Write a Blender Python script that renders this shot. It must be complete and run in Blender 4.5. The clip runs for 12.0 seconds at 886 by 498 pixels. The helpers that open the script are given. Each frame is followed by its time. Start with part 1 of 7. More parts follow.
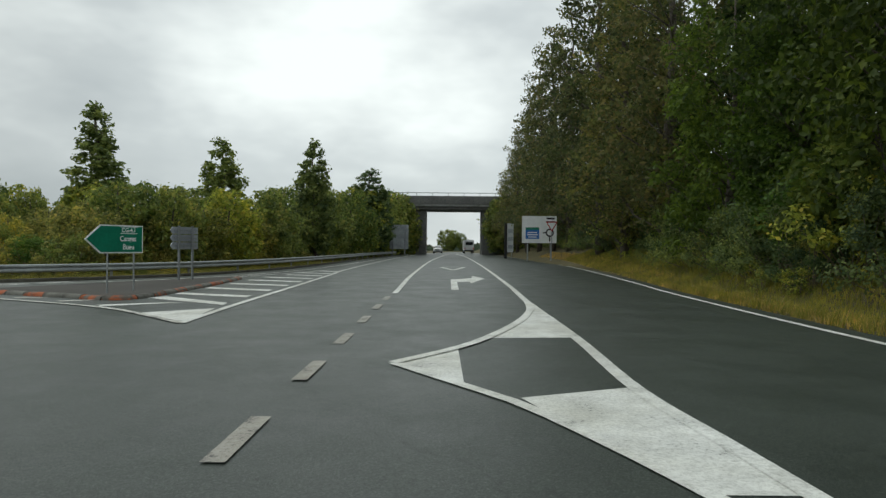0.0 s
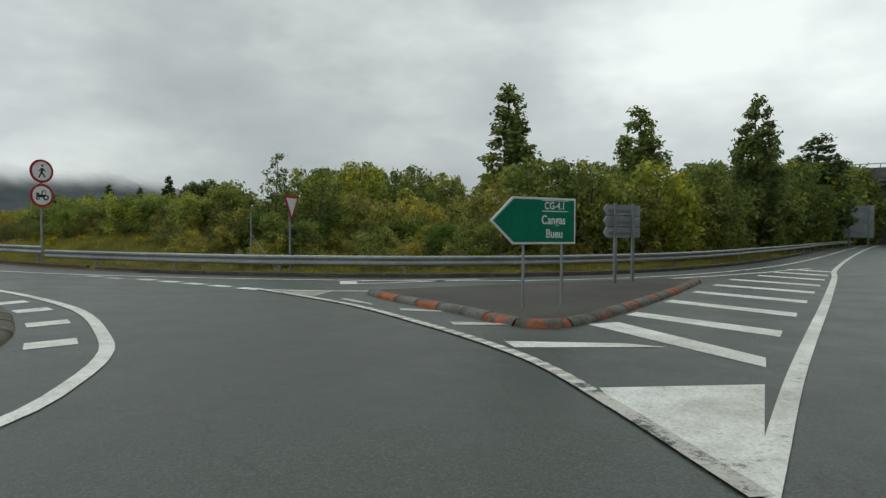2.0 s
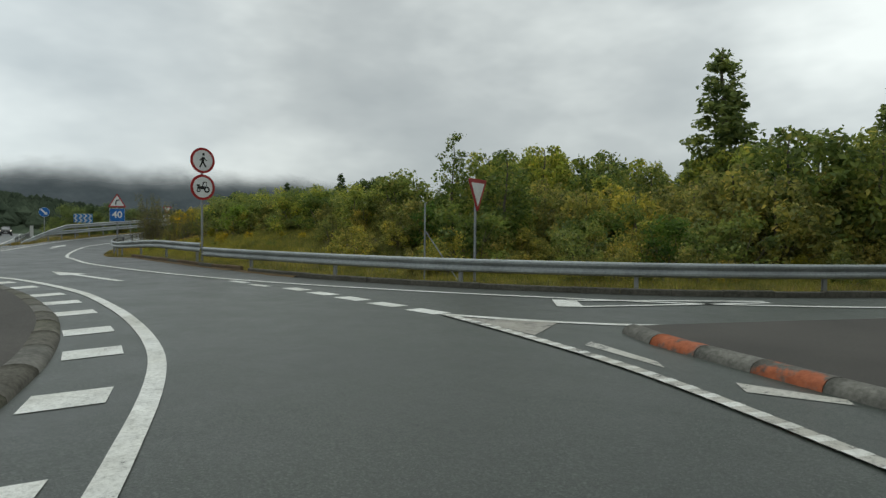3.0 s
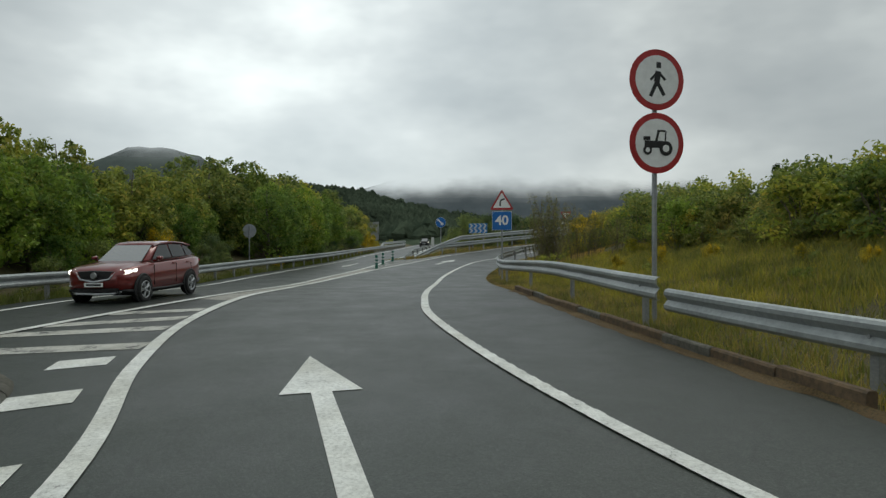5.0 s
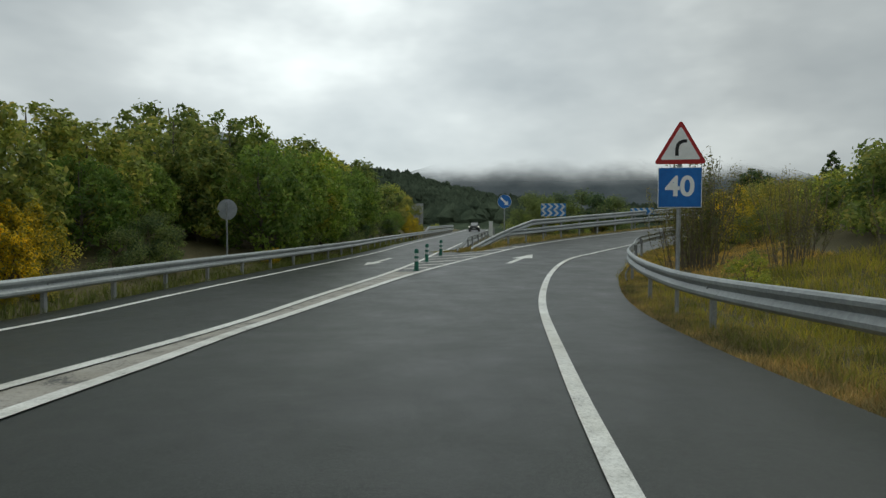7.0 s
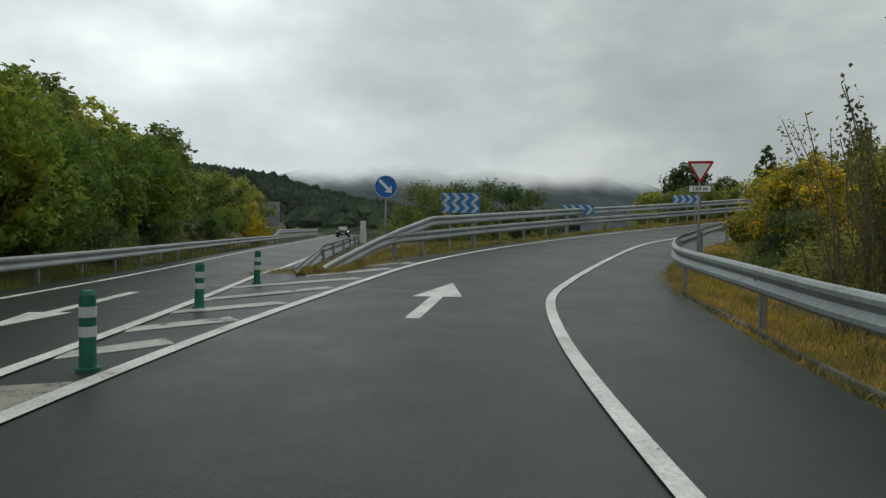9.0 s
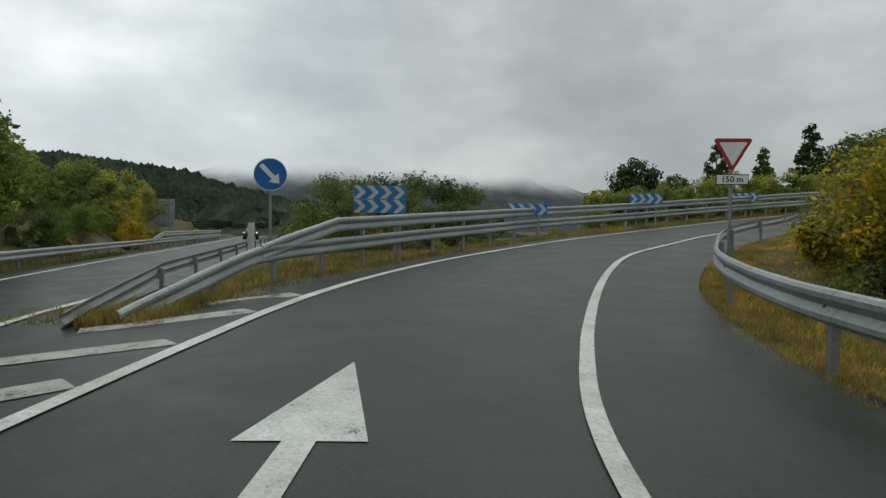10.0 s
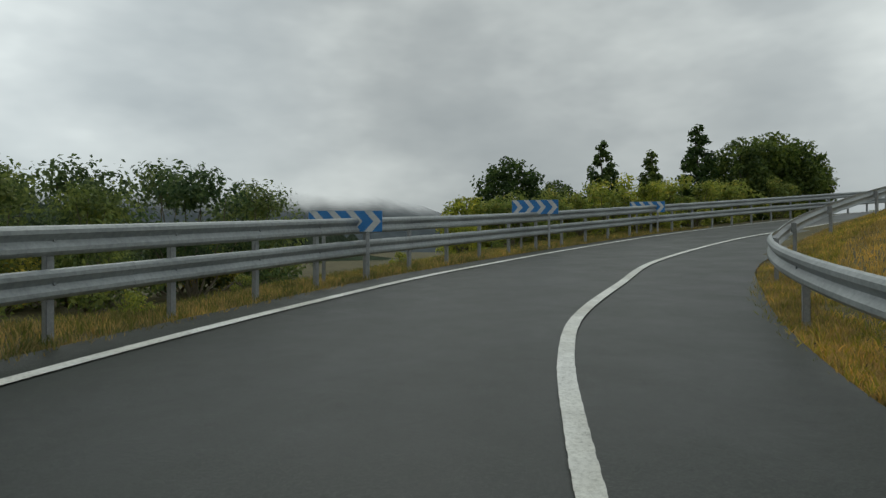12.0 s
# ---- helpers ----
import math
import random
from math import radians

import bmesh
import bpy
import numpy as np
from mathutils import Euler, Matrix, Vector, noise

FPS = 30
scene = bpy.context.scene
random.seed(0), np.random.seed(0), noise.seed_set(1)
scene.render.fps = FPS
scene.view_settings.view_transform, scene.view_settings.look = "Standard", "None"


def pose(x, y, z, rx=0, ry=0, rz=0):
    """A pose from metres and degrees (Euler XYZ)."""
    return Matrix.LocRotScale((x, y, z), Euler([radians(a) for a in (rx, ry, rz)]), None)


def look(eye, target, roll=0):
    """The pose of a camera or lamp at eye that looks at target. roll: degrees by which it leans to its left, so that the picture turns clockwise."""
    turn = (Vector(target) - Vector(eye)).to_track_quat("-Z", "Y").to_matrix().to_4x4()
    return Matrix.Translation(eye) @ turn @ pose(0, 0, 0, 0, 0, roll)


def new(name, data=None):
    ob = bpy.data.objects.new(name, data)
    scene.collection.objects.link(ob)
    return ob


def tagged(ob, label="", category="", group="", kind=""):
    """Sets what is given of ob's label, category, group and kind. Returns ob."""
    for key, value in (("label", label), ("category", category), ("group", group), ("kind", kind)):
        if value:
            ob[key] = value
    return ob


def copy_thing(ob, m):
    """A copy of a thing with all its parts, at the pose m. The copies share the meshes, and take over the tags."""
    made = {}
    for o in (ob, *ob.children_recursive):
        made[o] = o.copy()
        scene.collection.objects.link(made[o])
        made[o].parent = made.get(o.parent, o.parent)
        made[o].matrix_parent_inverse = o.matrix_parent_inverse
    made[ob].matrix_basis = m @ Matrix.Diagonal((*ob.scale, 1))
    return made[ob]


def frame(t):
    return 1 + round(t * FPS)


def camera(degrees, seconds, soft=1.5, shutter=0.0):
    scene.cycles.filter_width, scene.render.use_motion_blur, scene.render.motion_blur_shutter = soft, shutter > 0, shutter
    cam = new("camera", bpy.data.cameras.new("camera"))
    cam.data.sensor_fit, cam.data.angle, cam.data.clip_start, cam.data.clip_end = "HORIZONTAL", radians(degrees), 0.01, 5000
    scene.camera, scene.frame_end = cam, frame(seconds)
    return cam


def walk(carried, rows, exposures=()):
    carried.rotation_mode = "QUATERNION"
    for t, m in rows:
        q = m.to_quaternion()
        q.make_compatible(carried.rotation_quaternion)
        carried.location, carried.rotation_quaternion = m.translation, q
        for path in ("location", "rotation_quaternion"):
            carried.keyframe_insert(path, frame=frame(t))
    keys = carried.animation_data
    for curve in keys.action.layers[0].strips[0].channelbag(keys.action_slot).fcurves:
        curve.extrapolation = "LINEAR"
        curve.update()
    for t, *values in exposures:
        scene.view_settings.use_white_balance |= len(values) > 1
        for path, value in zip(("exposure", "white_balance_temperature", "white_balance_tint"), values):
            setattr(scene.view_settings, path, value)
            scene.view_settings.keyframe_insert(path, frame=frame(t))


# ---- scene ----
cam = camera(70.87, 12.0, soft=1.4)
PATH = [
    (0, pose(0.004, -0.012, 1.436, 89.77, -0.50, 0.06)),
    (0.5, pose(-0.390, 2.047, 1.395, 89.63, -0.45, 5.23)),
    (1, pose(-1.249, 4.362, 1.335, 89.41, -0.62, 13.03)),
    (1.5, pose(-2.584, 6.239, 1.361, 88.13, -0.61, 24.82)),
    (2, pose(-4.270, 7.739, 1.355, 88.49, -0.26, 35.32)),
    (2.5, pose(-6.328, 9.286, 1.330, 88.22, 0.05, 44.73)),
    (3, pose(-8.841, 10.970, 1.308, 88.20, -0.47, 50.01)),
    (3.5, pose(-11.877, 12.435, 1.244, 88.24, -0.28, 55.89)),
    (3.7, pose(-12.899, 12.734, 1.243, 88.57, 0.09, 58.22)),
    (4, pose(-14.766, 13.419, 1.269, 89.13, 0.32, 64.12)),
    (4.5, pose(-18.660, 14.353, 1.330, 89.47, 0.32, 75.70)),
    (5, pose(-22.688, 14.708, 1.336, 88.93, 0.34, 84.71)),
    (5.3, pose(-24.743, 14.699, 1.334, 88.50, 0.45, 88.07)),
    (5.5, pose(-25.858, 14.629, 1.346, 88.33, 0.59, 89.40)),
    (6, pose(-28.813, 14.702, 1.376, 88.12, 0.09, 91.01)),
    (6.5, pose(-31.826, 14.618, 1.352, 87.46, -0.08, 90.26)),
    (7, pose(-34.692, 14.694, 1.343, 87.45, -0.13, 88.84)),
    (7.2, pose(-35.868, 14.726, 1.318, 87.33, -0.36, 88.00)),
    (7.5, pose(-37.814, 14.799, 1.256, 87.48, -0.44, 86.75)),
    (8, pose(-41.415, 15.024, 1.161, 87.97, -0.36, 84.27)),
    (8.5, pose(-45.167, 15.432, 1.085, 88.19, -0.45, 80.93)),
    (9, pose(-48.781, 16.039, 1.031, 88.14, -0.83, 77.09)),
    (9.5, pose(-52.034, 16.781, 1.087, 88.43, -1.32, 73.94)),
    (10, pose(-54.975, 17.768, 1.201, 88.26, -0.99, 70.05)),
    (10.5, pose(-57.725, 19.226, 1.228, 88.76, -0.78, 66.34)),
    (11, pose(-59.902, 20.495, 1.287, 89.38, -0.61, 63.19)),
    (11.5, pose(-61.998, 21.955, 1.393, 89.59, -0.52, 60.17)),
    (12, pose(-64.428, 23.668, 1.423, 90.25, 0.10, 57.25)),
]
walk(cam, PATH, exposures=((0.0, 0.15, 6500, 2.0), (2.0, 0.05, 6500, 2.0), (3.5, 0.09, 6500, 2.0), (5.0, -0.04, 6500, 2.0), (6.5, -0.06, 6500, 2.0), (12.0, -0.2, 6500, 2.0)))

# ---- sky and light ----
world = bpy.data.worlds.new("overcast_sky")
scene.world = world
world.use_nodes = True
wn, wl = world.node_tree.nodes, world.node_tree.links
wn.clear()
w_out = wn.new("ShaderNodeOutputWorld")
w_bg = wn.new("ShaderNodeBackground")
w_sky = wn.new("ShaderNodeTexSky")
w_sky.sky_type = "NISHITA"
w_sky.sun_disc = False
w_sky.sun_elevation = radians(48)
w_sky.sun_rotation = radians(70)
w_co = wn.new("ShaderNodeTexCoord")
w_map = wn.new("ShaderNodeMapping")
w_map.inputs["Scale"].default_value = (1.15, 1.15, 2.5)
w_n1 = wn.new("ShaderNodeTexNoise")
w_n1.inputs["Scale"].default_value = 1.5
w_n1.inputs["Detail"].default_value = 5
w_n1.inputs["Roughness"].default_value = 0.53
w_ramp = wn.new("ShaderNodeValToRGB")
w_ramp.color_ramp.elements[0].position = 0.34
w_ramp.color_ramp.elements[0].color = (0.45, 0.482, 0.52, 1)
w_ramp.color_ramp.elements[1].position = 0.69
w_ramp.color_ramp.elements[1].color = (1.03, 1.05, 1.065, 1)
w_el = w_ramp.color_ramp.elements.new(0.53)
w_el.color = (0.675, 0.70, 0.73, 1)
w_scale = wn.new("ShaderNodeMixRGB")
w_scale.blend_type = "MULTIPLY"
w_scale.inputs[0].default_value = 1
w_scale.inputs[2].default_value = (0.08, 0.08, 0.08, 1)
w_mix = wn.new("ShaderNodeMixRGB")
w_mix.inputs[0].default_value = 0.93
wl.new(w_co.outputs["Generated"], w_map.inputs["Vector"])
wl.new(w_map.outputs[0], w_n1.inputs["Vector"])
wl.new(w_n1.outputs["Fac"], w_ramp.inputs[0])
wl.new(w_sky.outputs[0], w_scale.inputs[1])
wl.new(w_scale.outputs[0], w_mix.inputs[1])
wl.new(w_ramp.outputs[0], w_mix.inputs[2])
w_dot = wn.new("ShaderNodeVectorMath")
w_dot.operation = "DOT_PRODUCT"
w_dot.inputs[1].default_value = (-0.976, -0.03, 0.215)
w_glow = wn.new("ShaderNodeMapRange")
w_glow.interpolation_type = "SMOOTHERSTEP"
w_glow.inputs["From Min"].default_value = 0.86
w_glow.inputs["From Max"].default_value = 1.0
w_glow.inputs["To Min"].default_value = 0.93
w_glow.inputs["To Max"].default_value = 1.25
w_thin = wn.new("ShaderNodeVectorMath")
w_thin.operation = "SCALE"
wl.new(w_co.outputs["Generated"], w_dot.inputs[0])
wl.new(w_dot.outputs["Value"], w_glow.inputs["Value"])
wl.new(w_mix.outputs[0], w_thin.inputs[0])
wl.new(w_glow.outputs[0], w_thin.inputs["Scale"])
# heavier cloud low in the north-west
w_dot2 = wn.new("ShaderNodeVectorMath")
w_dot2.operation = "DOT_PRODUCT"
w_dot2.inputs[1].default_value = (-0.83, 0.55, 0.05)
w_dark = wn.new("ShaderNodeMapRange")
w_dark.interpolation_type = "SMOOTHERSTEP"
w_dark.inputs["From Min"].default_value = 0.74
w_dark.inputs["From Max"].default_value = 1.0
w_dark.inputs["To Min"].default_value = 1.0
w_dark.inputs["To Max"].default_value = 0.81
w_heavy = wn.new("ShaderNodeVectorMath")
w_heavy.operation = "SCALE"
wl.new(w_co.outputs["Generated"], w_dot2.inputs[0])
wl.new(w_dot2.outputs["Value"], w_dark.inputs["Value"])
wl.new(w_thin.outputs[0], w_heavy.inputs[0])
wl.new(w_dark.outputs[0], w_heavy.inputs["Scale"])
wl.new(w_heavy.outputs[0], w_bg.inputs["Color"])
w_bg.inputs["Strength"].default_value = 1.0
wl.new(w_bg.outputs[0], w_out.inputs["Surface"])

sun_data = bpy.data.lights.new("sun", "SUN")
sun_data.energy = 0.6
sun_data.angle = radians(25)
sun_data.color = (1.0, 0.97, 0.92)
sun = new("sun", sun_data)
sun.matrix_world = look((0, 0, 60), (35, -20, 0))


# ---- materials ----
def node_mat(name, rough=0.7, metal=0.0, spec=0.4):
    m = bpy.data.materials.new(name)
    m.use_nodes = True
    nt = m.node_tree
    b = nt.nodes["Principled BSDF"]
    b.inputs["Roughness"].default_value = rough
    b.inputs["Metallic"].default_value = metal
    b.inputs["Specular IOR Level"].default_value = spec
    return m, nt, b


def noise_tex(nt, scale, detail=4, rough=0.55):
    co = nt.nodes.new("ShaderNodeTexCoord")
    n = nt.nodes.new("ShaderNodeTexNoise")
    n.inputs["Scale"].default_value = scale
    n.inputs["Detail"].default_value = detail
    n.inputs["Roughness"].default_value = rough
    nt.links.new(co.outputs["Object"], n.inputs["Vector"])
    return n.outputs["Fac"]


def ramp(nt, fac, stops):
    r = nt.nodes.new("ShaderNodeValToRGB")
    els = r.color_ramp.elements
    els[0].position, els[0].color = stops[0][0], (*stops[0][1], 1)
    els[1].position, els[1].color = stops[-1][0], (*stops[-1][1], 1)
    for p, c in stops[1:-1]:
        els.new(p).color = (*c, 1)
    nt.links.new(fac, r.inputs[0])
    return r.outputs[0]


def mix(nt, fac, a, b, mode="MIX"):
    m = nt.nodes.new("ShaderNodeMixRGB")
    m.blend_type = mode
    for sock, v in zip(m.inputs, (fac, a, b)):
        if isinstance(v, (int, float)):
            sock.default_value = v
        elif isinstance(v, tuple):
            sock.default_value = (*v, 1)
        else:
            nt.links.new(v, sock)
    return m.outputs[0]


def bump(nt, b, fac, strength, dist):
    n = nt.nodes.new("ShaderNodeBump")
    n.inputs["Strength"].default_value = strength
    n.inputs["Distance"].default_value = dist
    nt.links.new(fac, n.inputs["Height"])
    nt.links.new(n.outputs[0], b.inputs["Normal"])


def two_scale(name, dark, light, small, large, rough=0.7, metal=0.0, spec=0.4, bump_s=0.3, bump_d=0.01, patch=(0.7, 1.15)):
    """A surface with fine grain between two colours and broad, soft patches over it."""
    m, nt, b = node_mat(name, rough, metal, spec)
    fine = noise_tex(nt, small, 6, 0.65)
    broad = noise_tex(nt, large, 3)
    col = ramp(nt, fine, [(0.3, dark), (0.7, light)])
    pat = ramp(nt, broad, [(0.3, (patch[0],) * 3), (0.7, (patch[1],) * 3)])
    nt.links.new(mix(nt, 1.0, col, pat, "MULTIPLY"), b.inputs["Base Color"])
    bump(nt, b, fine, bump_s, bump_d)
    return m


def leaf_mat(name, cols, trans=0.5):
    """Leaves: hue varies from leaf to leaf and from plant to plant."""
    m, nt, b = node_mat(name, 0.55, 0, 0.3)
    geo = nt.nodes.new("ShaderNodeNewGeometry")
    oi = nt.nodes.new("ShaderNodeObjectInfo")
    stops = [(i / (len(cols) - 1), c) for i, c in enumerate(cols)]
    c1 = ramp(nt, geo.outputs["Random Per Island"], stops)
    tint = ramp(nt, oi.outputs["Random"], [(0, (0.58, 0.70, 0.62)), (0.5, (1, 1, 1)), (1, (1.48, 1.36, 0.85))])
    c2 = mix(nt, 1.0, c1, tint, "MULTIPLY")
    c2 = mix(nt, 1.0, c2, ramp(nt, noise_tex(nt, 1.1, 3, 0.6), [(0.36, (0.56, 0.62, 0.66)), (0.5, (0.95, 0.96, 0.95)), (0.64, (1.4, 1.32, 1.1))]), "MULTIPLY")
    nt.links.new(c2, b.inputs["Base Color"])
    tr = nt.nodes.new("ShaderNodeBsdfTranslucent")
    nt.links.new(c2, tr.inputs["Color"])
    ms = nt.nodes.new("ShaderNodeMixShader")
    ms.inputs[0].default_value = trans
    out = nt.nodes["Material Output"]
    nt.links.new(b.outputs[0], ms.inputs[1])
    nt.links.new(tr.outputs[0], ms.inputs[2])
    nt.links.new(ms.outputs[0], out.inputs["Surface"])
    return m


def asphalt_mat():
    """Worn asphalt: pale stone chips in dark binder, soft lighter bands, hair cracks and small dark spots."""
    m, nt, b = node_mat("asphalt", 0.62, 0, 0.40)
    chips = nt.nodes.new("ShaderNodeTexVoronoi")
    chips.inputs["Scale"].default_value = 95
    co = nt.nodes.new("ShaderNodeTexCoord")
    nt.links.new(co.outputs["Object"], chips.inputs["Vector"])
    grain = noise_tex(nt, 38, 6, 0.75)
    mid = noise_tex(nt, 0.9, 6, 0.72)
    broad = noise_tex(nt, 0.11, 3)
    stone = ramp(nt, chips.outputs["Color"], [(0.15, (0.0122, 0.0160, 0.0135)), (0.6, (0.0202, 0.0256, 0.0216)), (0.95, (0.044, 0.053, 0.0455))])
    col = mix(nt, 1.0, stone, ramp(nt, grain, [(0.3, (0.68, 0.68, 0.68)), (0.7, (1.34, 1.34, 1.32))]), "MULTIPLY")
    c2 = mix(nt, 1.0, col, ramp(nt, mid, [(0.32, (0.88, 0.88, 0.88)), (0.68, (1.12, 1.12, 1.11))]), "MULTIPLY")
    c3 = mix(nt, 1.0, c2, ramp(nt, broad, [(0.35, (0.86, 0.87, 0.87)), (0.65, (1.15, 1.15, 1.13))]), "MULTIPLY")
    # paler junction surfacing, with wet sky sheen put into its colour; darker slip road
    sep = nt.nodes.new("ShaderNodeSeparateXYZ")
    nt.links.new(co.outputs["Object"], sep.inputs[0])
    sky_sheen = nt.nodes.new("ShaderNodeMapRange")
    sky_sheen.interpolation_type = "SMOOTHSTEP"
    sky_sheen.inputs["From Min"].default_value = -34
    sky_sheen.inputs["From Max"].default_value = -15
    nt.links.new(sep.outputs["X"], sky_sheen.inputs["Value"])
    c3 = mix(nt, 1.0, c3, ramp(nt, sky_sheen.outputs[0], [(0.0, (1, 1, 1)), (1.0, (2.2, 2.12, 2.15))]), "MULTIPLY")
    spot = noise_tex(nt, 6.5, 2, 0.5)
    c3 = mix(nt, 1.0, c3, ramp(nt, spot, [(0.255, (0.55, 0.55, 0.55)), (0.285, (1, 1, 1))]), "MULTIPLY")
    vor = nt.nodes.new("ShaderNodeTexVoronoi")
    vor.feature = "DISTANCE_TO_EDGE"
    vor.inputs["Scale"].default_value = 0.17
    wob = nt.nodes.new("ShaderNodeTexNoise")
    wob.inputs["Scale"].default_value = 1.4
    wob.inputs["Detail"].default_value = 5
    add = nt.nodes.new("ShaderNodeMixRGB")
    add.blend_type = "ADD"
    add.inputs[0].default_value = 0.9
    nt.links.new(co.outputs["Object"], wob.inputs["Vector"])
    nt.links.new(co.outputs["Object"], add.inputs[1])
    nt.links.new(wob.outputs["Color"], add.inputs[2])
    nt.links.new(add.outputs[0], vor.inputs["Vector"])
    crack = ramp(nt, vor.outputs["Distance"], [(0.0, (0.66, 0.66, 0.66)), (0.003, (1, 1, 1))])
    nt.links.new(mix(nt, 1.0, c3, crack, "MULTIPLY"), b.inputs["Base Color"])
    nt.links.new(ramp(nt, mid, [(0.3, (0.36,) * 3), (0.7, (0.52,) * 3)]), b.inputs["Roughness"])
    bump(nt, b, grain, 0.32, 0.008)
    return m


def paint_mat(name, base, wear):
    """Thermoplastic road paint, rubbed through to the asphalt in specks, cracks and patches."""
    m, nt, b = node_mat(name, 0.6, 0, 0.35)
    fine = noise_tex(nt, 30, 6, 0.8)
    mid = noise_tex(nt, 2.6, 5, 0.7)
    dirt = noise_tex(nt, 0.7, 4, 0.6)
    col = ramp(nt, mid, [(0.3, tuple(c * 0.7 for c in base)), (0.65, base)])
    col = mix(nt, 1.0, col, ramp(nt, dirt, [(0.35, (0.78, 0.77, 0.73)), (0.6, (1, 1, 1))]), "MULTIPLY")
    col = mix(nt, 1.0, col, ramp(nt, fine, [(0.36, (0.72, 0.72, 0.70)), (0.55, (1.06, 1.06, 1.06))]), "MULTIPLY")
    spots = nt.nodes.new("ShaderNodeMath")
    spots.operation = "MULTIPLY"
    nt.links.new(fine, spots.inputs[0])
    nt.links.new(mid, spots.inputs[1])
    f = ramp(nt, spots.outputs[0], [(wear - 0.03, (1, 1, 1)), (wear + 0.02, (0, 0, 0))])
    nt.links.new(mix(nt, f, col, (0.07, 0.073, 0.068)), b.inputs["Base Color"])
    bump(nt, b, fine, 0.4, 0.006)
    return m


M = {}
M["asphalt"] = asphalt_mat()
M["paint"] = paint_mat("road_paint", (0.85, 0.86, 0.82), 0.15)
M["paint_old"] = paint_mat("worn_road_paint", (0.58, 0.57, 0.52), 0.21)
M["fill"] = paint_mat("faded_hatch_paint", (0.42, 0.40, 0.355), 0.20)
M["ground"] = two_scale("verge_ground", (0.065, 0.062, 0.026), (0.15, 0.125, 0.055), 9, 0.35, 0.95, bump_s=0.6, bump_d=0.05)
M["island"] = two_scale("island_tarmac", (0.04, 0.037, 0.032), (0.088, 0.081, 0.07), 40, 0.5, 0.85, bump_s=0.5, bump_d=0.008)
M["steel"] = two_scale("galvanised_steel", (0.27, 0.295, 0.295), (0.42, 0.445, 0.445), 14, 0.8, 0.46, 0.35, patch=(0.78, 1.08), bump_s=0.08, bump_d=0.003)
M["steel_post"] = two_scale("galvanised_post", (0.27, 0.285, 0.29), (0.40, 0.415, 0.42), 20, 1.2, 0.5, 0.35, patch=(0.75, 1.1), bump_s=0.08, bump_d=0.003)
M["sign_back"] = two_scale("sign_back_grey", (0.31, 0.335, 0.36), (0.42, 0.445, 0.47), 6, 1, 0.5, 0.2, bump_s=0.05)
M["white"] = two_scale("sign_white", (0.76, 0.77, 0.76), (0.86, 0.87, 0.86), 12, 1.5, 0.4, bump_s=0.02, patch=(0.9, 1.05))
M["red"] = two_scale("sign_red", (0.34, 0.020, 0.022), (0.46, 0.035, 0.035), 12, 1.5, 0.4, bump_s=0.02, patch=(0.85, 1.05))
M["green"] = two_scale("sign_green", (0.006, 0.16, 0.095), (0.012, 0.21, 0.125), 10, 1.5, 0.42, bump_s=0.02, patch=(0.85, 1.08))
M["blue"] = two_scale("sign_blue", (0.012, 0.12, 0.42), (0.02, 0.17, 0.52), 10, 1.5, 0.4, bump_s=0.02, patch=(0.85, 1.05))
M["chev_blue"] = two_scale("chevron_blue", (0.02, 0.16, 0.44), (0.035, 0.21, 0.52), 10, 1.5, 0.4, bump_s=0.02, patch=(0.85, 1.05))
M["chev_grey"] = two_scale("chevron_grey_white", (0.50, 0.52, 0.52), (0.62, 0.64, 0.63), 10, 1.5, 0.4, bump_s=0.02, patch=(0.85, 1.05))
M["black"] = two_scale("sign_black", (0.012, 0.012, 0.012), (0.025, 0.025, 0.025), 15, 2, 0.5, bump_s=0.02)
M["post_green"] = two_scale("post_green_plastic", (0.016, 0.12, 0.082), (0.03, 0.17, 0.118), 12, 3, 0.5, bump_s=0.03)
M["kerb_grey"] = two_scale("kerb_concrete", (0.09, 0.088, 0.074), (0.21, 0.205, 0.18), 18, 2.5, 0.9, bump_s=0.6, bump_d=0.01)
M["kerb_rust"] = two_scale("lichen_rusted_kerb", (0.06, 0.05, 0.035), (0.19, 0.125, 0.07), 12, 1.6, 0.95, bump_s=0.6, bump_d=0.01)


def flaking_red():
    """Concrete kerb with red paint flaking off in patches."""
    m, nt, b = node_mat("kerb_red_paint", 0.85, 0, 0.3)
    fine = noise_tex(nt, 16, 6, 0.7)
    big = noise_tex(nt, 3.2, 5, 0.65)
    red = ramp(nt, fine, [(0.3, (0.26, 0.075, 0.034)), (0.7, (0.47, 0.145, 0.065))])
    bare = ramp(nt, fine, [(0.3, (0.075, 0.072, 0.06)), (0.7, (0.17, 0.16, 0.14))])
    nt.links.new(mix(nt, ramp(nt, big, [(0.45, (1, 1, 1)), (0.55, (0, 0, 0))]), bare, red), b.inputs["Base Color"])
    bump(nt, b, fine, 0.6, 0.01)
    return m


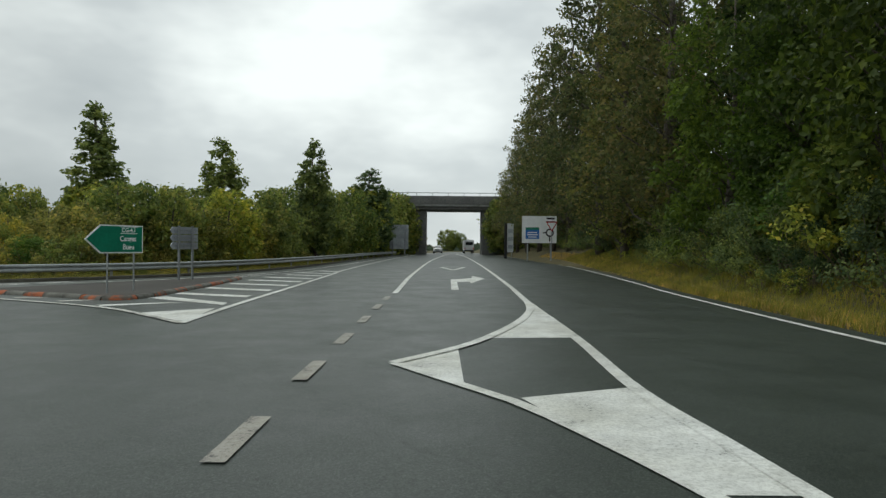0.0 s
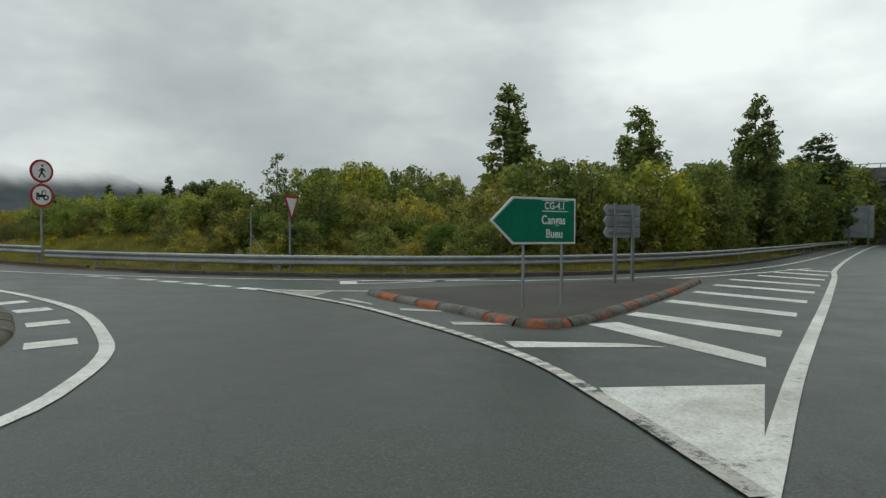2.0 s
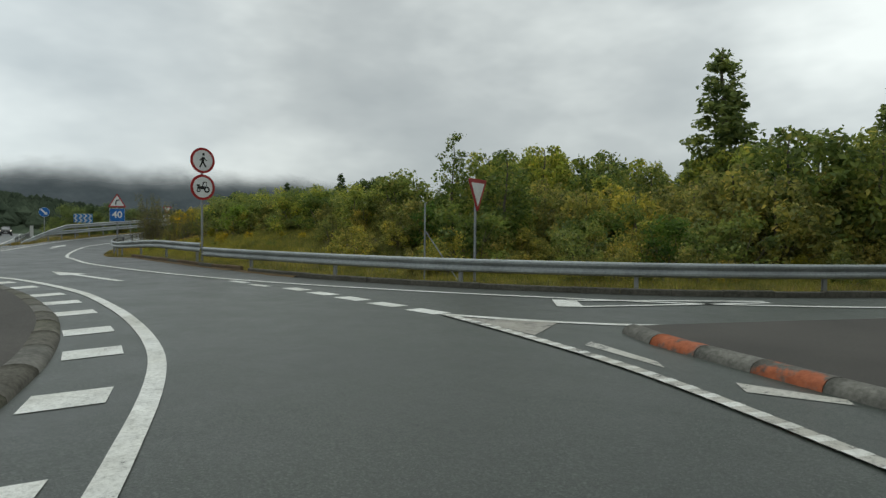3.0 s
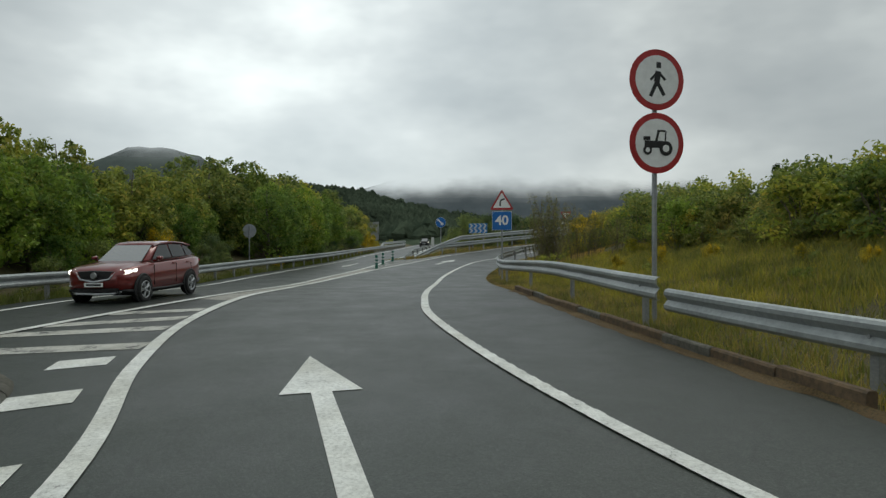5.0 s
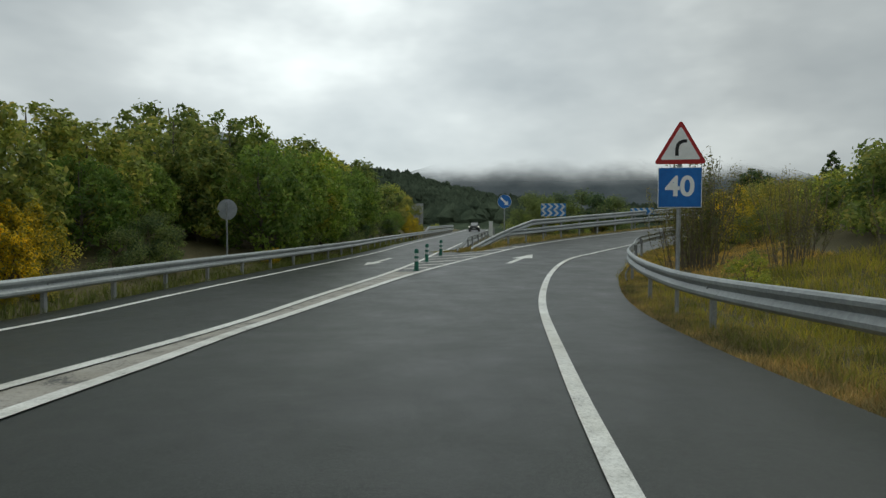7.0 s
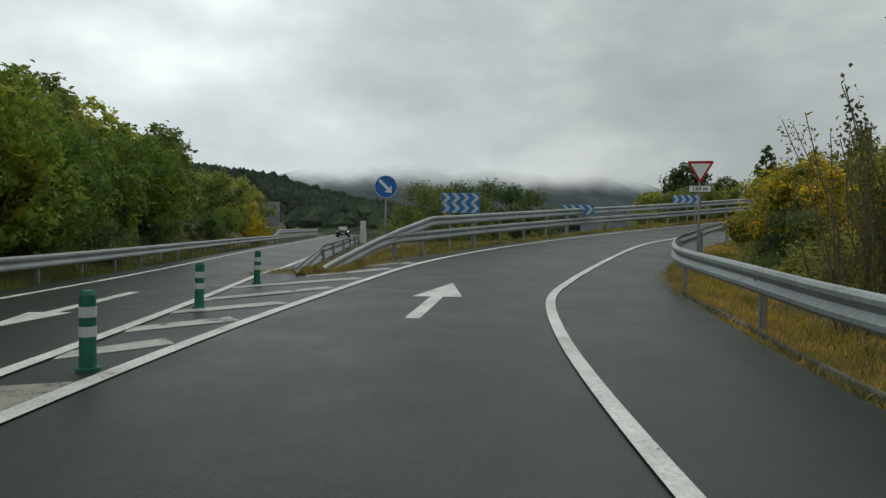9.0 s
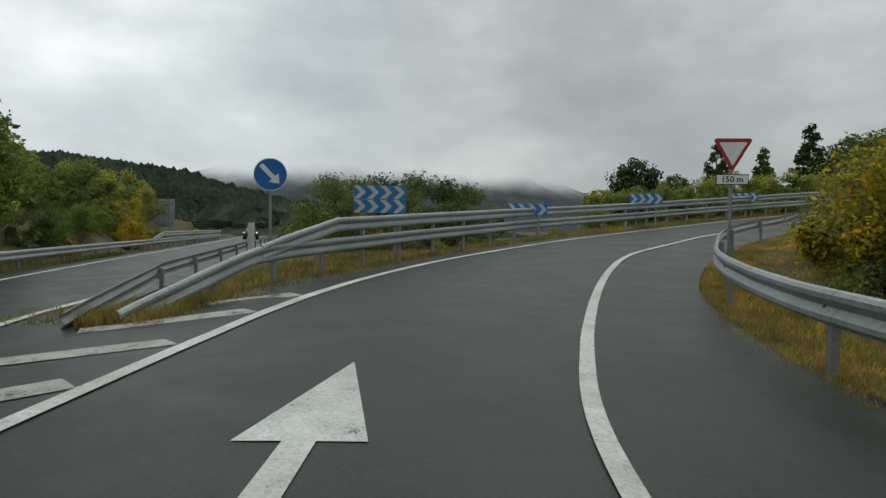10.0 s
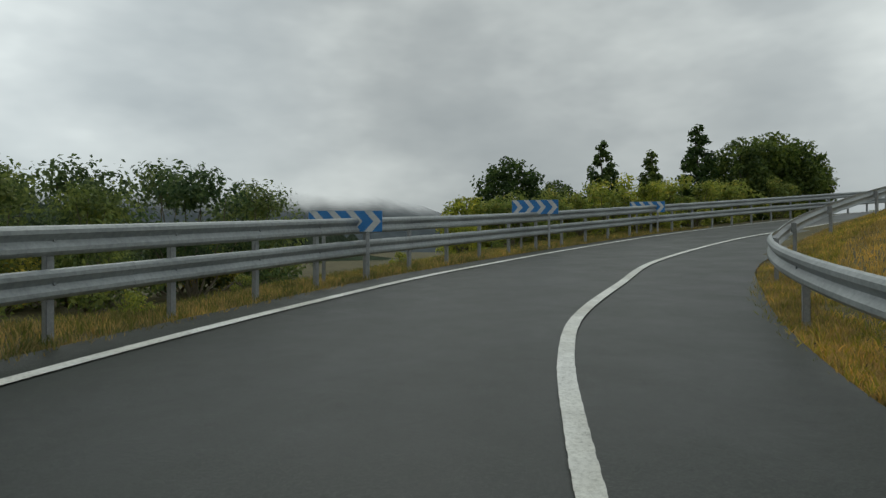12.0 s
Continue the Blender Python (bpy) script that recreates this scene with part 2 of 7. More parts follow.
M["kerb_red"] = flaking_red()
M["kerb_moss"] = two_scale("moss_grown_kerb", (0.06, 0.062, 0.04), (0.19, 0.18, 0.14), 14, 1.2, 0.95, bump_s=0.7, bump_d=0.02)
M["soil"] = two_scale("rusty_soil_and_needles", (0.06, 0.044, 0.02), (0.19, 0.125, 0.055), 45, 1.6, 0.95, bump_s=0.8, bump_d=0.02)
M["kerb_dark"] = two_scale("mossy_kerb", (0.055, 0.053, 0.04), (0.15, 0.14, 0.115), 18, 2.0, 0.95, bump_s=0.6, bump_d=0.01)
M["concrete"] = two_scale("bridge_concrete", (0.20, 0.20, 0.19), (0.34, 0.34, 0.325), 3.0, 0.25, 0.85, bump_s=0.4, bump_d=0.02)
M["concrete_dark"] = two_scale("stained_and_shaded_concrete", (0.11, 0.112, 0.107), (0.21, 0.208, 0.198), 3.0, 0.3, 0.85, bump_s=0.4, bump_d=0.02)
M["bark"] = two_scale("bark", (0.06, 0.05, 0.038), (0.19, 0.165, 0.135), 12, 1.5, 0.95, bump_s=0.8, bump_d=0.03)
M["twig"] = two_scale("dry_twig", (0.125, 0.105, 0.07), (0.24, 0.205, 0.145), 15, 2, 0.95, bump_s=0.4)
M["car_red"] = node_mat("car_red_paint", 0.28, 0.25, 0.5)[0]
for n_, b_ in (("car_red", (0.16, 0.016, 0.014)),):
    M[n_].node_tree.nodes["Principled BSDF"].inputs["Base Color"].default_value = (*b_, 1)
    M[n_].node_tree.nodes["Principled BSDF"].inputs["Coat Weight"].default_value = 0.8
M["car_white"] = two_scale("car_white_paint", (0.6, 0.6, 0.6), (0.72, 0.72, 0.71), 3, 0.5, 0.3, bump_s=0.01)
M["car_dark"] = two_scale("dark_plastic", (0.012, 0.012, 0.013), (0.025, 0.025, 0.026), 20, 2, 0.6, bump_s=0.05)
M["glass"] = node_mat("dark_car_glass", 0.06, 0, 0.6)[0]
M["glass"].node_tree.nodes["Principled BSDF"].inputs["Base Color"].default_value = (0.012, 0.015, 0.016, 1)
# pale base colour and high IOR stand in for the reflected sky
M["screen"] = node_mat("sky_bright_windscreen", 0.08, 0.0, 1.0)[0]
M["screen"].node_tree.nodes["Principled BSDF"].inputs["Base Color"].default_value = (0.10, 0.11, 0.11, 1)
M["screen"].node_tree.nodes["Principled BSDF"].inputs["IOR"].default_value = 2.2
M["rubber"] = two_scale("tyre_rubber", (0.012, 0.012, 0.012), (0.03, 0.03, 0.03), 30, 2, 0.9)
M["alloy"] = two_scale("alloy_rim", (0.35, 0.36, 0.37), (0.5, 0.51, 0.52), 10, 2, 0.35, 0.8, bump_s=0.02)
M["lamp"], nt_, b_ = node_mat("lit_headlamp", 0.1)
b_.inputs["Base Color"].default_value = (0.9, 0.9, 0.85, 1)
b_.inputs["Emission Color"].default_value = (1.0, 0.93, 0.8, 1)
b_.inputs["Emission Strength"].default_value = 2.0
M["lamp_off"] = two_scale("clear_lamp", (0.45, 0.46, 0.47), (0.6, 0.6, 0.6), 8, 1, 0.15, bump_s=0.02)

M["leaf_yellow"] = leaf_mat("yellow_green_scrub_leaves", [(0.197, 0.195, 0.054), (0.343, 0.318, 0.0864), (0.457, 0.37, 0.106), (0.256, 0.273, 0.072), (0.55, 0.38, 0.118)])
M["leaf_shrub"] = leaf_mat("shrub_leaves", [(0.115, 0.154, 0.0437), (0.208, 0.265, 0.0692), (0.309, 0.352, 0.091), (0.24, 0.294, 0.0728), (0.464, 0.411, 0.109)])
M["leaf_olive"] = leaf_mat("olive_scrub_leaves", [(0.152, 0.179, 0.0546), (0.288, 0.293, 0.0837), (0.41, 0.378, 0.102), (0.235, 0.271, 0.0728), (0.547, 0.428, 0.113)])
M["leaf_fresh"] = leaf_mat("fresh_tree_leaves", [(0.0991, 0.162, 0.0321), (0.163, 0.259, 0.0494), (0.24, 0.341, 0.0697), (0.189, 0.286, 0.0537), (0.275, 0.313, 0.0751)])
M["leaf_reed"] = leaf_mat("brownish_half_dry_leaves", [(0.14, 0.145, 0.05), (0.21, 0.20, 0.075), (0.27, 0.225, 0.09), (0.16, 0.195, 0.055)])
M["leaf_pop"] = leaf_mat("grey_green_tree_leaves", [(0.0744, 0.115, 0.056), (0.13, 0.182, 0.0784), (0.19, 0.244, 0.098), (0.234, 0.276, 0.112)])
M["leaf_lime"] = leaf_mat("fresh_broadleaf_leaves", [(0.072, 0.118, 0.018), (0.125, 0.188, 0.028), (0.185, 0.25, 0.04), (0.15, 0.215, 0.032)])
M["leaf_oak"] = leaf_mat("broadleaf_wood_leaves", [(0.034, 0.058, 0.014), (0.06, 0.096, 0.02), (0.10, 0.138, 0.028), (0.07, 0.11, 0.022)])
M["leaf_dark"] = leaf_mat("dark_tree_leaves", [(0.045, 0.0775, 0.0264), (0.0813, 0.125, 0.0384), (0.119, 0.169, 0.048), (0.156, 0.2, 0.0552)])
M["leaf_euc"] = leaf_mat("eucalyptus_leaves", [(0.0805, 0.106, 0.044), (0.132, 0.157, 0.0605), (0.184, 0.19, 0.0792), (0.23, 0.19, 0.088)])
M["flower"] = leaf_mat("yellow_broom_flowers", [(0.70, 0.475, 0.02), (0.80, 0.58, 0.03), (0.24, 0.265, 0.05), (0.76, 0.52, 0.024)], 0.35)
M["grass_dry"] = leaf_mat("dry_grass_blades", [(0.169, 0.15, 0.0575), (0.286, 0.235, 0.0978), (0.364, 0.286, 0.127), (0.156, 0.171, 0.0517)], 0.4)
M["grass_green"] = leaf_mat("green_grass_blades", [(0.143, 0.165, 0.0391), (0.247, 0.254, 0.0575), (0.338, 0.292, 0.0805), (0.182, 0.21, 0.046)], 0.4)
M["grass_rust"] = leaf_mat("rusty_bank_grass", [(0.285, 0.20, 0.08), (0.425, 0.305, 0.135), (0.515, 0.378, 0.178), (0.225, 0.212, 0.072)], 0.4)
M["hill"] = two_scale("wooded_hill", (0.036, 0.05, 0.034), (0.088, 0.112, 0.074), 0.14, 0.012, 1.0, spec=0.0, bump_s=1.0, bump_d=3.0, patch=(0.6, 1.3))


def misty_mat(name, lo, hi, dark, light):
    """A far slope whose alpha fades out between two heights, imitating low cloud."""
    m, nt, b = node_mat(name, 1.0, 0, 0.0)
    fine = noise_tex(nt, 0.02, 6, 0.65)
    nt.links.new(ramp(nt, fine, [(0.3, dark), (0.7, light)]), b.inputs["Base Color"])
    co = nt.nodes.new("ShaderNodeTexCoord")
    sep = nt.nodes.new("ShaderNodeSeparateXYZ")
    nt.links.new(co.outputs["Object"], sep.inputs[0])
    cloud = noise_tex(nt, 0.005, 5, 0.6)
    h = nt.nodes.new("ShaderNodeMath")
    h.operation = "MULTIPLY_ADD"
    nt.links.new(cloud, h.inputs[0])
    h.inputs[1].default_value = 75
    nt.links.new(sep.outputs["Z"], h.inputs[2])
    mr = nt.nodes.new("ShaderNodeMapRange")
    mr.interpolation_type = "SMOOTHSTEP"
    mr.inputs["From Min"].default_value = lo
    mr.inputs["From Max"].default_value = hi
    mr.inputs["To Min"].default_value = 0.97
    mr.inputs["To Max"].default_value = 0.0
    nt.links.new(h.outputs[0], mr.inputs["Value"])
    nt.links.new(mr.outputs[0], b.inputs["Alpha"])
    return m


# haze of distance is put into these grey-blue base colours
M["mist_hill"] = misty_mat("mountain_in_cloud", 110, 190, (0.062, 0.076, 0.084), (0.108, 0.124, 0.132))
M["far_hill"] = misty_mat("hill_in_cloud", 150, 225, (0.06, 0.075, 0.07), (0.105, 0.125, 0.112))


# ---- mesh tools ----
def raw(name, verts, faces, mat, parent=None, label="", smooth=False):
    me = bpy.data.meshes.new(name)
    me.from_pydata([tuple(v) for v in verts], [], [tuple(f) for f in faces])
    me.materials.append(mat)
    if smooth:
        me.polygons.foreach_set("use_smooth", [True] * len(me.polygons))
    me.update()
    ob = new(name, me)
    if parent:
        ob.parent = parent
    if label:
        ob["label"] = label
    return ob


def part(name, bm, mat, parent=None, label="", smooth=False):
    me = bpy.data.meshes.new(name)
    bmesh.ops.recalc_face_normals(bm, faces=bm.faces)
    bm.to_mesh(me)
    bm.free()
    me.materials.append(mat)
    if smooth:
        me.polygons.foreach_set("use_smooth", [True] * len(me.polygons))
    ob = new(name, me)
    if parent:
        ob.parent = parent
    if label:
        ob["label"] = label
    return ob


def shared(name, mesh, parent, m=None):
    """Another object on the same mesh."""
    ob = new(name, mesh)
    ob.parent = parent
    if m is not None:
        ob.matrix_basis = m
    return ob


def thing(name, m, label, category, group=""):
    ob = new(name)
    ob.empty_display_size = 0.2
    ob.matrix_basis = m
    return tagged(ob, label, category, group)


def box(bm, x0, x1, y0, y1, z0, z1, bev=0.0, m=None):
    r = bmesh.ops.create_cube(bm, size=1.0)
    vs = r["verts"]
    for v in vs:
        v.co = Vector(((x0 + x1) / 2 + v.co.x * (x1 - x0), (y0 + y1) / 2 + v.co.y * (y1 - y0), (z0 + z1) / 2 + v.co.z * (z1 - z0)))
    if bev:
        es = list({e for v in vs for e in v.link_edges})
        vs = bmesh.ops.bevel(bm, geom=es, offset=bev, segments=2, affect="EDGES", clamp_overlap=True)["verts"] + [v for v in vs if v.is_valid]
    if m is not None:
        for v in set(vs):
            v.co = m @ v.co
    return bm


def tube(bm, pts, radii, sides=8):
    """A tapered tube through the points."""
    rings = []
    up = Vector((0, 0, 1))
    for i, p in enumerate(pts):
        p = Vector(p)
        d = (Vector(pts[min(i + 1, len(pts) - 1)]) - Vector(pts[max(i - 1, 0)])).normalized()
        a = d.cross(up if abs(d.z) < 0.9 else Vector((1, 0, 0))).normalized()
        b = d.cross(a)
        rings.append([bm.verts.new(p + radii[i] * (a * math.cos(t) + b * math.sin(t))) for t in [2 * math.pi * k / sides for k in range(sides)]])
    for r0, r1 in zip(rings, rings[1:]):
        for k in range(sides):
            bm.faces.new((r0[k], r0[(k + 1) % sides], r1[(k + 1) % sides], r1[k]))
    for r in (rings[0], rings[-1]):
        bm.faces.new(r)
    return bm


def spline(pts, step=0.5):
    """Points at even steps along a smooth curve through pts."""
    p = np.array(pts, float)
    p = np.vstack([2 * p[0] - p[1], p, 2 * p[-1] - p[-2]])
    out = []
    for i in range(1, len(p) - 2):
        n = max(2, int(np.linalg.norm(p[i + 1] - p[i]) / step * 2))
        for u in np.linspace(0, 1, n, endpoint=False):
            a, b, c, d = p[i - 1], p[i], p[i + 1], p[i + 2]
            out.append(0.5 * (2 * b + (c - a) * u + (2 * a - 5 * b + 4 * c - d) * u * u + (3 * b - a - 3 * c + d) * u ** 3))
    out.append(p[-2])
    out = np.array(out)
    s = np.concatenate([[0], np.cumsum(np.linalg.norm(np.diff(out, axis=0), axis=1))])
    k = max(2, int(s[-1] / step) + 1)
    return np.stack([np.interp(np.linspace(0, s[-1], k), s, out[:, j]) for j in range(out.shape[1])], 1)


def normals2(line):
    d = np.gradient(line[:, :2], axis=0)
    d /= np.linalg.norm(d, axis=1)[:, None] + 1e-9
    return np.stack([-d[:, 1], d[:, 0]], 1)


def offset(line, w):
    return line[:, :2] + normals2(line) * w


def cut(line, x_from, x_to):
    """The stretch of a line between two values of x."""
    lo, hi = min(x_from, x_to), max(x_from, x_to)
    return line[(line[:, 0] >= lo) & (line[:, 0] <= hi)]


# ---- lie of the land ----
def soft_step(u):
    u = min(1.0, max(0.0, u))
    return u * u * (3 - 2 * u)


RAMP_C = (-40.5, 57.6)
RAMP_TURN = (-90, -15, 30, 48, 56, 60, 66, 75, 90, 180)
RAMP_RISE = (6, 4.35, 1.6, 0.7, 0.32, 0.29, 0.13, 0, 0, 0)


def road_z(x, y):
    h = math.degrees(math.atan2(RAMP_C[1] - y, RAMP_C[0] - x)) if x < RAMP_C[0] - 0.1 else 90.0
    rise = sum(float(np.interp(h + d, RAMP_TURN, RAMP_RISE)) for d in (-5, -2.5, 0, 2.5, 5)) / 5
    off = y - 14.85 + (63 + x) * 0.145
    rise *= 1 - soft_step((-64 - x) / 5) * (1 - soft_step((off - 0.5) / 3))
    return -0.25 * soft_step((-36 - x) / 10) + rise * soft_step((y - 13) / 6) * soft_step((-40.6 - x) / 8)


def land_z(x, y):
    """Roads, with the banks beside them."""
    r = math.hypot(x - RAMP_C[0], y - RAMP_C[1])
    z = road_z(x, y) * (soft_step((r - 20) / 15) if x < -41 else 1.0)
    inside = soft_step((-44 - x) / 8)
    z += inside * min(1.9, max(0.0, (37.5 - r) * 0.26)) * soft_step((y - 15) / 6)
    z += (1 - inside) * soft_step((-24 - x) / 6) * min(1.5, max(0.0, (y - 19.8) * 0.22))
    z += min(3.5, max(0.0, (x - 9.5) * 0.35)) * soft_step((x - 8.5) / 2)
    out = max(0.0, r - 45.5) * soft_step((-72 - x) / 4) * soft_step((y - 21) / 4)
    z -= min(4.0, out * 0.10)
    if y < 12:
        z += min(2.5, max(0.0, (6.5 + (x + 46) * -0.17 - y) * 0.3)) * soft_step((-18 - x) / 8)
    return z


# lines of the plan, metres
EDGE_R = spline([(6.4, -40), (6.5, -10), (6.62, 5), (6.73, 9.4), (6.88, 13.51), (7.29, 20.03), (8, 27.03), (9.11, 41), (9.9, 60), (9.6, 85), (8.4, 115), (5, 170)])
LANE = spline([(-1.45, 18.75), (-1.55, 33), (-1.2, 63), (0.1, 100), (1.2, 125)])
POCKET = spline([(2.2, 16.2), (2.5, 26), (2.9, 50), (3.1, 90), (2.4, 125)])
V_RIGHT = spline([(-4.75, 11.25), (-4.95, 15.01), (-5.18, 22.02), (-5.48, 30.02), (-5.78, 37), (-5.81, 55), (-5.36, 85), (-4, 118)])
V_LEFT = spline([(-4.75, 11.25), (-5.9, 12.4), (-7.1, 13.5), (-8.25, 14.25), (-9.7, 15.0), (-11.9, 16.0), (-13.9, 16.6), (-16.1, 17.1)], 0.3)
SLIP_L = spline([(-16.1, 17.1), (-14.5, 17.9), (-13.1, 19.2), (-11.7, 21.8), (-10, 25.5), (-8, 31), (-6.6, 36.2)])
SLIP_R = spline([(-5.2, 118), (-6.6, 85), (-7.2, 55), (-7.6, 42), (-8.2, 35), (-9.4, 29.3), (-11.3, 25), (-14, 22), (-17, 20.1), (-19.99, 18.56), (-23.47, 17.19), (-27.96, 16.1), (-32.97, 15.49), (-36.01, 15.54), (-38.81, 15.8), (-41.99, 16.21), (-46.01, 16.76), (-49.02, 17.32), (-52.36, 18.09), (-55.5, 18.99), (-58.22, 20.03), (-60.52, 21.4), (-62.66, 22.87), (-64.23, 24.02), (-65.61, 25.08), (-66.93, 26.17), (-68.47, 27.56), (-69.88, 29.15), (-71.64, 31.87), (-73.86, 35.58), (-75.81, 40.8), (-76.8, 45.8), (-77.2, 55), (-75.5, 67), (-71, 78)], 0.4)
LEFT = spline([(-7, 3), (-8.1, 7), (-9.2, 9.3), (-10.1, 10.3), (-11.4, 11.25), (-13.05, 11.97), (-14.5, 12.5), (-15.9, 12.87), (-17.8, 13.16), (-20, 13.34), (-23, 13.36), (-26.48, 12.88), (-29.46, 12.08), (-32.98, 11.51), (-37, 11.44), (-41.01, 11.81), (-44.01, 12.09), (-48.01, 12.91), (-53.01, 14.07), (-56.71, 15.18), (-60.01, 16.54), (-64, 18.5), (-67.04, 20.4), (-69.75, 22.76), (-72.7, 26.46), (-75.71, 31.24), (-78.7, 38), (-80.9, 46.5), (-81.3, 57), (-79.5, 69), (-75.14, 81.05)], 0.4)
MAIN_C = spline([(-20.03, 6.1), (-27.06, 7.98), (-31.07, 9.05), (-34.06, 9.74), (-37.05, 10.51), (-41.02, 11.22), (-47, 12.15), (-53.96, 13.47), (-63.01, 14.8), (-79.06, 16.9), (-110.07, 20.9), (-160.07, 26.4)])
MAIN_L = spline([(-14.03, 1.41), (-20.03, 3.61), (-26.04, 5.45), (-31.05, 6.7), (-36.04, 7.65), (-40.04, 8.23), (-45.04, 8.81), (-49.24, 9.34), (-55.43, 10.32), (-66.43, 11.98), (-81.63, 13.49), (-110.17, 16.91), (-160.16, 22.61)])
VERGE_R = spline([(-6.6, 118), (-8, 85), (-8.6, 55), (-9, 42), (-9.6, 35.6), (-10.7, 30.2), (-12.5, 26.2), (-15, 23), (-18, 20.9), (-21, 19.5), (-24.5, 18.55), (-29, 18.15), (-33, 17.94), (-37.02, 17.9), (-42.04, 18.1), (-47.07, 18.68), (-51.69, 19.88), (-54.61, 20.96), (-57.56, 22.16), (-60.18, 23.43), (-63.33, 25.48), (-65.97, 27.92), (-68.07, 30.39), (-69.79, 32.9), (-71.4, 35.49), (-72.8, 38.85), (-73.97, 43.99), (-74.24, 53), (-73.3, 66), (-69.2, 76)])
RAIL_R = spline([(-7.4, 100), (-8.8, 75), (-9.2, 60), (-9.8, 46), (-10.7, 35), (-12.6, 28), (-15.6, 23.7), (-19.4, 21.05), (-23, 19.8), (-27, 19), (-31, 18.6), (-35.2, 18.68), (-39.7, 18.73), (-44.02, 18.86), (-48.04, 19.39), (-52.07, 20.36), (-55.61, 21.68), (-59.32, 23.16), (-62.72, 25.4), (-65.25, 27.74), (-67.41, 30), (-69.24, 32.44), (-70.89, 35.43), (-72.36, 39.35), (-73.36, 44.49), (-73.64, 53), (-72.6, 66)], 0.25)
RAIL_L = spline([(-22.04, 2.29), (-26.05, 3.75), (-31.06, 5.4), (-36.05, 6.55), (-41.04, 7.23), (-46.84, 7.9), (-50.95, 8.43), (-55.04, 9.16), (-60.02, 10), (-66.43, 10.88), (-81.63, 12.39), (-110.18, 15.71), (-130.17, 18.11)], 0.25)
RAIL_G = spline([(-63.9, 16.5), (-64.9, 17.08), (-66, 17.8), (-67.8, 19.2), (-69.6, 20.8), (-71.4, 22.7), (-73.6, 25.5), (-76.8, 30.2), (-80.1, 37.6), (-82.3, 46.5), (-82.8, 57), (-81, 69.5), (-76.5, 82)], 0.25)
RAIL_M = spline([(-63.9, 16.05), (-66.5, 16.5), (-72, 17.2), (-79, 18.3), (-95, 20.5), (-125, 24)], 0.25)


def cdt_sheet(name, poly, z_of, lift, mat, cell, parent=None, holes=(), extra_kind=""):
    """A sheet over the inside of an outline, draped on the land."""
    from mathutils.geometry import delaunay_2d_cdt
    poly = [Vector(p[:2]) for p in poly]
    xs, ys = [p.x for p in poly], [p.y for p in poly]
    pts = list(poly)
    edges = [(i, (i + 1) % len(poly)) for i in range(len(poly))]
    gx = np.arange(min(xs) + cell / 2, max(xs), cell)
    gy = np.arange(min(ys) + cell / 2, max(ys), cell)
    pa = np.array([(p.x, p.y) for p in poly])
    for x in gx:
        x1, y1 = pa[:, 0], pa[:, 1]
        x2, y2 = np.roll(x1, -1), np.roll(y1, -1)
        hit = (x1 > x) != (x2 > x)
        yc = np.sort(y1[hit] + (x - x1[hit]) / (x2[hit] - x1[hit]) * (y2[hit] - y1[hit]))
        for a, b in zip(yc[::2], yc[1::2]):
            for y in gy[(gy > a + cell * 0.3) & (gy < b - cell * 0.3)]:
                pts.append(Vector((x, y)))
    vs, es, fs = delaunay_2d_cdt(pts, edges, [], 1, 1e-4)[:3]
    return raw(name, [(v.x, v.y, z_of(v.x, v.y) + lift) for v in vs], [f if (vs[f[1]] - vs[f[0]]).cross(vs[f[2]] - vs[f[0]]) > 0 else f[::-1] for f in fs], mat, parent, smooth=True)


# ground: one sheet to the horizon, finer near the roads
def ground_sheet():
    def axis(c0, c1, far):
        near = np.arange(c0, c1 + 0.01, 1.25)
        steps = np.cumsum(1.6 * 1.22 ** np.arange(40))
        steps = steps[steps < far]
        return np.concatenate([c0 - steps[::-1], near, c1 + steps])
    ax, ay = axis(-95, 18, 2600), axis(-6, 66, 2600)
    vs = [(x, y, land_z(x, y) - 0.03 + (0.05 * noise.noise((x * 0.4, y * 0.4, 0)) - 0.05)) for y in ay for x in ax]
    n = len(ax)
    fs = [(j * n + i, j * n + i + 1, (j + 1) * n + i + 1, (j + 1) * n + i) for j in range(len(ay) - 1) for i in range(n - 1)]
    ob = raw("ground", vs, fs, M["ground"], smooth=True)
    return tagged(ob, "rough grassy verge and dry soil beside the roads", "ground", kind="structure")


ground_sheet()

# ---- roads ----
def road_sheets():
    right = offset(EDGE_R, -0.55)
    outline = [(right[0][0], -40)]
    outline += [tuple(p) for p in right if p[1] < 160]
    outline += [(3.0, 168), (-6.0, 118)]
    outline += [tuple(p) for p in VERGE_R]
    outline += [tuple(p) for p in offset(LEFT, 0.8)[::-1] if p[0] < -68.3 and p[1] > 20]
    nose = [tuple(p) for p in offset(RAIL_G, -0.15) if -67.9 < p[0] < -64.1][::-1]
    outline += nose
    outline += [(-63.6, 16.15)]
    outline += [tuple(p) for p in offset(MAIN_C, -0.75) if p[0] < -64.6]
    outline += [tuple(p) for p in offset(MAIN_L, 0.8)[::-1]]
    outline += [(-10, -3), (-7.5, -12), (-7, -40)]
    clean = [outline[0]]
    for p in outline[1:]:
        if math.hypot(p[0] - clean[-1][0], p[1] - clean[-1][1]) > 0.12:
            clean.append(p)
    ob = cdt_sheet("road", clean, road_z, 0.0, M["asphalt"], 0.7)
    tagged(ob, "worn damp grey asphalt of the junction and its ramp", "road", kind="structure")
    return ob


road = road_sheets()
MARK_Z = 0.010


STRIPS = []


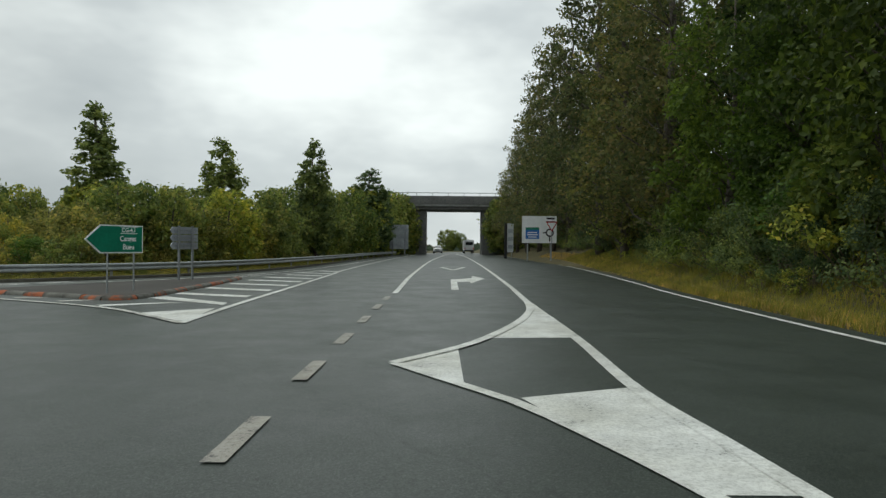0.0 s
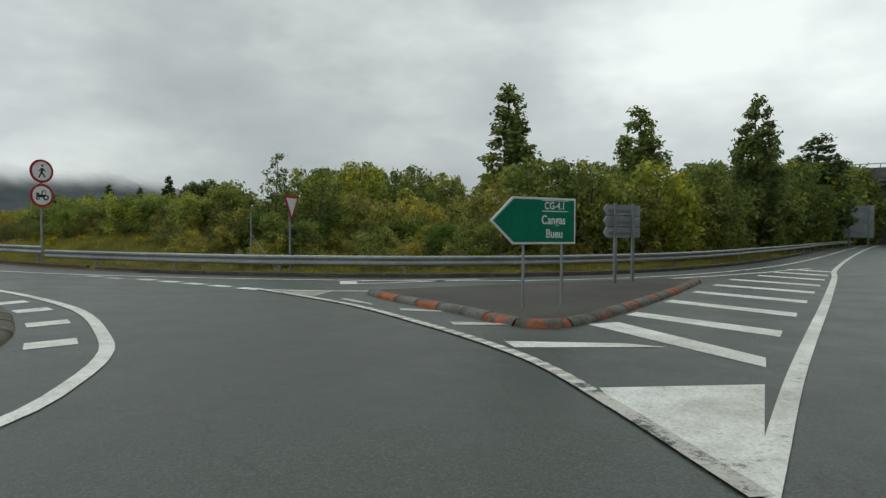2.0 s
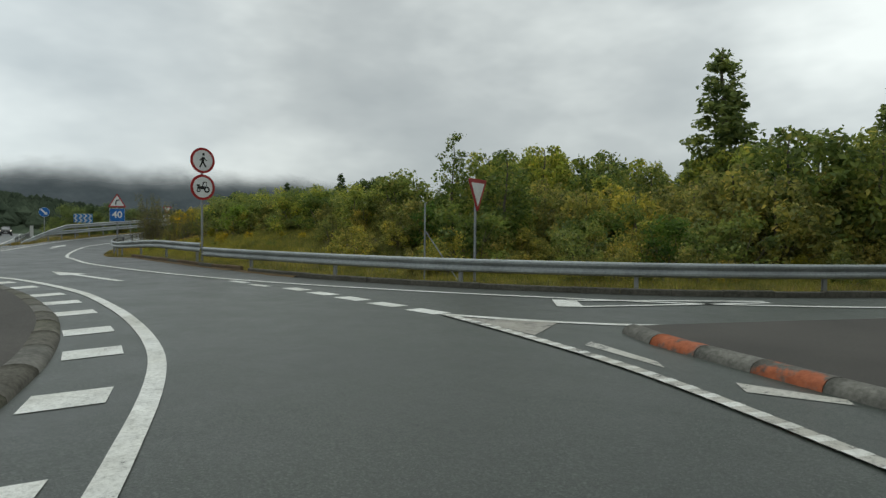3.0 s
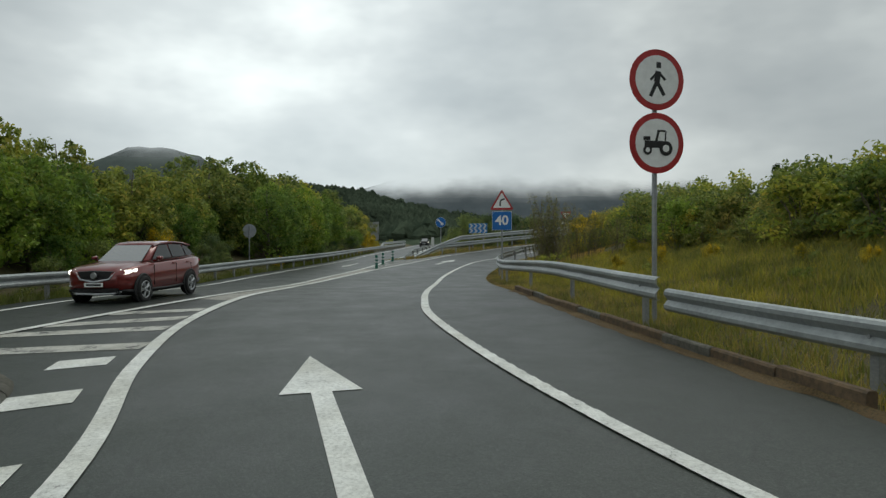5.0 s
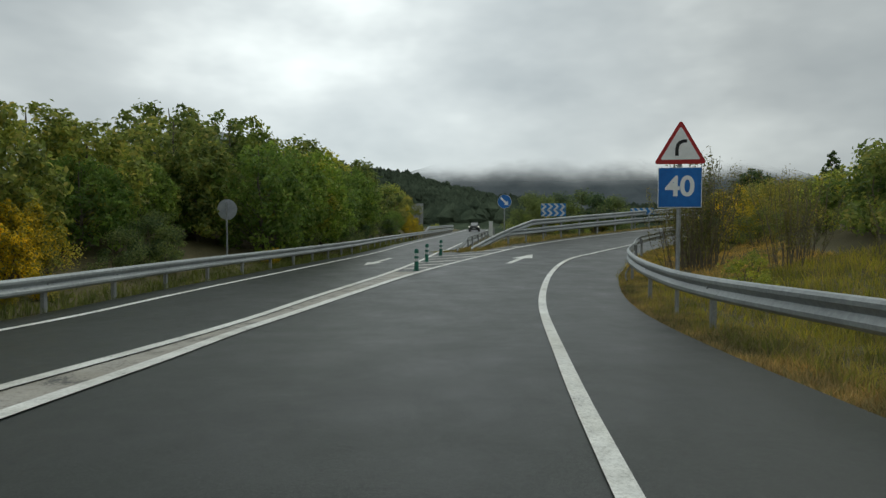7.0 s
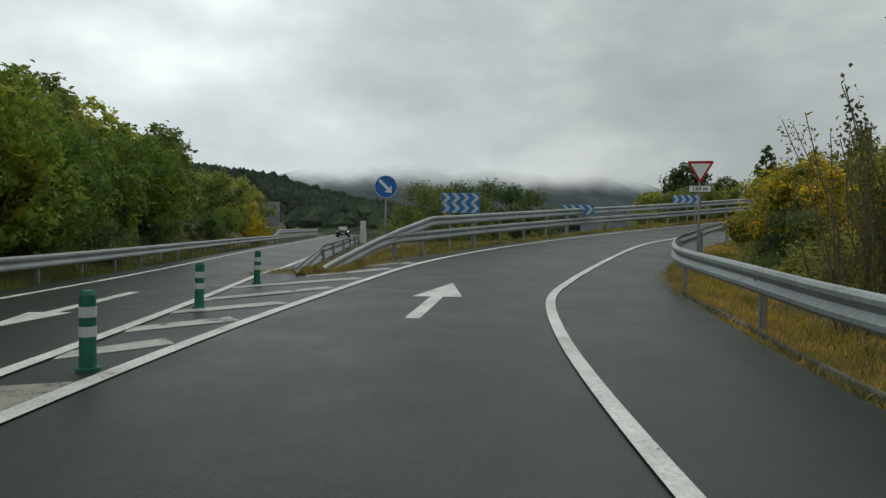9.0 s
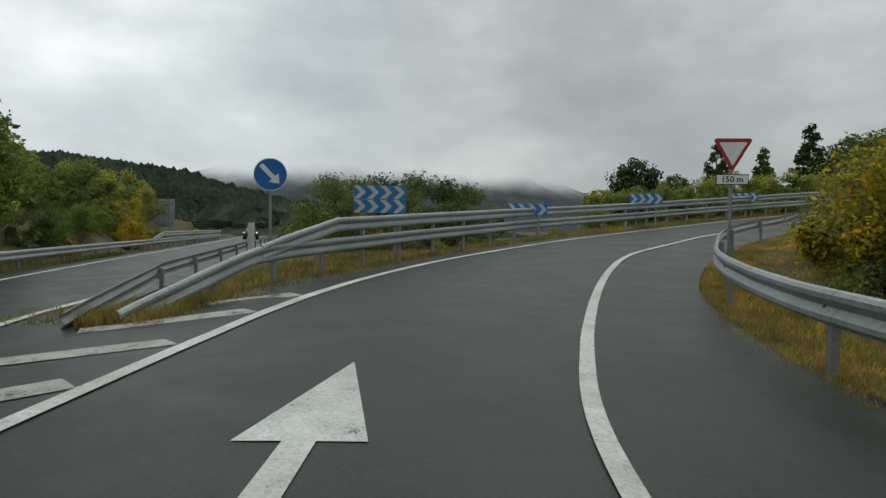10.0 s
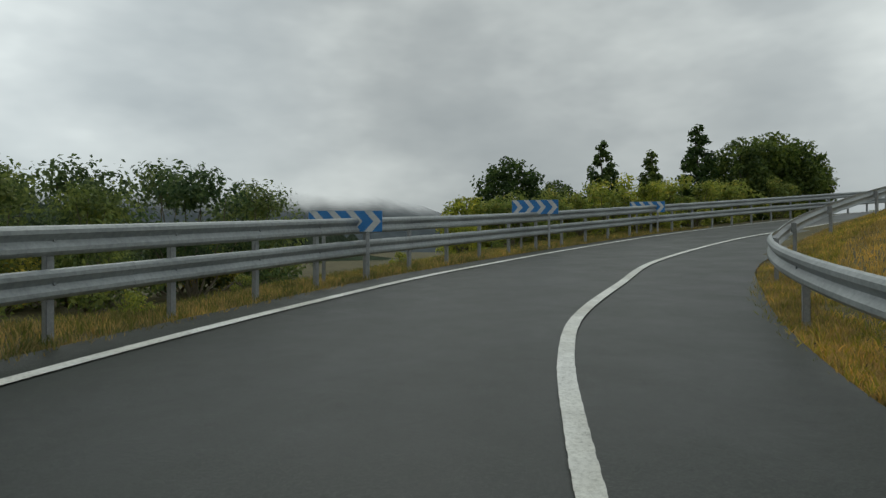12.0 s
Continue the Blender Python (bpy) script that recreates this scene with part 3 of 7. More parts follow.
def strip(line, width, mat="paint", name="marking"):
    """A painted line; each next one lies a little higher, so that crossings stay clean."""
    STRIPS.append(name)
    lift = MARK_Z + 0.004 * (len(STRIPS) % 3)
    a, b = offset(line, width / 2), offset(line, -width / 2)
    vs, fs = [], []
    for i, (p, q) in enumerate(zip(a, b)):
        for v in (p, (np.array(p) + q) / 2, q):
            vs.append((v[0], v[1], road_z(v[0], v[1]) + lift))
        if i:
            k = i * 3
            fs += [(k - 3, k - 2, k + 1, k), (k - 2, k - 1, k + 2, k + 1)]
    ob = raw(name, vs, fs, M[mat], road)
    return ob


def patch(poly, mat="paint", name="marking", lift=0.006):
    """A painted area, cut fine enough to lie on the road."""
    return cdt_sheet(name, poly, road_z, lift, M[mat], 0.6, road)


# lines
strip(EDGE_R[(EDGE_R[:, 1] > -38) & (EDGE_R[:, 1] < 150)], 0.16, name="edge_line")
strip(LANE, 0.17, name="lane_line")
strip(POCKET, 0.17, name="lane_line")
strip(V_RIGHT, 0.16, name="edge_line")
strip(V_LEFT, 0.15, "paint_old", name="edge_line")
strip(SLIP_L, 0.16, name="edge_line")
strip(SLIP_R[(SLIP_R[:, 0] > -51)], 0.15, name="edge_line")
strip(SLIP_R[(SLIP_R[:, 0] < -50.6)], 0.145, name="edge_line")
strip(LEFT[LEFT[:, 0] > -34], 0.165, name="edge_line")
strip(LEFT[LEFT[:, 0] <= -33.55], 0.185, name="edge_line")
strip(cut(MAIN_C, -21, -150), 0.17, name="lane_line")
strip(cut(MAIN_L, -15, -150), 0.15, name="edge_line")
for k_ in range(6):
    y_ = 4.6 + 2.5 * k_
    strip(np.array([(-1.48 - 0.004 * y_, y_ - 0.55 + u * 0.22) for u in range(6)]), 0.17, "fill", "dash")
for k_ in range(5):
    x_ = -16.55 - 1.12 * k_
    patch([(x_ - 0.38, 16.94), (x_ - 0.36, 17.28), (x_ + 0.36, 17.32), (x_ + 0.34, 16.98)], name="dash")
for k_ in range(3):
    x_ = -22.3 - 1.2 * k_
    patch([(x_ - 0.36, 16.7), (x_ - 0.34, 16.9), (x_ + 0.36, 17.0), (x_ + 0.34, 16.8)], name="dash")



def ribs(line, width, pitch, name="rumble_ribs"):
    """Low cross ribs of thick paint along a line, too many to pick apart."""
    s = np.concatenate([[0], np.cumsum(np.linalg.norm(np.diff(line, axis=0), axis=1))])
    nn = normals2(line)
    rr = random.Random(4)
    vs, fs = [], []
    for d in np.arange(0.1, s[-1], pitch):
        p = np.array([np.interp(d, s, line[:, 0]), np.interp(d, s, line[:, 1])])
        n = np.array([np.interp(d, s, nn[:, 0]), np.interp(d, s, nn[:, 1])])
        al = np.array((n[1], -n[0]))
        w, h = width / 2 * rr.uniform(0.97, 1.03), pitch * 0.27
        k = len(vs)
        for a, z in ((h, 0.014), (h * 0.6, 0.0205), (-h * 0.6, 0.0205), (-h, 0.014)):
            for e in (w, -w):
                q = p + n * e + al * a
                vs.append((q[0], q[1], road_z(q[0], q[1]) + z))
        for i in range(0, 6, 2):
            fs.append((k + i, k + i + 1, k + i + 3, k + i + 2))
    ob = raw(name, vs, fs, M["paint"], road)
    ob["kind"] = "stuff"
    return ob


ribs(SLIP_R[(SLIP_R[:, 0] < -59) & (SLIP_R[:, 1] < 60)], 0.15, 0.24)
ribs(SLIP_R[(SLIP_R[:, 0] < -27) & (SLIP_R[:, 0] > -35)], 0.156, 0.30)
ribs(V_LEFT[V_LEFT[:, 0] < -6.2], 0.15, 0.26)

# chevron island ahead of the turning pocket
patch([(-0.6, 7.6), (0.22, 8.7), (0.23, 6.5)], name="chevron")
patch([(0.66, 9.75), (1.35, 11.6), (1.8, 13.4), (2.2, 16.2), (2.3, 15.6), (2.15, 9.9)], name="chevron")
patch([(0.75, 5.9), (1.97, 6.4), (2.15, 4.6), (2.2, 3.6), (1.5, 3.6)], name="chevron")
strip(spline([(-0.6, 7.6), (0.22, 6.4), (0.75, 5.6), (1.35, 4.2), (1.7, 3.2)]), 0.14, name="edge_line")
strip(spline([(-0.6, 7.6), (0.2, 8.75), (0.75, 9.9), (1.45, 11.9), (1.95, 14.0), (2.2, 16.3)]), 0.16, name="edge_line")
strip(spline([(2.2, 16.3), (2.12, 10), (1.98, 6.4), (2.1, 4.6), (2.2, 3.2)]), 0.17, name="edge_line")
# arrow and yield triangle in the pocket
patch([(0.27, 20.6), (0.52, 20.65), (0.56, 25.2), (1.1, 25.5), (1.08, 24.3), (1.86, 28.0), (1.4, 30.6), (1.3, 28.4), (0.32, 27.0)], name="arrow")
for a_, b_ in (((-0.2, 43), (0.6, 37.6)), ((0.6, 37.6), (1.45, 43)), ((1.45, 43), (-0.2, 43))):
    strip(np.array([np.array(a_) + (np.array(b_) - a_) * u for u in np.linspace(0, 1, 6)]), 0.26, name="yield_triangle")

# painted nose and stripes of the splitter
patch([(-4.75, 11.3), (-5.12, 13.95), (-6.28, 12.95), (-5.9, 12.4)], name="hatch")
patch([(-8.12, 14.5), (-6.85, 15.25), (-6.35, 15.3), (-7.8, 14.2)], name="hatch")
patch([(-9.65, 15.5), (-8.95, 15.8), (-8.65, 15.72), (-9.4, 15.27)], "paint_old", name="hatch")
patch([(-11.3, 16.35), (-10.5, 16.5), (-10.4, 16.36), (-11.1, 16.1)], "paint_old", name="hatch")
patch([(-7.85, 16.5), (-7.55, 17.0), (-5.3, 15.3), (-5.22, 14.75)], name="hatch")
for k_ in range(8):
    y_ = 17.9 + 2.4 * k_
    xr_ = -5.3 - 0.06 * k_
    xl_ = -7.75 - (0.06 * k_ if k_ < 5 else -0.15 * (k_ - 4))
    patch([(xl_, y_), (xl_ + 0.02, y_ + 0.5), (xr_ - 0.1, y_ - 0.35), (xr_ - 0.06, y_ - 0.95)], name="hatch")
# gore between turn and slip lane
patch([(-15.7, 17.1), (-14.5, 17.85), (-14.0, 16.8)], "fill", name="hatch")
patch([(-13.3, 17.0), (-12.2, 16.6), (-12.0, 16.4), (-13.2, 16.75)], "paint_old", name="hatch")
# left island stripes
for k_ in range(11):
    x_ = -12.6 - 1.77 * k_
    i_ = int(np.argmin(abs(LEFT[:, 0] - x_) + 10 * (LEFT[:, 1] < 9)))
    p_ = LEFT[i_][:2]
    out_ = normals2(LEFT)[i_]
    al_ = np.array((out_[1], -out_[0]))
    a_, b_ = p_ + out_ * 0.3, p_ + out_ * 0.85 - al_ * 0.12
    patch([tuple(a_), tuple(b_), tuple(b_ - al_ * 0.5), tuple(a_ - al_ * 0.5)], "paint", name="hatch")
for x_, m_ in ((-30.7, 1), (-31.95, 1), (-33.2, 1), (-34.45, 1)):
    i_, j_ = int(np.argmin(abs(LEFT[:, 0] - x_))), int(np.argmin(abs(MAIN_C[:, 0] - (x_ + 0.55))))
    a_, b_ = LEFT[i_], MAIN_C[j_]
    patch([(a_[0], a_[1] - 0.15), (b_[0], b_[1] + 0.12), (b_[0] - 0.42, b_[1] + 0.02), (a_[0] - 0.5, a_[1] - 0.15)], "paint_old", name="hatch")
# filled tail of the hatching
top_ = offset(cut(LEFT, -36.2, -54.3), 0.1)
low_ = offset(cut(MAIN_C, -36.6, -54.3), -0.08)
patch([tuple(p) for p in top_] + [tuple(p) for p in low_[::-1]], "fill", name="hatch", lift=0.003)
for k_ in range(7):
    x_ = -55.9 - 1.62 * k_
    i_, j_ = int(np.argmin(abs(LEFT[:, 0] - x_ - 0.2))), int(np.argmin(abs(MAIN_C[:, 0] - (x_ + 0.9))))
    a_, b_ = LEFT[i_], MAIN_C[j_]
    if k_ > 4:
        b_ = a_ + (b_ - a_) * (0.65 if k_ == 5 else 0.5)
    patch([(a_[0], a_[1] - 0.12), (b_[0], b_[1] + 0.12), (b_[0] - 0.4, b_[1] + 0.08), (a_[0] - 0.4, a_[1] - 0.3)], "paint_old", name="hatch")


def arrow_mark(tip, tail, w, head_w, head_l):
    tip, tail = np.array(tip, float), np.array(tail, float)
    d = (tip - tail) / np.linalg.norm(tip - tail)
    n = np.array((-d[1], d[0]))
    neck = tip - d * head_l
    patch([tuple(v) for v in (tip, neck + n * head_w, neck + n * w, tail + n * w, tail - n * w, neck - n * w, neck - n * head_w)], name="arrow")


arrow_mark((-60.62, 18.97), (-56.82, 17.48), 0.105, 0.42, 2.0)
arrow_mark((-29.8, 13.85), (-25.3, 14.65), 0.09, 0.36, 1.7)
for a_, b_, w_ in (((-15.45, 19.55), (-13.7, 22.9), 0.13), ((-16.15, 20.15), (-13.85, 23.0), 0.13), ((-15.55, 19.45), (-16.3, 20.2), 0.45)):
    strip(np.array([np.array(a_) + (np.array(b_) - a_) * u for u in np.linspace(0, 1, 6)]), w_, name="yield_triangle")
arrow_mark((-57.0, 12.3), (-61.5, 13.0), 0.10, 0.30, 1.7)

# ---- islands and kerbs ----
def kerb_thing(name, line, r, mats, label, seg=0.95, rise=0.0, joint=0.007):
    """A row of rounded kerb pieces, laid end to end."""
    ob = tagged(new(name), label, "kerb")
    s = np.concatenate([[0], np.cumsum(np.linalg.norm(np.diff(line, axis=0), axis=1))])
    n = max(1, int(round(s[-1] / seg)))
    rnd = random.Random(5)
    for k in range(n):
        t = np.linspace(s[-1] * k / n + joint / 2, s[-1] * (k + 1) / n - joint / 2, 5)
        p = np.stack([np.interp(t, s, line[:, 0]), np.interp(t, s, line[:, 1])], 1)
        nn = normals2(p)
        vs, fs = [], []
        m = 9
        dz = rnd.uniform(-0.003, 0.003)
        for i, (q, w) in enumerate(zip(p, nn)):
            z = road_z(q[0], q[1])
            for j in range(m):
                a = math.pi * j / (m - 1)
                vs.append((q[0] + w[0] * r * math.cos(a), q[1] + w[1] * r * math.cos(a), z - 0.02 + dz + (r * 0.85 + rise) * math.sin(a) ** 0.75))
            if i:
                fs += [((i - 1) * m + j, (i - 1) * m + j + 1, i * m + j + 1, i * m + j) for j in range(m - 1)]
        fs += [tuple(range(m)), tuple(range(4 * m, 5 * m))[::-1]]
        raw("kerbstone", vs, fs, M[mats[k % len(mats)]], ob, smooth=True)
    return ob


KERB = spline([(-13.35, 17.95), (-12.6, 17.5), (-11.2, 16.95), (-9.9, 16.45), (-8.9, 15.95), (-8.35, 15.85), (-8.05, 16.3), (-8.0, 17.4), (-8.05, 19.5), (-8.2, 22.5), (-8.5, 25.8)], 0.2)
kerb_thing("splitter_kerb", KERB, 0.16, ["kerb_grey", "kerb_red", "kerb_grey", "kerb_red", "kerb_grey", "kerb_grey", "kerb_red", "kerb_red", "kerb_grey", "kerb_red", "kerb_grey", "kerb_red", "kerb_grey", "kerb_red", "kerb_grey", "kerb_red", "kerb_red", "kerb_grey", "kerb_red"], "rounded concrete kerb with flaking red paint round an island", 0.75)
isl_ = [tuple(p) for p in offset(KERB, 0.06)] + [(-9.2, 25.6), (-10.6, 23.2), (-12.2, 20.2)]
isl = cdt_sheet("traffic_island", isl_, road_z, 0.10, M["island"], 0.8)
tagged(isl, "raised triangular traffic island of dark patched tarmac", "traffic island", kind="structure")

LKERB = spline([(-9.5, 5.5), (-10.6, 8.2), (-12.0, 9.9), (-13.3, 10.8), (-14.9, 11.42), (-16.2, 11.8), (-17.8, 12.1), (-19.5, 12.28), (-22.5, 12.3), (-25.5, 12.0), (-28.3, 11.3), (-28.9, 10.7), (-28.4, 10.0), (-24, 8.6), (-18, 6.8)], 0.2)
kerb_thing("median_kerb", LKERB, 0.19, ["kerb_dark", "kerb_grey", "kerb_dark", "kerb_moss"], "low weathered concrete kerb round the median island", 1.0, -0.04, 0.004)
isl2_ = [tuple(p) for p in offset(LKERB, 0.06)]
isl2 = cdt_sheet("median_island", isl2_, road_z, 0.09, M["island"], 0.9)
tagged(isl2, "raised median island of old dark tarmac", "traffic island", kind="structure")

# low concrete kerb along the slip lane's outer edge
sk_ = VERGE_R[(VERGE_R[:, 0] > -38.2) & (VERGE_R[:, 1] < 60)]


def slab_kerb(name, line, w, h, mats, label, seg=1.0, joint=0.008):
    """Upright concrete edging slabs with worn top edges, set end to end, each a little out of line."""
    ob = tagged(new(name), label, "kerb")
    s = np.concatenate([[0], np.cumsum(np.linalg.norm(np.diff(line, axis=0), axis=1))])
    n = max(1, int(round(s[-1] / seg)))
    rnd = random.Random(8)
    for k in range(n):
        t = np.linspace(s[-1] * k / n + joint / 2, s[-1] * (k + 1) / n - joint / 2, 4)
        p = np.stack([np.interp(t, s, line[:, 0]), np.interp(t, s, line[:, 1])], 1)
        nn = normals2(p)
        out, dz, tip = rnd.uniform(-0.012, 0.012), rnd.uniform(-0.012, 0.008), rnd.uniform(-0.012, 0.012)
        prof = [(-w / 2, -0.1), (-w / 2, h - 0.02), (-w / 2 + 0.018, h), (w / 2 - 0.018, h), (w / 2, h - 0.02), (w / 2, -0.1)]
        vs, fs = [], []
        m = len(prof)
        for i, (q, v) in enumerate(zip(p, nn)):
            z = road_z(q[0], q[1]) + dz
            for d, e in prof:
                f = d + out + (tip if e > 0 else 0.0)
                vs.append((q[0] + v[0] * f, q[1] + v[1] * f, z + e))
            if i:
                fs += [((i - 1) * m + j, (i - 1) * m + j + 1, i * m + j + 1, i * m + j) for j in range(m - 1)]
        fs += [tuple(range(m))[::-1], tuple(range(3 * m, 4 * m))]
        raw("kerbstone", vs, fs, M[mats[k % len(mats)]], ob)
    return ob


slab_kerb("verge_kerb", offset(sk_[sk_[:, 0] > -27], -0.06), 0.11, 0.13, ["kerb_dark"], "low mossy concrete kerb at the foot of the verge")
slab_kerb("verge_kerb", offset(sk_[sk_[:, 0] <= -26.8], -0.06), 0.10, 0.15, ["kerb_rust", "kerb_rust", "kerb_dark"], "low rust-stained concrete kerb at the foot of the verge")


def litter(line, d0, d1, seed, label):
    """Rusty soil and needles washed against an edge, with a ragged rim on the road side."""
    rnd = random.Random(seed)
    nn = normals2(line)
    vs, fs = [], []
    for i, (q, v) in enumerate(zip(line, nn)):
        r = d1 + 0.13 * noise.noise((q[0] * 1.3, q[1] * 1.3, seed)) + rnd.uniform(-0.02, 0.02)
        for u, hz in ((0.0, 0.05), (0.4, 0.03), (0.75, 0.014), (1.0, 0.001)):
            d = d0 + (r - d0) * u
            x, y = q[0] + v[0] * d, q[1] + v[1] * d
            vs.append((x, y, road_z(x, y) + hz + (rnd.uniform(-0.006, 0.008) if u < 1 else 0.0)))
        if i:
            fs += [((i - 1) * 4 + j, (i - 1) * 4 + j + 1, i * 4 + j + 1, i * 4 + j) for j in range(3)]
    return tagged(raw("soil_strip", vs, fs, M["soil"], smooth=True), label, "soil", kind="stuff")


litter(spline([tuple(p) for p in sk_[sk_[:, 0] <= -24]], 0.12), -0.02, 0.08, 3, "rusty soil and dead needles washed against the kerb")
lw_ = VERGE_R[(VERGE_R[:, 0] <= -38) & (VERGE_R[:, 1] < 52)]

# pale edging strip in the grass under the ramp's inner rail
for lo_, hi_ in ((-58.5, -50.5),):
    es_ = RAIL_R[(RAIL_R[:, 0] > lo_) & (RAIL_R[:, 0] < hi_) & (RAIL_R[:, 1] < 40)]
    kerb_thing("edging", offset(es_, 0.16), 0.03, ["kerb_dark", "kerb_grey"], "thin weathered concrete edging strip in the grass", 1.5, 0.04)


# ---- guard rails ----
def w_profile(h, d=0.06):
    return [(0.0, h * 0.5), (d * 0.55, h * 0.46), (d, h * 0.36), (d, h * 0.22), (d * 0.4, h * 0.09), (d * 0.05, 0.0), (d * 0.4, -h * 0.09), (d, -h * 0.22), (d, -h * 0.36), (d * 0.55, -h * 0.46), (0.0, -h * 0.5)]


def beam_piece(parent, line, zs, h, side):
    """One length of W-beam, with sheet thickness."""
    prof = w_profile(h)
    nn = normals2(line) * side
    th = 0.006
    prof2 = prof + [(x - th - 0.004, z) for x, z in prof[::-1]]
    m = len(prof2)
    vs, fs = [], []
    for i, (p, w) in enumerate(zip(line, nn)):
        for x, z in prof2:
            vs.append((p[0] + w[0] * x, p[1] + w[1] * x, zs[i] + z))
        if i:
            fs += [((i - 1) * m + j, (i - 1) * m + (j + 1) % m, i * m + (j + 1) % m, i * m + j) for j in range(m)]
    fs += [tuple(range(m))[::-1], tuple(range((len(line) - 1) * m, len(line) * m))]
    return raw("beam", vs, fs, M["steel"], parent)


bm_ = bmesh.new()
box(bm_, -0.055, 0.055, -0.045, -0.038, -0.4, 1.0)
box(bm_, -0.055, 0.055, 0.038, 0.045, -0.4, 1.0)
box(bm_, -0.055, -0.048, -0.045, 0.045, -0.4, 1.0)
tmp_ = part("post", bm_, M["steel_post"])
POST = tmp_.data
bpy.data.objects.remove(tmp_)
bm_ = bmesh.new()
box(bm_, -0.05, 0.05, -0.08, 0.08, -0.11, 0.11, 0.01)
tmp_ = part("spacer", bm_, M["steel_post"])
SPACER = tmp_.data
bpy.data.objects.remove(tmp_)
bm_ = bmesh.new()
bmesh.ops.create_cone(bm_, cap_ends=True, segments=6, radius1=0.02, radius2=0.016, depth=0.02)
tmp_ = part("bolt", bm_, M["steel_post"])
BOLT = tmp_.data
bpy.data.objects.remove(tmp_)


def guard_rail(line, side, tiers, h, label, step=2.0, z_of=land_z, ramps=None, piece=4.0):
    """Posts with one or two W-beams. tiers: heights of the beams' middles; ramps: for each tier, metres at the start over which it rises from the ground."""
    rail = tagged(new("guard_rail"), label, "guard rail", "guard rails")
    s = np.concatenate([[0], np.cumsum(np.linalg.norm(np.diff(line, axis=0), axis=1))])
    at = lambda t: np.array((np.interp(t, s, line[:, 0]), np.interp(t, s, line[:, 1])))
    base = lambda p: max(z_of(p[0], p[1]), road_z(p[0], p[1]) - 0.05)
    tops = []
    for ti, zc in enumerate(tiers):
        s0, rise, z_low = ramps[ti] if ramps else (0, 0, 0)
        zfun = lambda t, zc=zc, s0=s0, rise=rise, z_low=z_low: z_low + (zc - z_low) * (min(1.0, max(0.0, (t - s0) / rise)) if rise else 1.0)
        tops.append((s0, zfun))
        n = max(1, int((s[-1] - s0) / piece))
        for k in range(n):
            t = np.linspace(s0 + (s[-1] - s0) * k / n, s0 + (s[-1] - s0) * (k + 1) / n + 0.12, 13)
            t = np.minimum(t, s[-1])
            if t[-1] - t[-2] < 1e-6:
                t = np.linspace(t[0], s[-1], 13)
            pts = np.array([at(u) for u in t])
            zs = [base(p) + zfun(u) for p, u in zip(pts, t)]
            out = 0.075 + (0.004 if k % 2 else 0.0)
            bp = pts + normals2(pts) * side * out
            beam_piece(rail, bp, zs, h, side)
    for t in np.arange(0.6, s[-1], step):
        p, q = at(t), at(min(s[-1], t + 0.1))
        d = q - p
        a = math.degrees(math.atan2(d[1], d[0]))
        z = base(p)
        live = [f(t) for s0, f in tops if t >= s0]
        hp = max(live) + h * 0.3
        if hp < 0.3:
            continue
        shared("post", POST, rail, Matrix.Translation((p[0], p[1], z)) @ pose(0, 0, 0, 0, 0, a) @ Matrix.Diagonal((0.8, 0.8, hp, 1)))
        nrm = np.array((-math.sin(radians(a)), math.cos(radians(a)))) * side
        for zc in live:
            shared("spacer", SPACER, rail, Matrix.Translation((p[0] + nrm[0] * 0.03, p[1] + nrm[1] * 0.03, z + zc)) @ pose(0, 0, 0, 0, 0, a) @ Matrix.Diagonal((1, 0.5, 1, 1)))
            shared("bolt", BOLT, rail, Matrix.Translation((p[0] + nrm[0] * 0.095, p[1] + nrm[1] * 0.095, z + zc)) @ pose(0, 0, 0, 90, 0, a))
    return rail


rr_a = RAIL_R[(RAIL_R[:, 0] > -31) & (RAIL_R[:, 1] < 98)]
rr_b = RAIL_R[(RAIL_R[:, 0] <= -31)]
guard_rail(rr_a, 1, [0.47], 0.31, "long galvanised W-beam guard rail curving round the slip lane", 4.0)
guard_rail(rr_b, 1, [0.60], 0.33, "galvanised W-beam guard rail along the inside of the ramp", 4.0)
guard_rail(RAIL_L, -1, [0.46], 0.30, "galvanised W-beam guard rail below the wooded bank")
guard_rail(RAIL_L[RAIL_L[:, 0] < -96], -1, [0.9], 0.30, "raised second length of guard rail beyond the bend", ramps=[(0, 3, 0.5)])
guard_rail(RAIL_G, -1, [0.58, 1.04], 0.32, "double-height galvanised guard rail on the outside of the ramp", 1.75, ramps=[(0, 3.4, 0.02), (3.6, 2.8, 0.60)], z_of=road_z)
guard_rail(RAIL_M, 1, [0.5], 0.31, "galvanised guard rail beside the main road past the nose", 4.0, ramps=[(0, 5, 0.05)], z_of=road_z)


# ---- signs ----
def pole(parent, x, y, z0, z1, r=0.032, name="pole"):
    bm = bmesh.new()
    tube(bm, [(x, y, z0), (x, y, z1)], [r, r], 10)
    bmesh.ops.create_cone(bm, cap_ends=True, segments=10, radius1=r * 1.08, radius2=r * 0.5, depth=0.02, matrix=Matrix.Translation((x, y, z1 + 0.01)))
    return part(name, bm, M["steel_post"], parent, smooth=False)


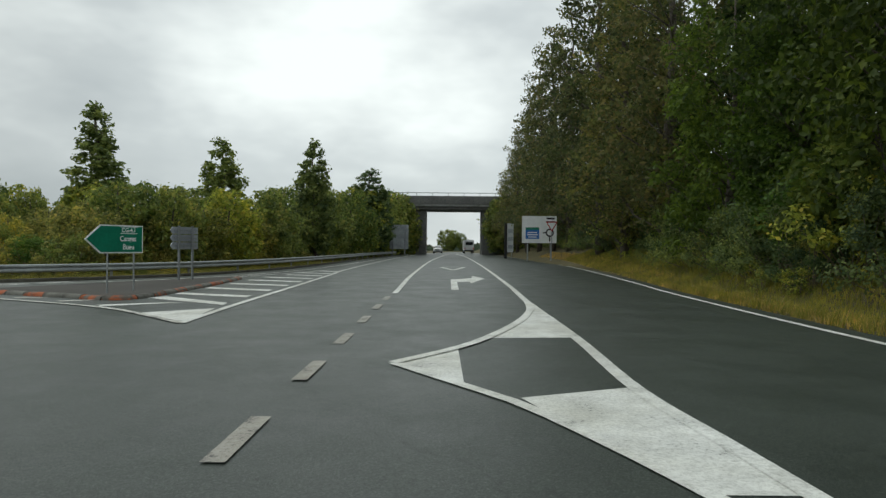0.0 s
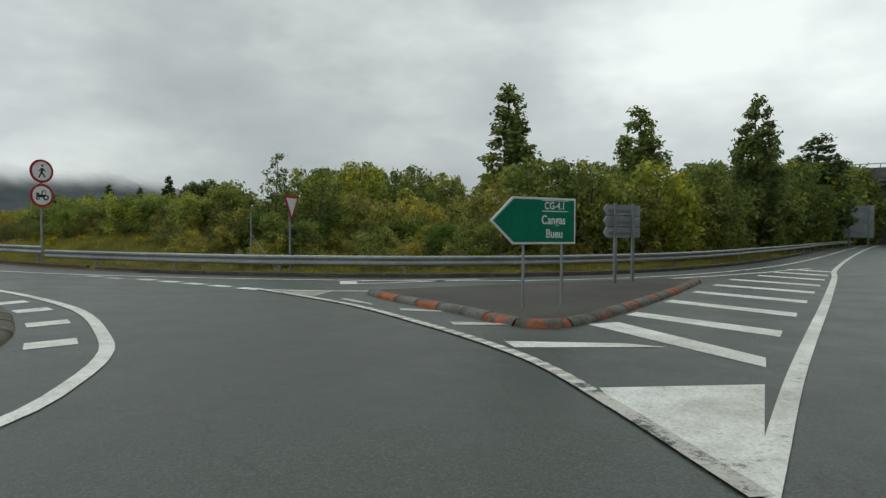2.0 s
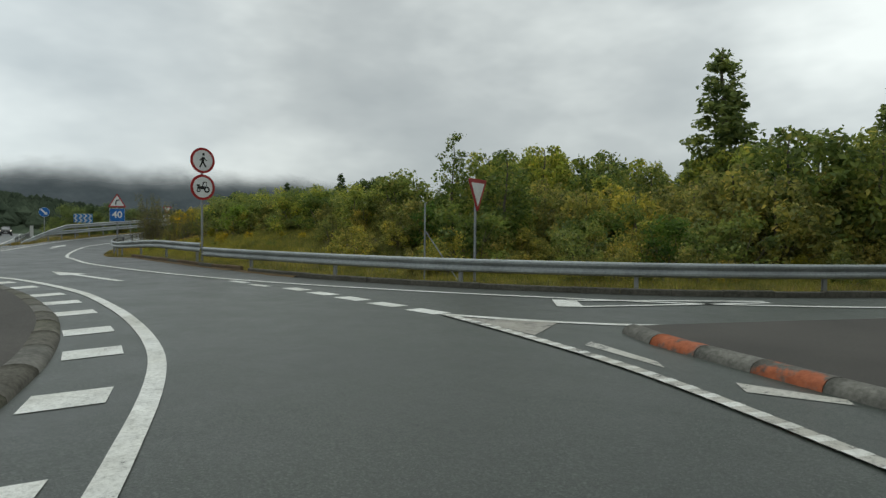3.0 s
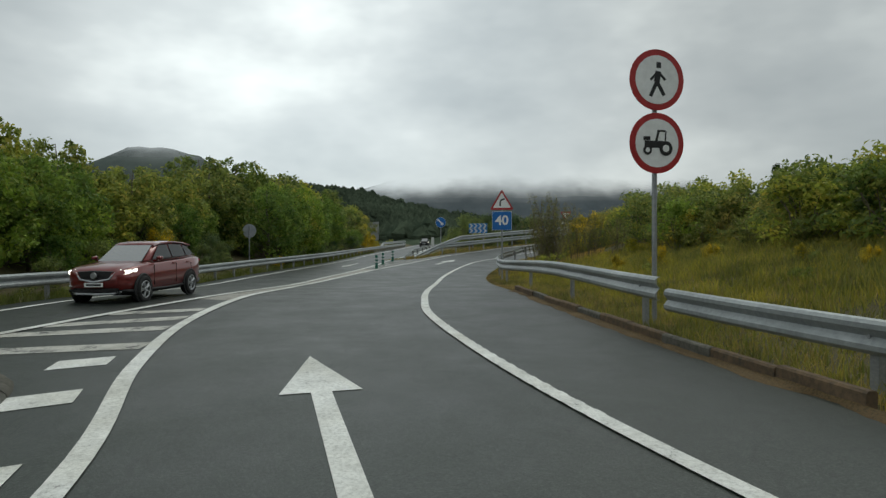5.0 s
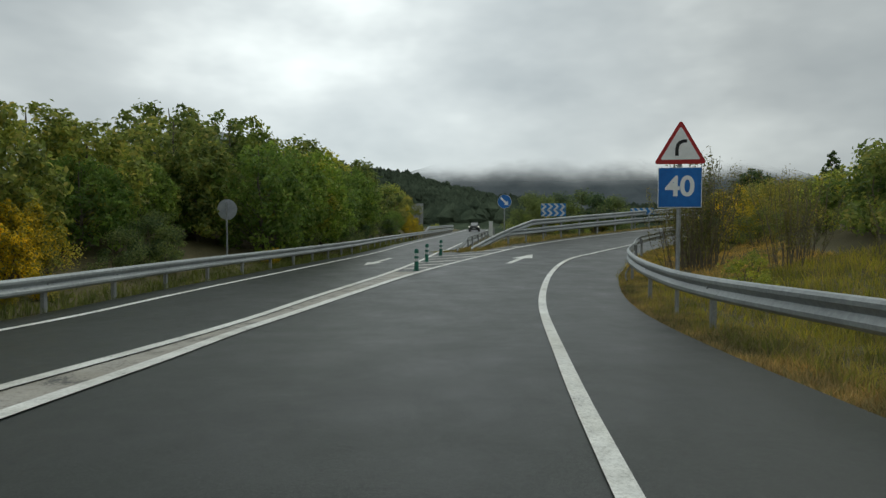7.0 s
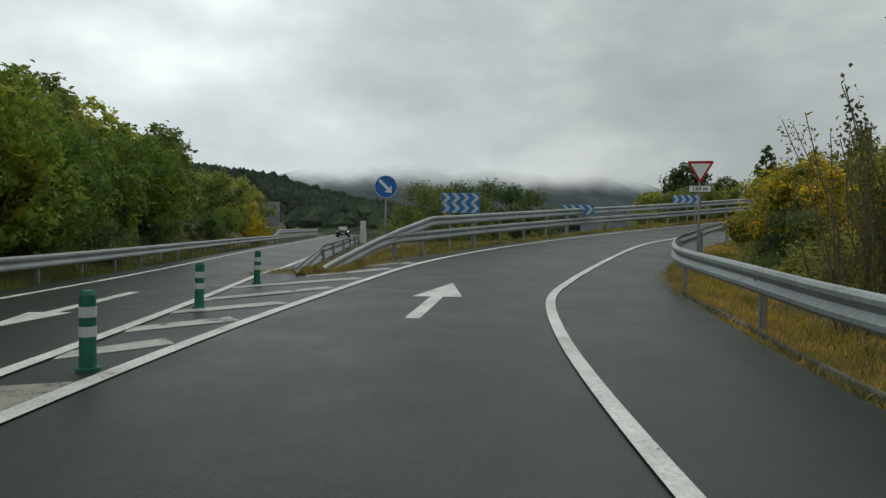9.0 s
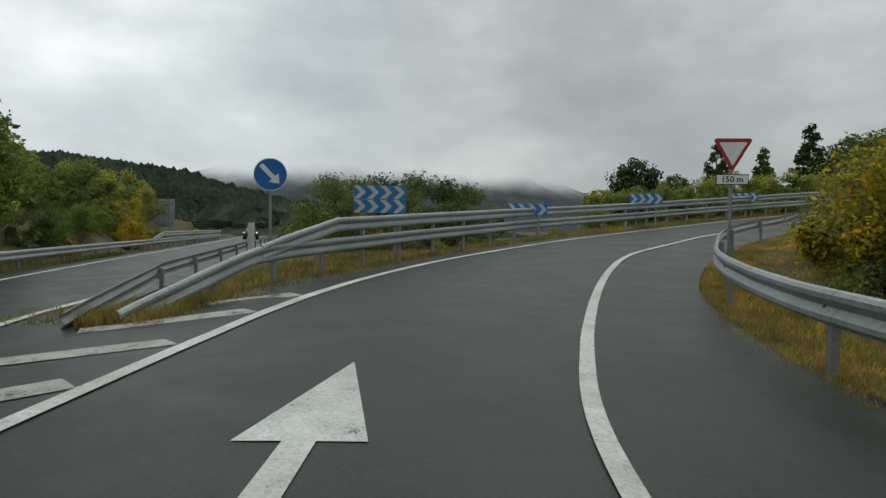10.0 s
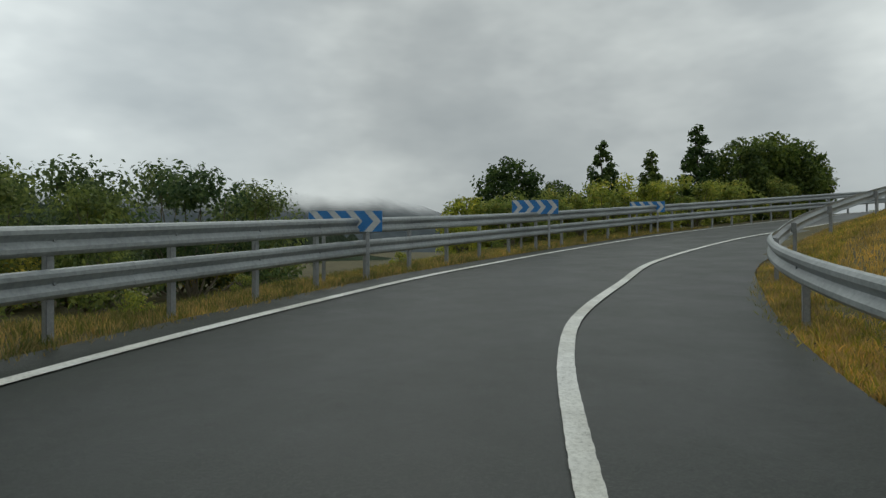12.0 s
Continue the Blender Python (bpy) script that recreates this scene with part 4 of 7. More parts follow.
def plate(parent, outline, y0, y1, mat, name="panel", label="", bev=0.0):
    """A flat plate: an outline in x and z, between two depths in y."""
    bm = bmesh.new()
    f = [bm.verts.new((x, y0, z)) for x, z in outline]
    b = [bm.verts.new((x, y1, z)) for x, z in outline]
    bm.faces.new(f)
    bm.faces.new(b[::-1])
    n = len(outline)
    for i in range(n):
        bm.faces.new((f[i], f[(i + 1) % n], b[(i + 1) % n], b[i]))
    return part(name, bm, M[mat], parent, label)


def disc_pts(cx, cz, r, n=40):
    return [(cx + r * math.cos(2 * math.pi * k / n), cz + r * math.sin(2 * math.pi * k / n)) for k in range(n)]


def round_tri(cx, cz, w, up=True, r=0.05, n=5):
    """A triangle with rounded corners, w wide, its middle height at cz."""
    h = w * 0.866
    s = 1 if up else -1
    c = [Vector((cx - w / 2, cz - s * h / 2)), Vector((cx + w / 2, cz - s * h / 2)), Vector((cx, cz + s * h / 2))]
    out = []
    for i in range(3):
        p, a, b = c[i], (c[i - 1] - c[i]).normalized(), (c[(i + 1) % 3] - c[i]).normalized()
        for k in range(n + 1):
            u = k / n
            out.append(tuple(p + a * r * 1.7 * (1 - u) ** 2 + b * r * 1.7 * u ** 2))
    return out


def letters(parent, text, x, z, size, y, mat, name="lettering", align="CENTER", bold=0.0):
    cu = bpy.data.curves.new(name, "FONT")
    cu.body = text
    cu.size = size
    cu.align_x, cu.align_y = align, "CENTER"
    cu.extrude = 0.001
    cu.offset = bold
    tmp = bpy.data.objects.new("tmp", cu)
    me = bpy.data.meshes.new_from_object(tmp)
    bpy.data.objects.remove(tmp)
    me.transform(Matrix.Translation((x, y, z)) @ pose(0, 0, 0, 90, 0, 0))
    me.materials.clear()
    me.materials.append(M[mat])
    ob = new(name, me)
    ob.parent = parent
    return ob


def face_pose(x, y, facing, z=None):
    """A pose whose front, its -y side, looks along the compass direction given as a vector."""
    a = math.degrees(math.atan2(facing[1], facing[0])) + 90
    return pose(x, y, land_z(x, y) if z is None else z, 0, 0, a)


def clamp_set(parent, xs, zs):
    for x in xs:
        for z in zs:
            bm = bmesh.new()
            box(bm, x - 0.05, x + 0.05, 0.022, 0.09, z - 0.02, z + 0.02, 0.004)
            part("clamp", bm, M["steel_post"], parent)


# green direction arrow on the island
gs = thing("direction_sign", face_pose(-9.0, 17.1, (0.915, -0.404), 0.11) @ Matrix.Diagonal((0.9, 1, 1, 1)), "green arrow-shaped direction sign with white lettering on two posts", "road sign")
gs_o = [(-1.05, 1.44), (-0.55, 1.06), (0.95, 1.06), (0.95, 1.84), (-0.55, 1.84)]
plate(gs, gs_o, -0.012, 0.012, "white", "border")
plate(gs, [(-0.99, 1.445), (-0.53, 1.095), (0.915, 1.095), (0.915, 1.805), (-0.53, 1.805)], -0.016, -0.0125, "green", "panel", "green sign face")
letters(gs, "CG-4.1", 0.43, 1.70, 0.17, -0.018, "white", bold=0.003)
plate(gs, [(0.12, 1.605), (0.76, 1.605), (0.76, 1.62), (0.12, 1.62)], -0.0185, -0.0165, "white", "number_frame")
plate(gs, [(0.12, 1.785), (0.76, 1.785), (0.76, 1.797), (0.12, 1.797)], -0.0185, -0.0165, "white", "number_frame")
letters(gs, "Cangas", 0.40, 1.46, 0.205, -0.018, "white", bold=0.004)
letters(gs, "Bueu", 0.42, 1.23, 0.205, -0.018, "white", bold=0.004)
for px_ in (-0.25, 0.68):
    pole(gs, px_, 0.06, -0.05, 1.8, 0.026, "post")
clamp_set(gs, (-0.25, 0.68), (1.2, 1.7))

# thin stake with a leaning brace behind the slip lane's rail
st = thing("stake", pose(-21.6, 21.05, land_z(-21.6, 21.05) - 0.3), "thin grey metal stake with a leaning brace behind the guard rail", "stake")
bm_ = bmesh.new()
tube(bm_, [(0, 0, 0), (0.01, 0.0, 2.3)], [0.024, 0.022], 8)
part("stake_pole", bm_, M["steel_post"], st)
bm_ = bmesh.new()
tube(bm_, [(0.02, 0.02, 1.55), (0.66, 0.75, 0.1)], [0.015, 0.015], 8)
part("brace", bm_, M["sign_back"], st, "pale leaning brace")

# grey backs of three stacked arrow boards
gb = thing("direction_sign", face_pose(-9.75, 23.4, (-0.93, 0.36), 0.09), "grey backs of three stacked arrow boards on two steel posts", "road sign")
for k_ in range(3):
    z_ = 1.16 + 0.285 * k_
    plate(gb, [(-0.68, z_), (0.58, z_), (0.70, z_ + 0.13), (0.58, z_ + 0.26), (-0.68, z_ + 0.26)], -0.012, 0.012, "sign_back", "board")
    bm_ = bmesh.new()
    box(bm_, -0.6, 0.52, 0.012, 0.04, z_ + 0.10, z_ + 0.15, 0.004)
    part("stiffener", bm_, M["steel_post"], gb)
for px_ in (-0.33, 0.34):
    bm_ = bmesh.new()
    box(bm_, px_ - 0.045, px_ + 0.045, 0.045, 0.10, -0.05, 2.03, 0.006)
    part("post", bm_, M["steel_post"], gb)


def yield_sign(x, y, facing, zc, w, label, plate_text="", zbase=None):
    s = thing("yield_sign", face_pose(x, y, facing, zbase), label, "road sign")
    plate(s, round_tri(0, zc, w, False), -0.012, 0.006, "red", "border")
    plate(s, round_tri(0, zc + w * 0.03, w * 0.70, False, 0.02), -0.016, -0.0125, "white", "panel")
    plate(s, round_tri(0, zc, w * 0.99, False), 0.0065, 0.012, "sign_back", "back")
    low = -0.1
    pole(s, 0, 0.055, low, zc + w * 0.3)
    if plate_text:
        zp = zc - w * 0.433 - 0.14
        plate(s, [(-0.3, zp - 0.1), (0.3, zp - 0.1), (0.3, zp + 0.1), (-0.3, zp + 0.1)], -0.012, 0.008, "black", "distance_plate")
        plate(s, [(-0.285, zp - 0.085), (0.285, zp - 0.085), (0.285, zp + 0.085), (-0.285, zp + 0.085)], -0.015, -0.0125, "white", "distance_panel")
        letters(s, plate_text, 0, zp, 0.16, -0.017, "black", bold=0.003)
    return s


yield_sign(-19.85, 21.28, (0.90, 0.30), 2.12, 0.94, "yield sign on a grey post, turned to the slip lane", zbase=0.0)
yield_sign(-64.3, 27.0, (0.90, -0.44), 2.72, 0.74, "yield sign with a white distance plate on a steel post", "150 m", zbase=0.0)
yield_sign(9.75, 56.2, (-0.15, -1), 2.95, 1.1, "yield sign on a post in front of a large panel", zbase=0.35)


# walking symbol, as plain strokes
def prohibition(parent, zc, r):
    plate(parent, disc_pts(0, zc, r), -0.012, 0.006, "red", "border")
    plate(parent, disc_pts(0, zc, r * 0.985), 0.0065, 0.012, "sign_back", "back")
    plate(parent, disc_pts(0, zc, r * 0.80), -0.016, -0.0125, "white", "panel")


def stroke(bm, a, b, w0, w1, y):
    a, b = Vector(a), Vector(b)
    d = (b - a).normalized()
    n = Vector((-d.y, d.x))
    o = [a + n * w0, a - n * w0, b - n * w1, b + n * w1]
    f = [bm.verts.new((p.x, y, p.y)) for p in o]
    g = [bm.verts.new((p.x, y + 0.003, p.y)) for p in o]
    bm.faces.new(f)
    bm.faces.new(g[::-1])
    for i in range(4):
        bm.faces.new((f[i], f[(i + 1) % 4], g[(i + 1) % 4], g[i]))


np_ = thing("prohibition_signs", face_pose(-32.05, 18.92, (0.978, 0.15), -0.08), "two round red-bordered prohibition signs, one above another, on a post", "road sign")
prohibition(np_, 3.84, 0.47)
prohibition(np_, 2.86, 0.47)
pole(np_, 0, 0.06, -0.1, 4.2, 0.04)
bm_ = bmesh.new()
for a_, b_, w_ in (((0.02, 3.97), (-0.01, 3.80), 0.05), ((0.0, 3.80), (0.12, 3.60), 0.03), ((-0.01, 3.80), (-0.12, 3.58), 0.03), ((0.03, 3.95), (0.14, 3.84), 0.02), ((0.0, 3.95), (-0.12, 3.83), 0.02), ((0.025, 4.02), (0.025, 4.11), 0.04)):
    stroke(bm_, a_, b_, w_, w_, -0.0195)
part("pictogram", bm_, M["black"], np_, "black walking symbol")
bm_ = bmesh.new()
for a_, b_, w_ in (((-0.22, 2.84), (0.12, 2.84), 0.055), ((-0.24, 2.93), (-0.12, 2.93), 0.03), ((-0.02, 2.88), (0.02, 3.04), 0.02), ((0.0, 3.05), (0.14, 3.05), 0.015), ((0.14, 2.9), (0.15, 3.05), 0.012)):
    stroke(bm_, a_, b_, w_, w_, -0.0195)
part("pictogram", bm_, M["black"], np_, "black tractor symbol")
for cx_, cz_, r_ in ((0.15, 2.78, 0.115), (-0.17, 2.75, 0.075)):
    plate(np_, disc_pts(cx_, cz_, r_, 20), -0.0235, -0.02, "black", "pictogram_wheel")
    plate(np_, disc_pts(cx_, cz_, r_ * 0.5, 16), -0.026, -0.024, "white", "pictogram_hub")

# bend warning over an advisory speed plate
bw = thing("bend_warning_sign", face_pose(-45.4, 19.0, (0.97, -0.2), -0.12), "red-bordered bend warning triangle above a blue advisory speed plate", "road sign")
plate(bw, round_tri(0, 2.84, 0.88, True), -0.012, 0.006, "red", "border")
plate(bw, round_tri(0, 2.82, 0.66, True, 0.025), -0.016, -0.0125, "white", "panel")
plate(bw, round_tri(0, 2.84, 0.87, True), 0.0065, 0.012, "sign_back", "back")
bm_ = bmesh.new()
arc_ = [(-0.06, 2.60), (-0.06, 2.72), (-0.045, 2.79), (0.0, 2.835), (0.06, 2.85), (0.10, 2.85)]
for a_, b_ in zip(arc_, arc_[1:]):
    stroke(bm_, a_, (b_[0] + (b_[0] - a_[0]) * 0.1, b_[1] + (b_[1] - a_[1]) * 0.1), 0.028, 0.028, -0.0195)
part("bend_symbol", bm_, M["black"], bw)
plate(bw, [(-0.36, 1.71), (0.36, 1.71), (0.36, 2.40), (-0.36, 2.40)], -0.012, 0.01, "white", "speed_plate_border")
plate(bw, [(-0.35, 1.72), (0.35, 1.72), (0.35, 2.39), (-0.35, 2.39)], -0.016, -0.0125, "blue", "speed_plate")
letters(bw, "40", 0, 2.06, 0.48, -0.018, "white", bold=0.012)
pole(bw, 0, 0.055, -0.2, 3.1, 0.036)

# round sign seen from behind
gd = thing("round_sign", face_pose(-57.4, 7.35, (-0.98, 0.15), -0.25), "round traffic sign seen from behind, grey, on a steel post", "road sign")
plate(gd, disc_pts(0, 2.0, 0.37), -0.012, 0.0, "white", "face")
plate(gd, disc_pts(0, 2.0, 0.375), 0.0005, 0.015, "sign_back", "back")
pole(gd, 0, 0.05, -0.1, 2.25)

# keep-right arrow
kr = thing("keep_right_sign", face_pose(-70.9, 19.0, (0.97, -0.12), -0.25), "round blue sign with a white diagonal arrow on a post", "road sign")
plate(kr, disc_pts(0, 2.75, 0.40), -0.012, 0.006, "white", "rim")
plate(kr, disc_pts(0, 2.75, 0.395), 0.0065, 0.012, "sign_back", "back")
plate(kr, disc_pts(0, 2.75, 0.385), -0.016, -0.0125, "blue", "panel")
bm_ = bmesh.new()
stroke(bm_, (-0.23, 2.98), (0.08, 2.67), 0.055, 0.055, -0.0195)
part("arrow", bm_, M["white"], kr, "white arrow shaft")
plate(kr, [(0.22, 2.53), (0.19, 2.79), (-0.04, 2.56)], -0.0195, -0.0165, "white", "arrow_head")
pole(kr, 0, 0.055, -0.3, 3.0, 0.036)


def chevron_panel(x, y, facing, z0, w, h, rows, label, zbase=None):
    s = thing("chevron_panel", face_pose(x, y, facing, zbase), label, "chevron sign", "chevron panels")
    n = 4
    for r in range(rows):
        zb = z0 + r * (h + 0.02)
        plate(s, [(-w / 2, zb), (w / 2, zb), (w / 2, zb + h), (-w / 2, zb + h)], 0.0, 0.014, "sign_back", "backing")
        plate(s, [(-w / 2 + 0.003, zb + 0.003), (w / 2 - 0.003, zb + 0.003), (w / 2 - 0.003, zb + h - 0.003), (-w / 2 + 0.003, zb + h - 0.003)], -0.004, -0.0005, "chev_blue", "panel")
        p = w / n
        for k in range(n):
            x0 = -w / 2 + p * k + 0.004
            k1 = p * 0.42
            d = p * 0.5
            o = [(x0, zb + 0.006), (x0 + k1, zb + 0.006), (x0 + k1 + d, zb + h / 2), (x0 + k1, zb + h - 0.006), (x0, zb + h - 0.006), (x0 + d, zb + h / 2)]
            plate(s, o, -0.0075, -0.0045, "chev_grey", "chevron")
    for px in (-w * 0.3, w * 0.3):
        bm = bmesh.new()
        box(bm, px - 0.035, px + 0.035, 0.016, 0.06, -0.4, z0 + rows * h, 0.004)
        part("post", bm, M["steel_post"], s)
    return s


chevron_panel(-72.4, 22.15, (0.88, -0.30), 1.66, 1.5, 0.38, 2, "double blue and white chevron board above the guard rail", 0.0)
chevron_panel(-76.15, 28.85, (0.80, -0.50), 1.83, 1.5, 0.43, 1, "single blue and white chevron board behind the guard rail", 0.0)
chevron_panel(-79.9, 37.2, (0.72, -0.62), 2.64, 1.5, 0.47, 1, "single blue and white chevron board behind the guard rail", 0.0)
chevron_panel(-82.4, 45.8, (0.66, -0.70), 3.12, 1.45, 0.47, 1, "single blue and white chevron board behind the guard rail", 0.0)


# flexible green posts in the hatching
def flex_post():
    s = thing("delineator_post", pose(0, 0, 0), "green flexible bollard with two pale reflective bands", "bollard", "bollards")
    bm = bmesh.new()
    tube(bm, [(0, 0, 0), (0, 0, 0.03), (0, 0, 0.035)], [0.10, 0.10, 0.07], 16)
    part("base", bm, M["post_green"], s, smooth=False)
    bm = bmesh.new()
    tube(bm, [(0, 0, 0.03), (0, 0, 0.2), (0, 0, 0.66), (0, 0, 0.70)], [0.072, 0.068, 0.066, 0.05], 16)
    part("body", bm, M["post_green"], s, smooth=False)
    for z in (0.30, 0.47):
        bm = bmesh.new()
        tube(bm, [(0, 0, z), (0, 0, z + 0.09)], [0.0715, 0.0705], 16)
        part("band", bm, M["chev_grey"], s, "pale reflective band")
    return s


fp = flex_post()
fp.matrix_basis = pose(-54.7, 14.25, road_z(-54.7, 14.25))
for x_, y_, a_ in ((-58.79, 14.55, 40), (-62.5, 15.15, 80)):
    copy_thing(fp, pose(x_, y_, road_z(x_, y_), 0, 2, a_))

# nose board and far panels
nb = thing("nose_board", pose(-78.0, 18.9, -0.2, 0, 0, 8), "white marker board seen nearly edge-on beside the rail", "marker board")
plate(nb, [(-0.5, 0.5), (0.5, 0.5), (0.5, 1.55), (-0.5, 1.55)], -0.015, 0.015, "white", "board")
for x_ in (-0.3, 0.3):
    pole(nb, x_, 0.05, -0.2, 1.5, 0.03)
fb = thing("road_sign", face_pose(-125, 12.4, (-1, 0.1), -0.3), "large grey back of a direction panel on two posts", "road sign")
plate(fb, [(-1.25, 1.3), (1.25, 1.3), (1.25, 4.2), (-1.25, 4.2)], -0.03, 0.03, "sign_back", "panel")
for x_ in (-0.8, 0.8):
    pole(fb, x_, 0.09, -0.3, 4.1, 0.07, "post")
for k_ in range(4):
    bm_ = bmesh.new()
    box(bm_, -1.2, 1.2, 0.03, 0.07, 1.6 + 0.75 * k_, 1.67 + 0.75 * k_)
    part("stiffener", bm_, M["steel_post"], fb)

# big panels by the bridge
bp = thing("road_sign", face_pose(9.2, 60, (-0.12, -1), 0.3), "large white direction panel with a blue inset and a roundabout symbol", "road sign")
plate(bp, [(-1.65, 1.55), (1.65, 1.55), (1.65, 4.15), (-1.65, 4.15)], -0.03, 0.03, "white", "panel")
plate(bp, [(-1.3, 1.95), (0.0, 1.95), (0.0, 3.05), (-1.3, 3.05)], -0.034, -0.0305, "blue", "inset", "blue inset panel")
plate(bp, [(-1.3, 2.82), (0.0, 2.82), (0.0, 3.05), (-1.3, 3.05)], -0.038, -0.0345, "green", "inset_band")
for k_, w_ in enumerate((0.4, 0.5, 0.45)):
    plate(bp, [(-0.65 - w_, 2.08 + 0.22 * k_), (-0.65 + w_, 2.08 + 0.22 * k_), (-0.65 + w_, 2.17 + 0.22 * k_), (-0.65 - w_, 2.17 + 0.22 * k_)], -0.038, -0.0345, "white", "writing_bar")
plate(bp, [(0.7, 3.82), (1.45, 3.82), (1.45, 4.0), (0.7, 4.0)], -0.038, -0.0345, "black", "writing_bar")
plate(bp, [(0.62, 3.6), (1.45, 3.6), (1.45, 3.66), (0.62, 3.66)], -0.038, -0.0345, "black", "writing_bar")
bm_ = bmesh.new()
for k_ in range(18):
    a_, b_ = 2 * math.pi * k_ / 18, 2 * math.pi * (k_ + 1.1) / 18
    stroke(bm_, (1.0 + 0.33 * math.cos(a_), 2.55 + 0.33 * math.sin(a_)), (1.0 + 0.33 * math.cos(b_), 2.55 + 0.33 * math.sin(b_)), 0.07, 0.07, -0.036)
stroke(bm_, (0.35, 2.55), (0.7, 2.55), 0.06, 0.06, -0.036)
stroke(bm_, (1.0, 1.7), (1.0, 2.25), 0.06, 0.06, -0.036)
part("roundabout_symbol", bm_, M["black"], bp)
for x_ in (-1.1, 1.1):
    pole(bp, x_, 0.12, -0.5, 4.0, 0.07, "post")
tp = thing("information_panel", face_pose(8.35, 78, (-0.05, -1), 0.2), "tall narrow grey-white panel with a dark edge beside the road", "panel")
plate(tp, [(-0.38, 0.6), (0.38, 0.6), (0.38, 4.2), (-0.38, 4.2)], -0.06, 0.06, "chev_grey", "panel")
plate(tp, [(-0.75, -0.3), (-0.4, -0.3), (-0.4, 4.2), (-0.75, 4.2)], -0.07, 0.07, "black", "dark_post")
for k_ in range(3):
    plate(tp, [(-0.3, 1.0 + k_), (0.3, 1.0 + k_), (0.3, 1.5 + k_), (-0.3, 1.5 + k_)], -0.064, -0.0605, "sign_back", "writing_bar")
pole(tp, 0.2, 0.1, -0.3, 4.0, 0.05, "post")
gp = thing("road_sign", face_pose(-6.6, 92, (0.1, 1), 0.0), "large grey back of a roadside direction panel", "road sign")
plate(gp, [(-1.4, 1.0), (1.4, 1.0), (1.4, 4.6), (-1.4, 4.6)], -0.03, 0.03, "sign_back", "panel")
for x_ in (-0.9, 0.9):
    pole(gp, x_, 0.1, -0.5, 4.5, 0.08, "post")

# ---- bridge ----
br = thing("road_bridge", pose(0, 115, 0), "concrete road bridge with steel railing across the carriageway", "bridge")
for x0_, x1_, nm_ in ((-5.0, -3.2, "pier"), (6.9, 9.0, "pier")):
    bm_ = bmesh.new()
    box(bm_, x0_, x1_, -3.5, 3.5, -1, 8.0, 0.08)
    part(nm_, bm_, M["concrete_dark"], br)
# the girder's dark concrete paints in the shadow below the deck edge
bm_ = bmesh.new()
box(bm_, -10, 30, -4.2, 4.2, 8.0, 8.55, 0.05)
part("girder", bm_, M["concrete_dark"], br, "girder darkened like the shade under the deck")
bm_ = bmesh.new()
box(bm_, -11, 31, -4.6, 4.6, 8.55, 8.95, 0.04)
part("deck_slab", bm_, M["concrete"], br)
bm_ = bmesh.new()
box(bm_, -11, 31, -4.7, -4.4, 8.95, 10.4, 0.04)
part("parapet", bm_, M["concrete_dark"], br, "dark weathered parapet")
bm_ = bmesh.new()
tube(bm_, [(-11, -4.55, 10.95), (31, -4.55, 10.95)], [0.06, 0.06], 8)
part("handrail", bm_, M["steel"], br)
for k_ in range(15):
    bm_ = bmesh.new()
    box(bm_, -10.5 + 2.8 * k_, -10.4 + 2.8 * k_, -4.6, -4.5, 10.38, 10.95)
    part("rail_post", bm_, M["steel_post"], br)

for x0_, x1_ in ((-16, -4.9), (8.9, 26)):
    bm_ = bmesh.new()
    box(bm_, x0_, x1_, 1.0, 2.2, -1, 8.0, 0.05)
    part("abutment", bm_, M["concrete_dark"], br)

# ---- vehicles ----
def lofted(bm, sections):
    """Skin over cross-sections of equal length."""
    rings = [[bm.verts.new(p) for p in s] for s in sections]
    n = len(rings[0])
    for a, b in zip(rings, rings[1:]):
        for k in range(n):
            bm.faces.new((a[k], a[(k + 1) % n], b[(k + 1) % n], b[k]))
    bm.faces.new(rings[0][::-1])
    bm.faces.new(rings[-1])


def section(x, w, z0, z1, sh, top_w, n=5):
    """A rounded cross-section of a body at x: width w, from z0 to z1, shoulder at sh, narrower on top."""
    pts = [(w * 0.86, z0), (w * 0.97, z0 + 0.08), (w, z0 + (sh - z0) * 0.55), (w * 0.985, sh), (top_w + (w - top_w) * 0.35, sh + (z1 - sh) * 0.55), (top_w, z1 - 0.05), (top_w * 0.8, z1 - 0.012), (top_w * 0.35, z1)]
    return [(x, y, z) for y, z in pts] + [(x, -y, z) for y, z in pts[::-1]]


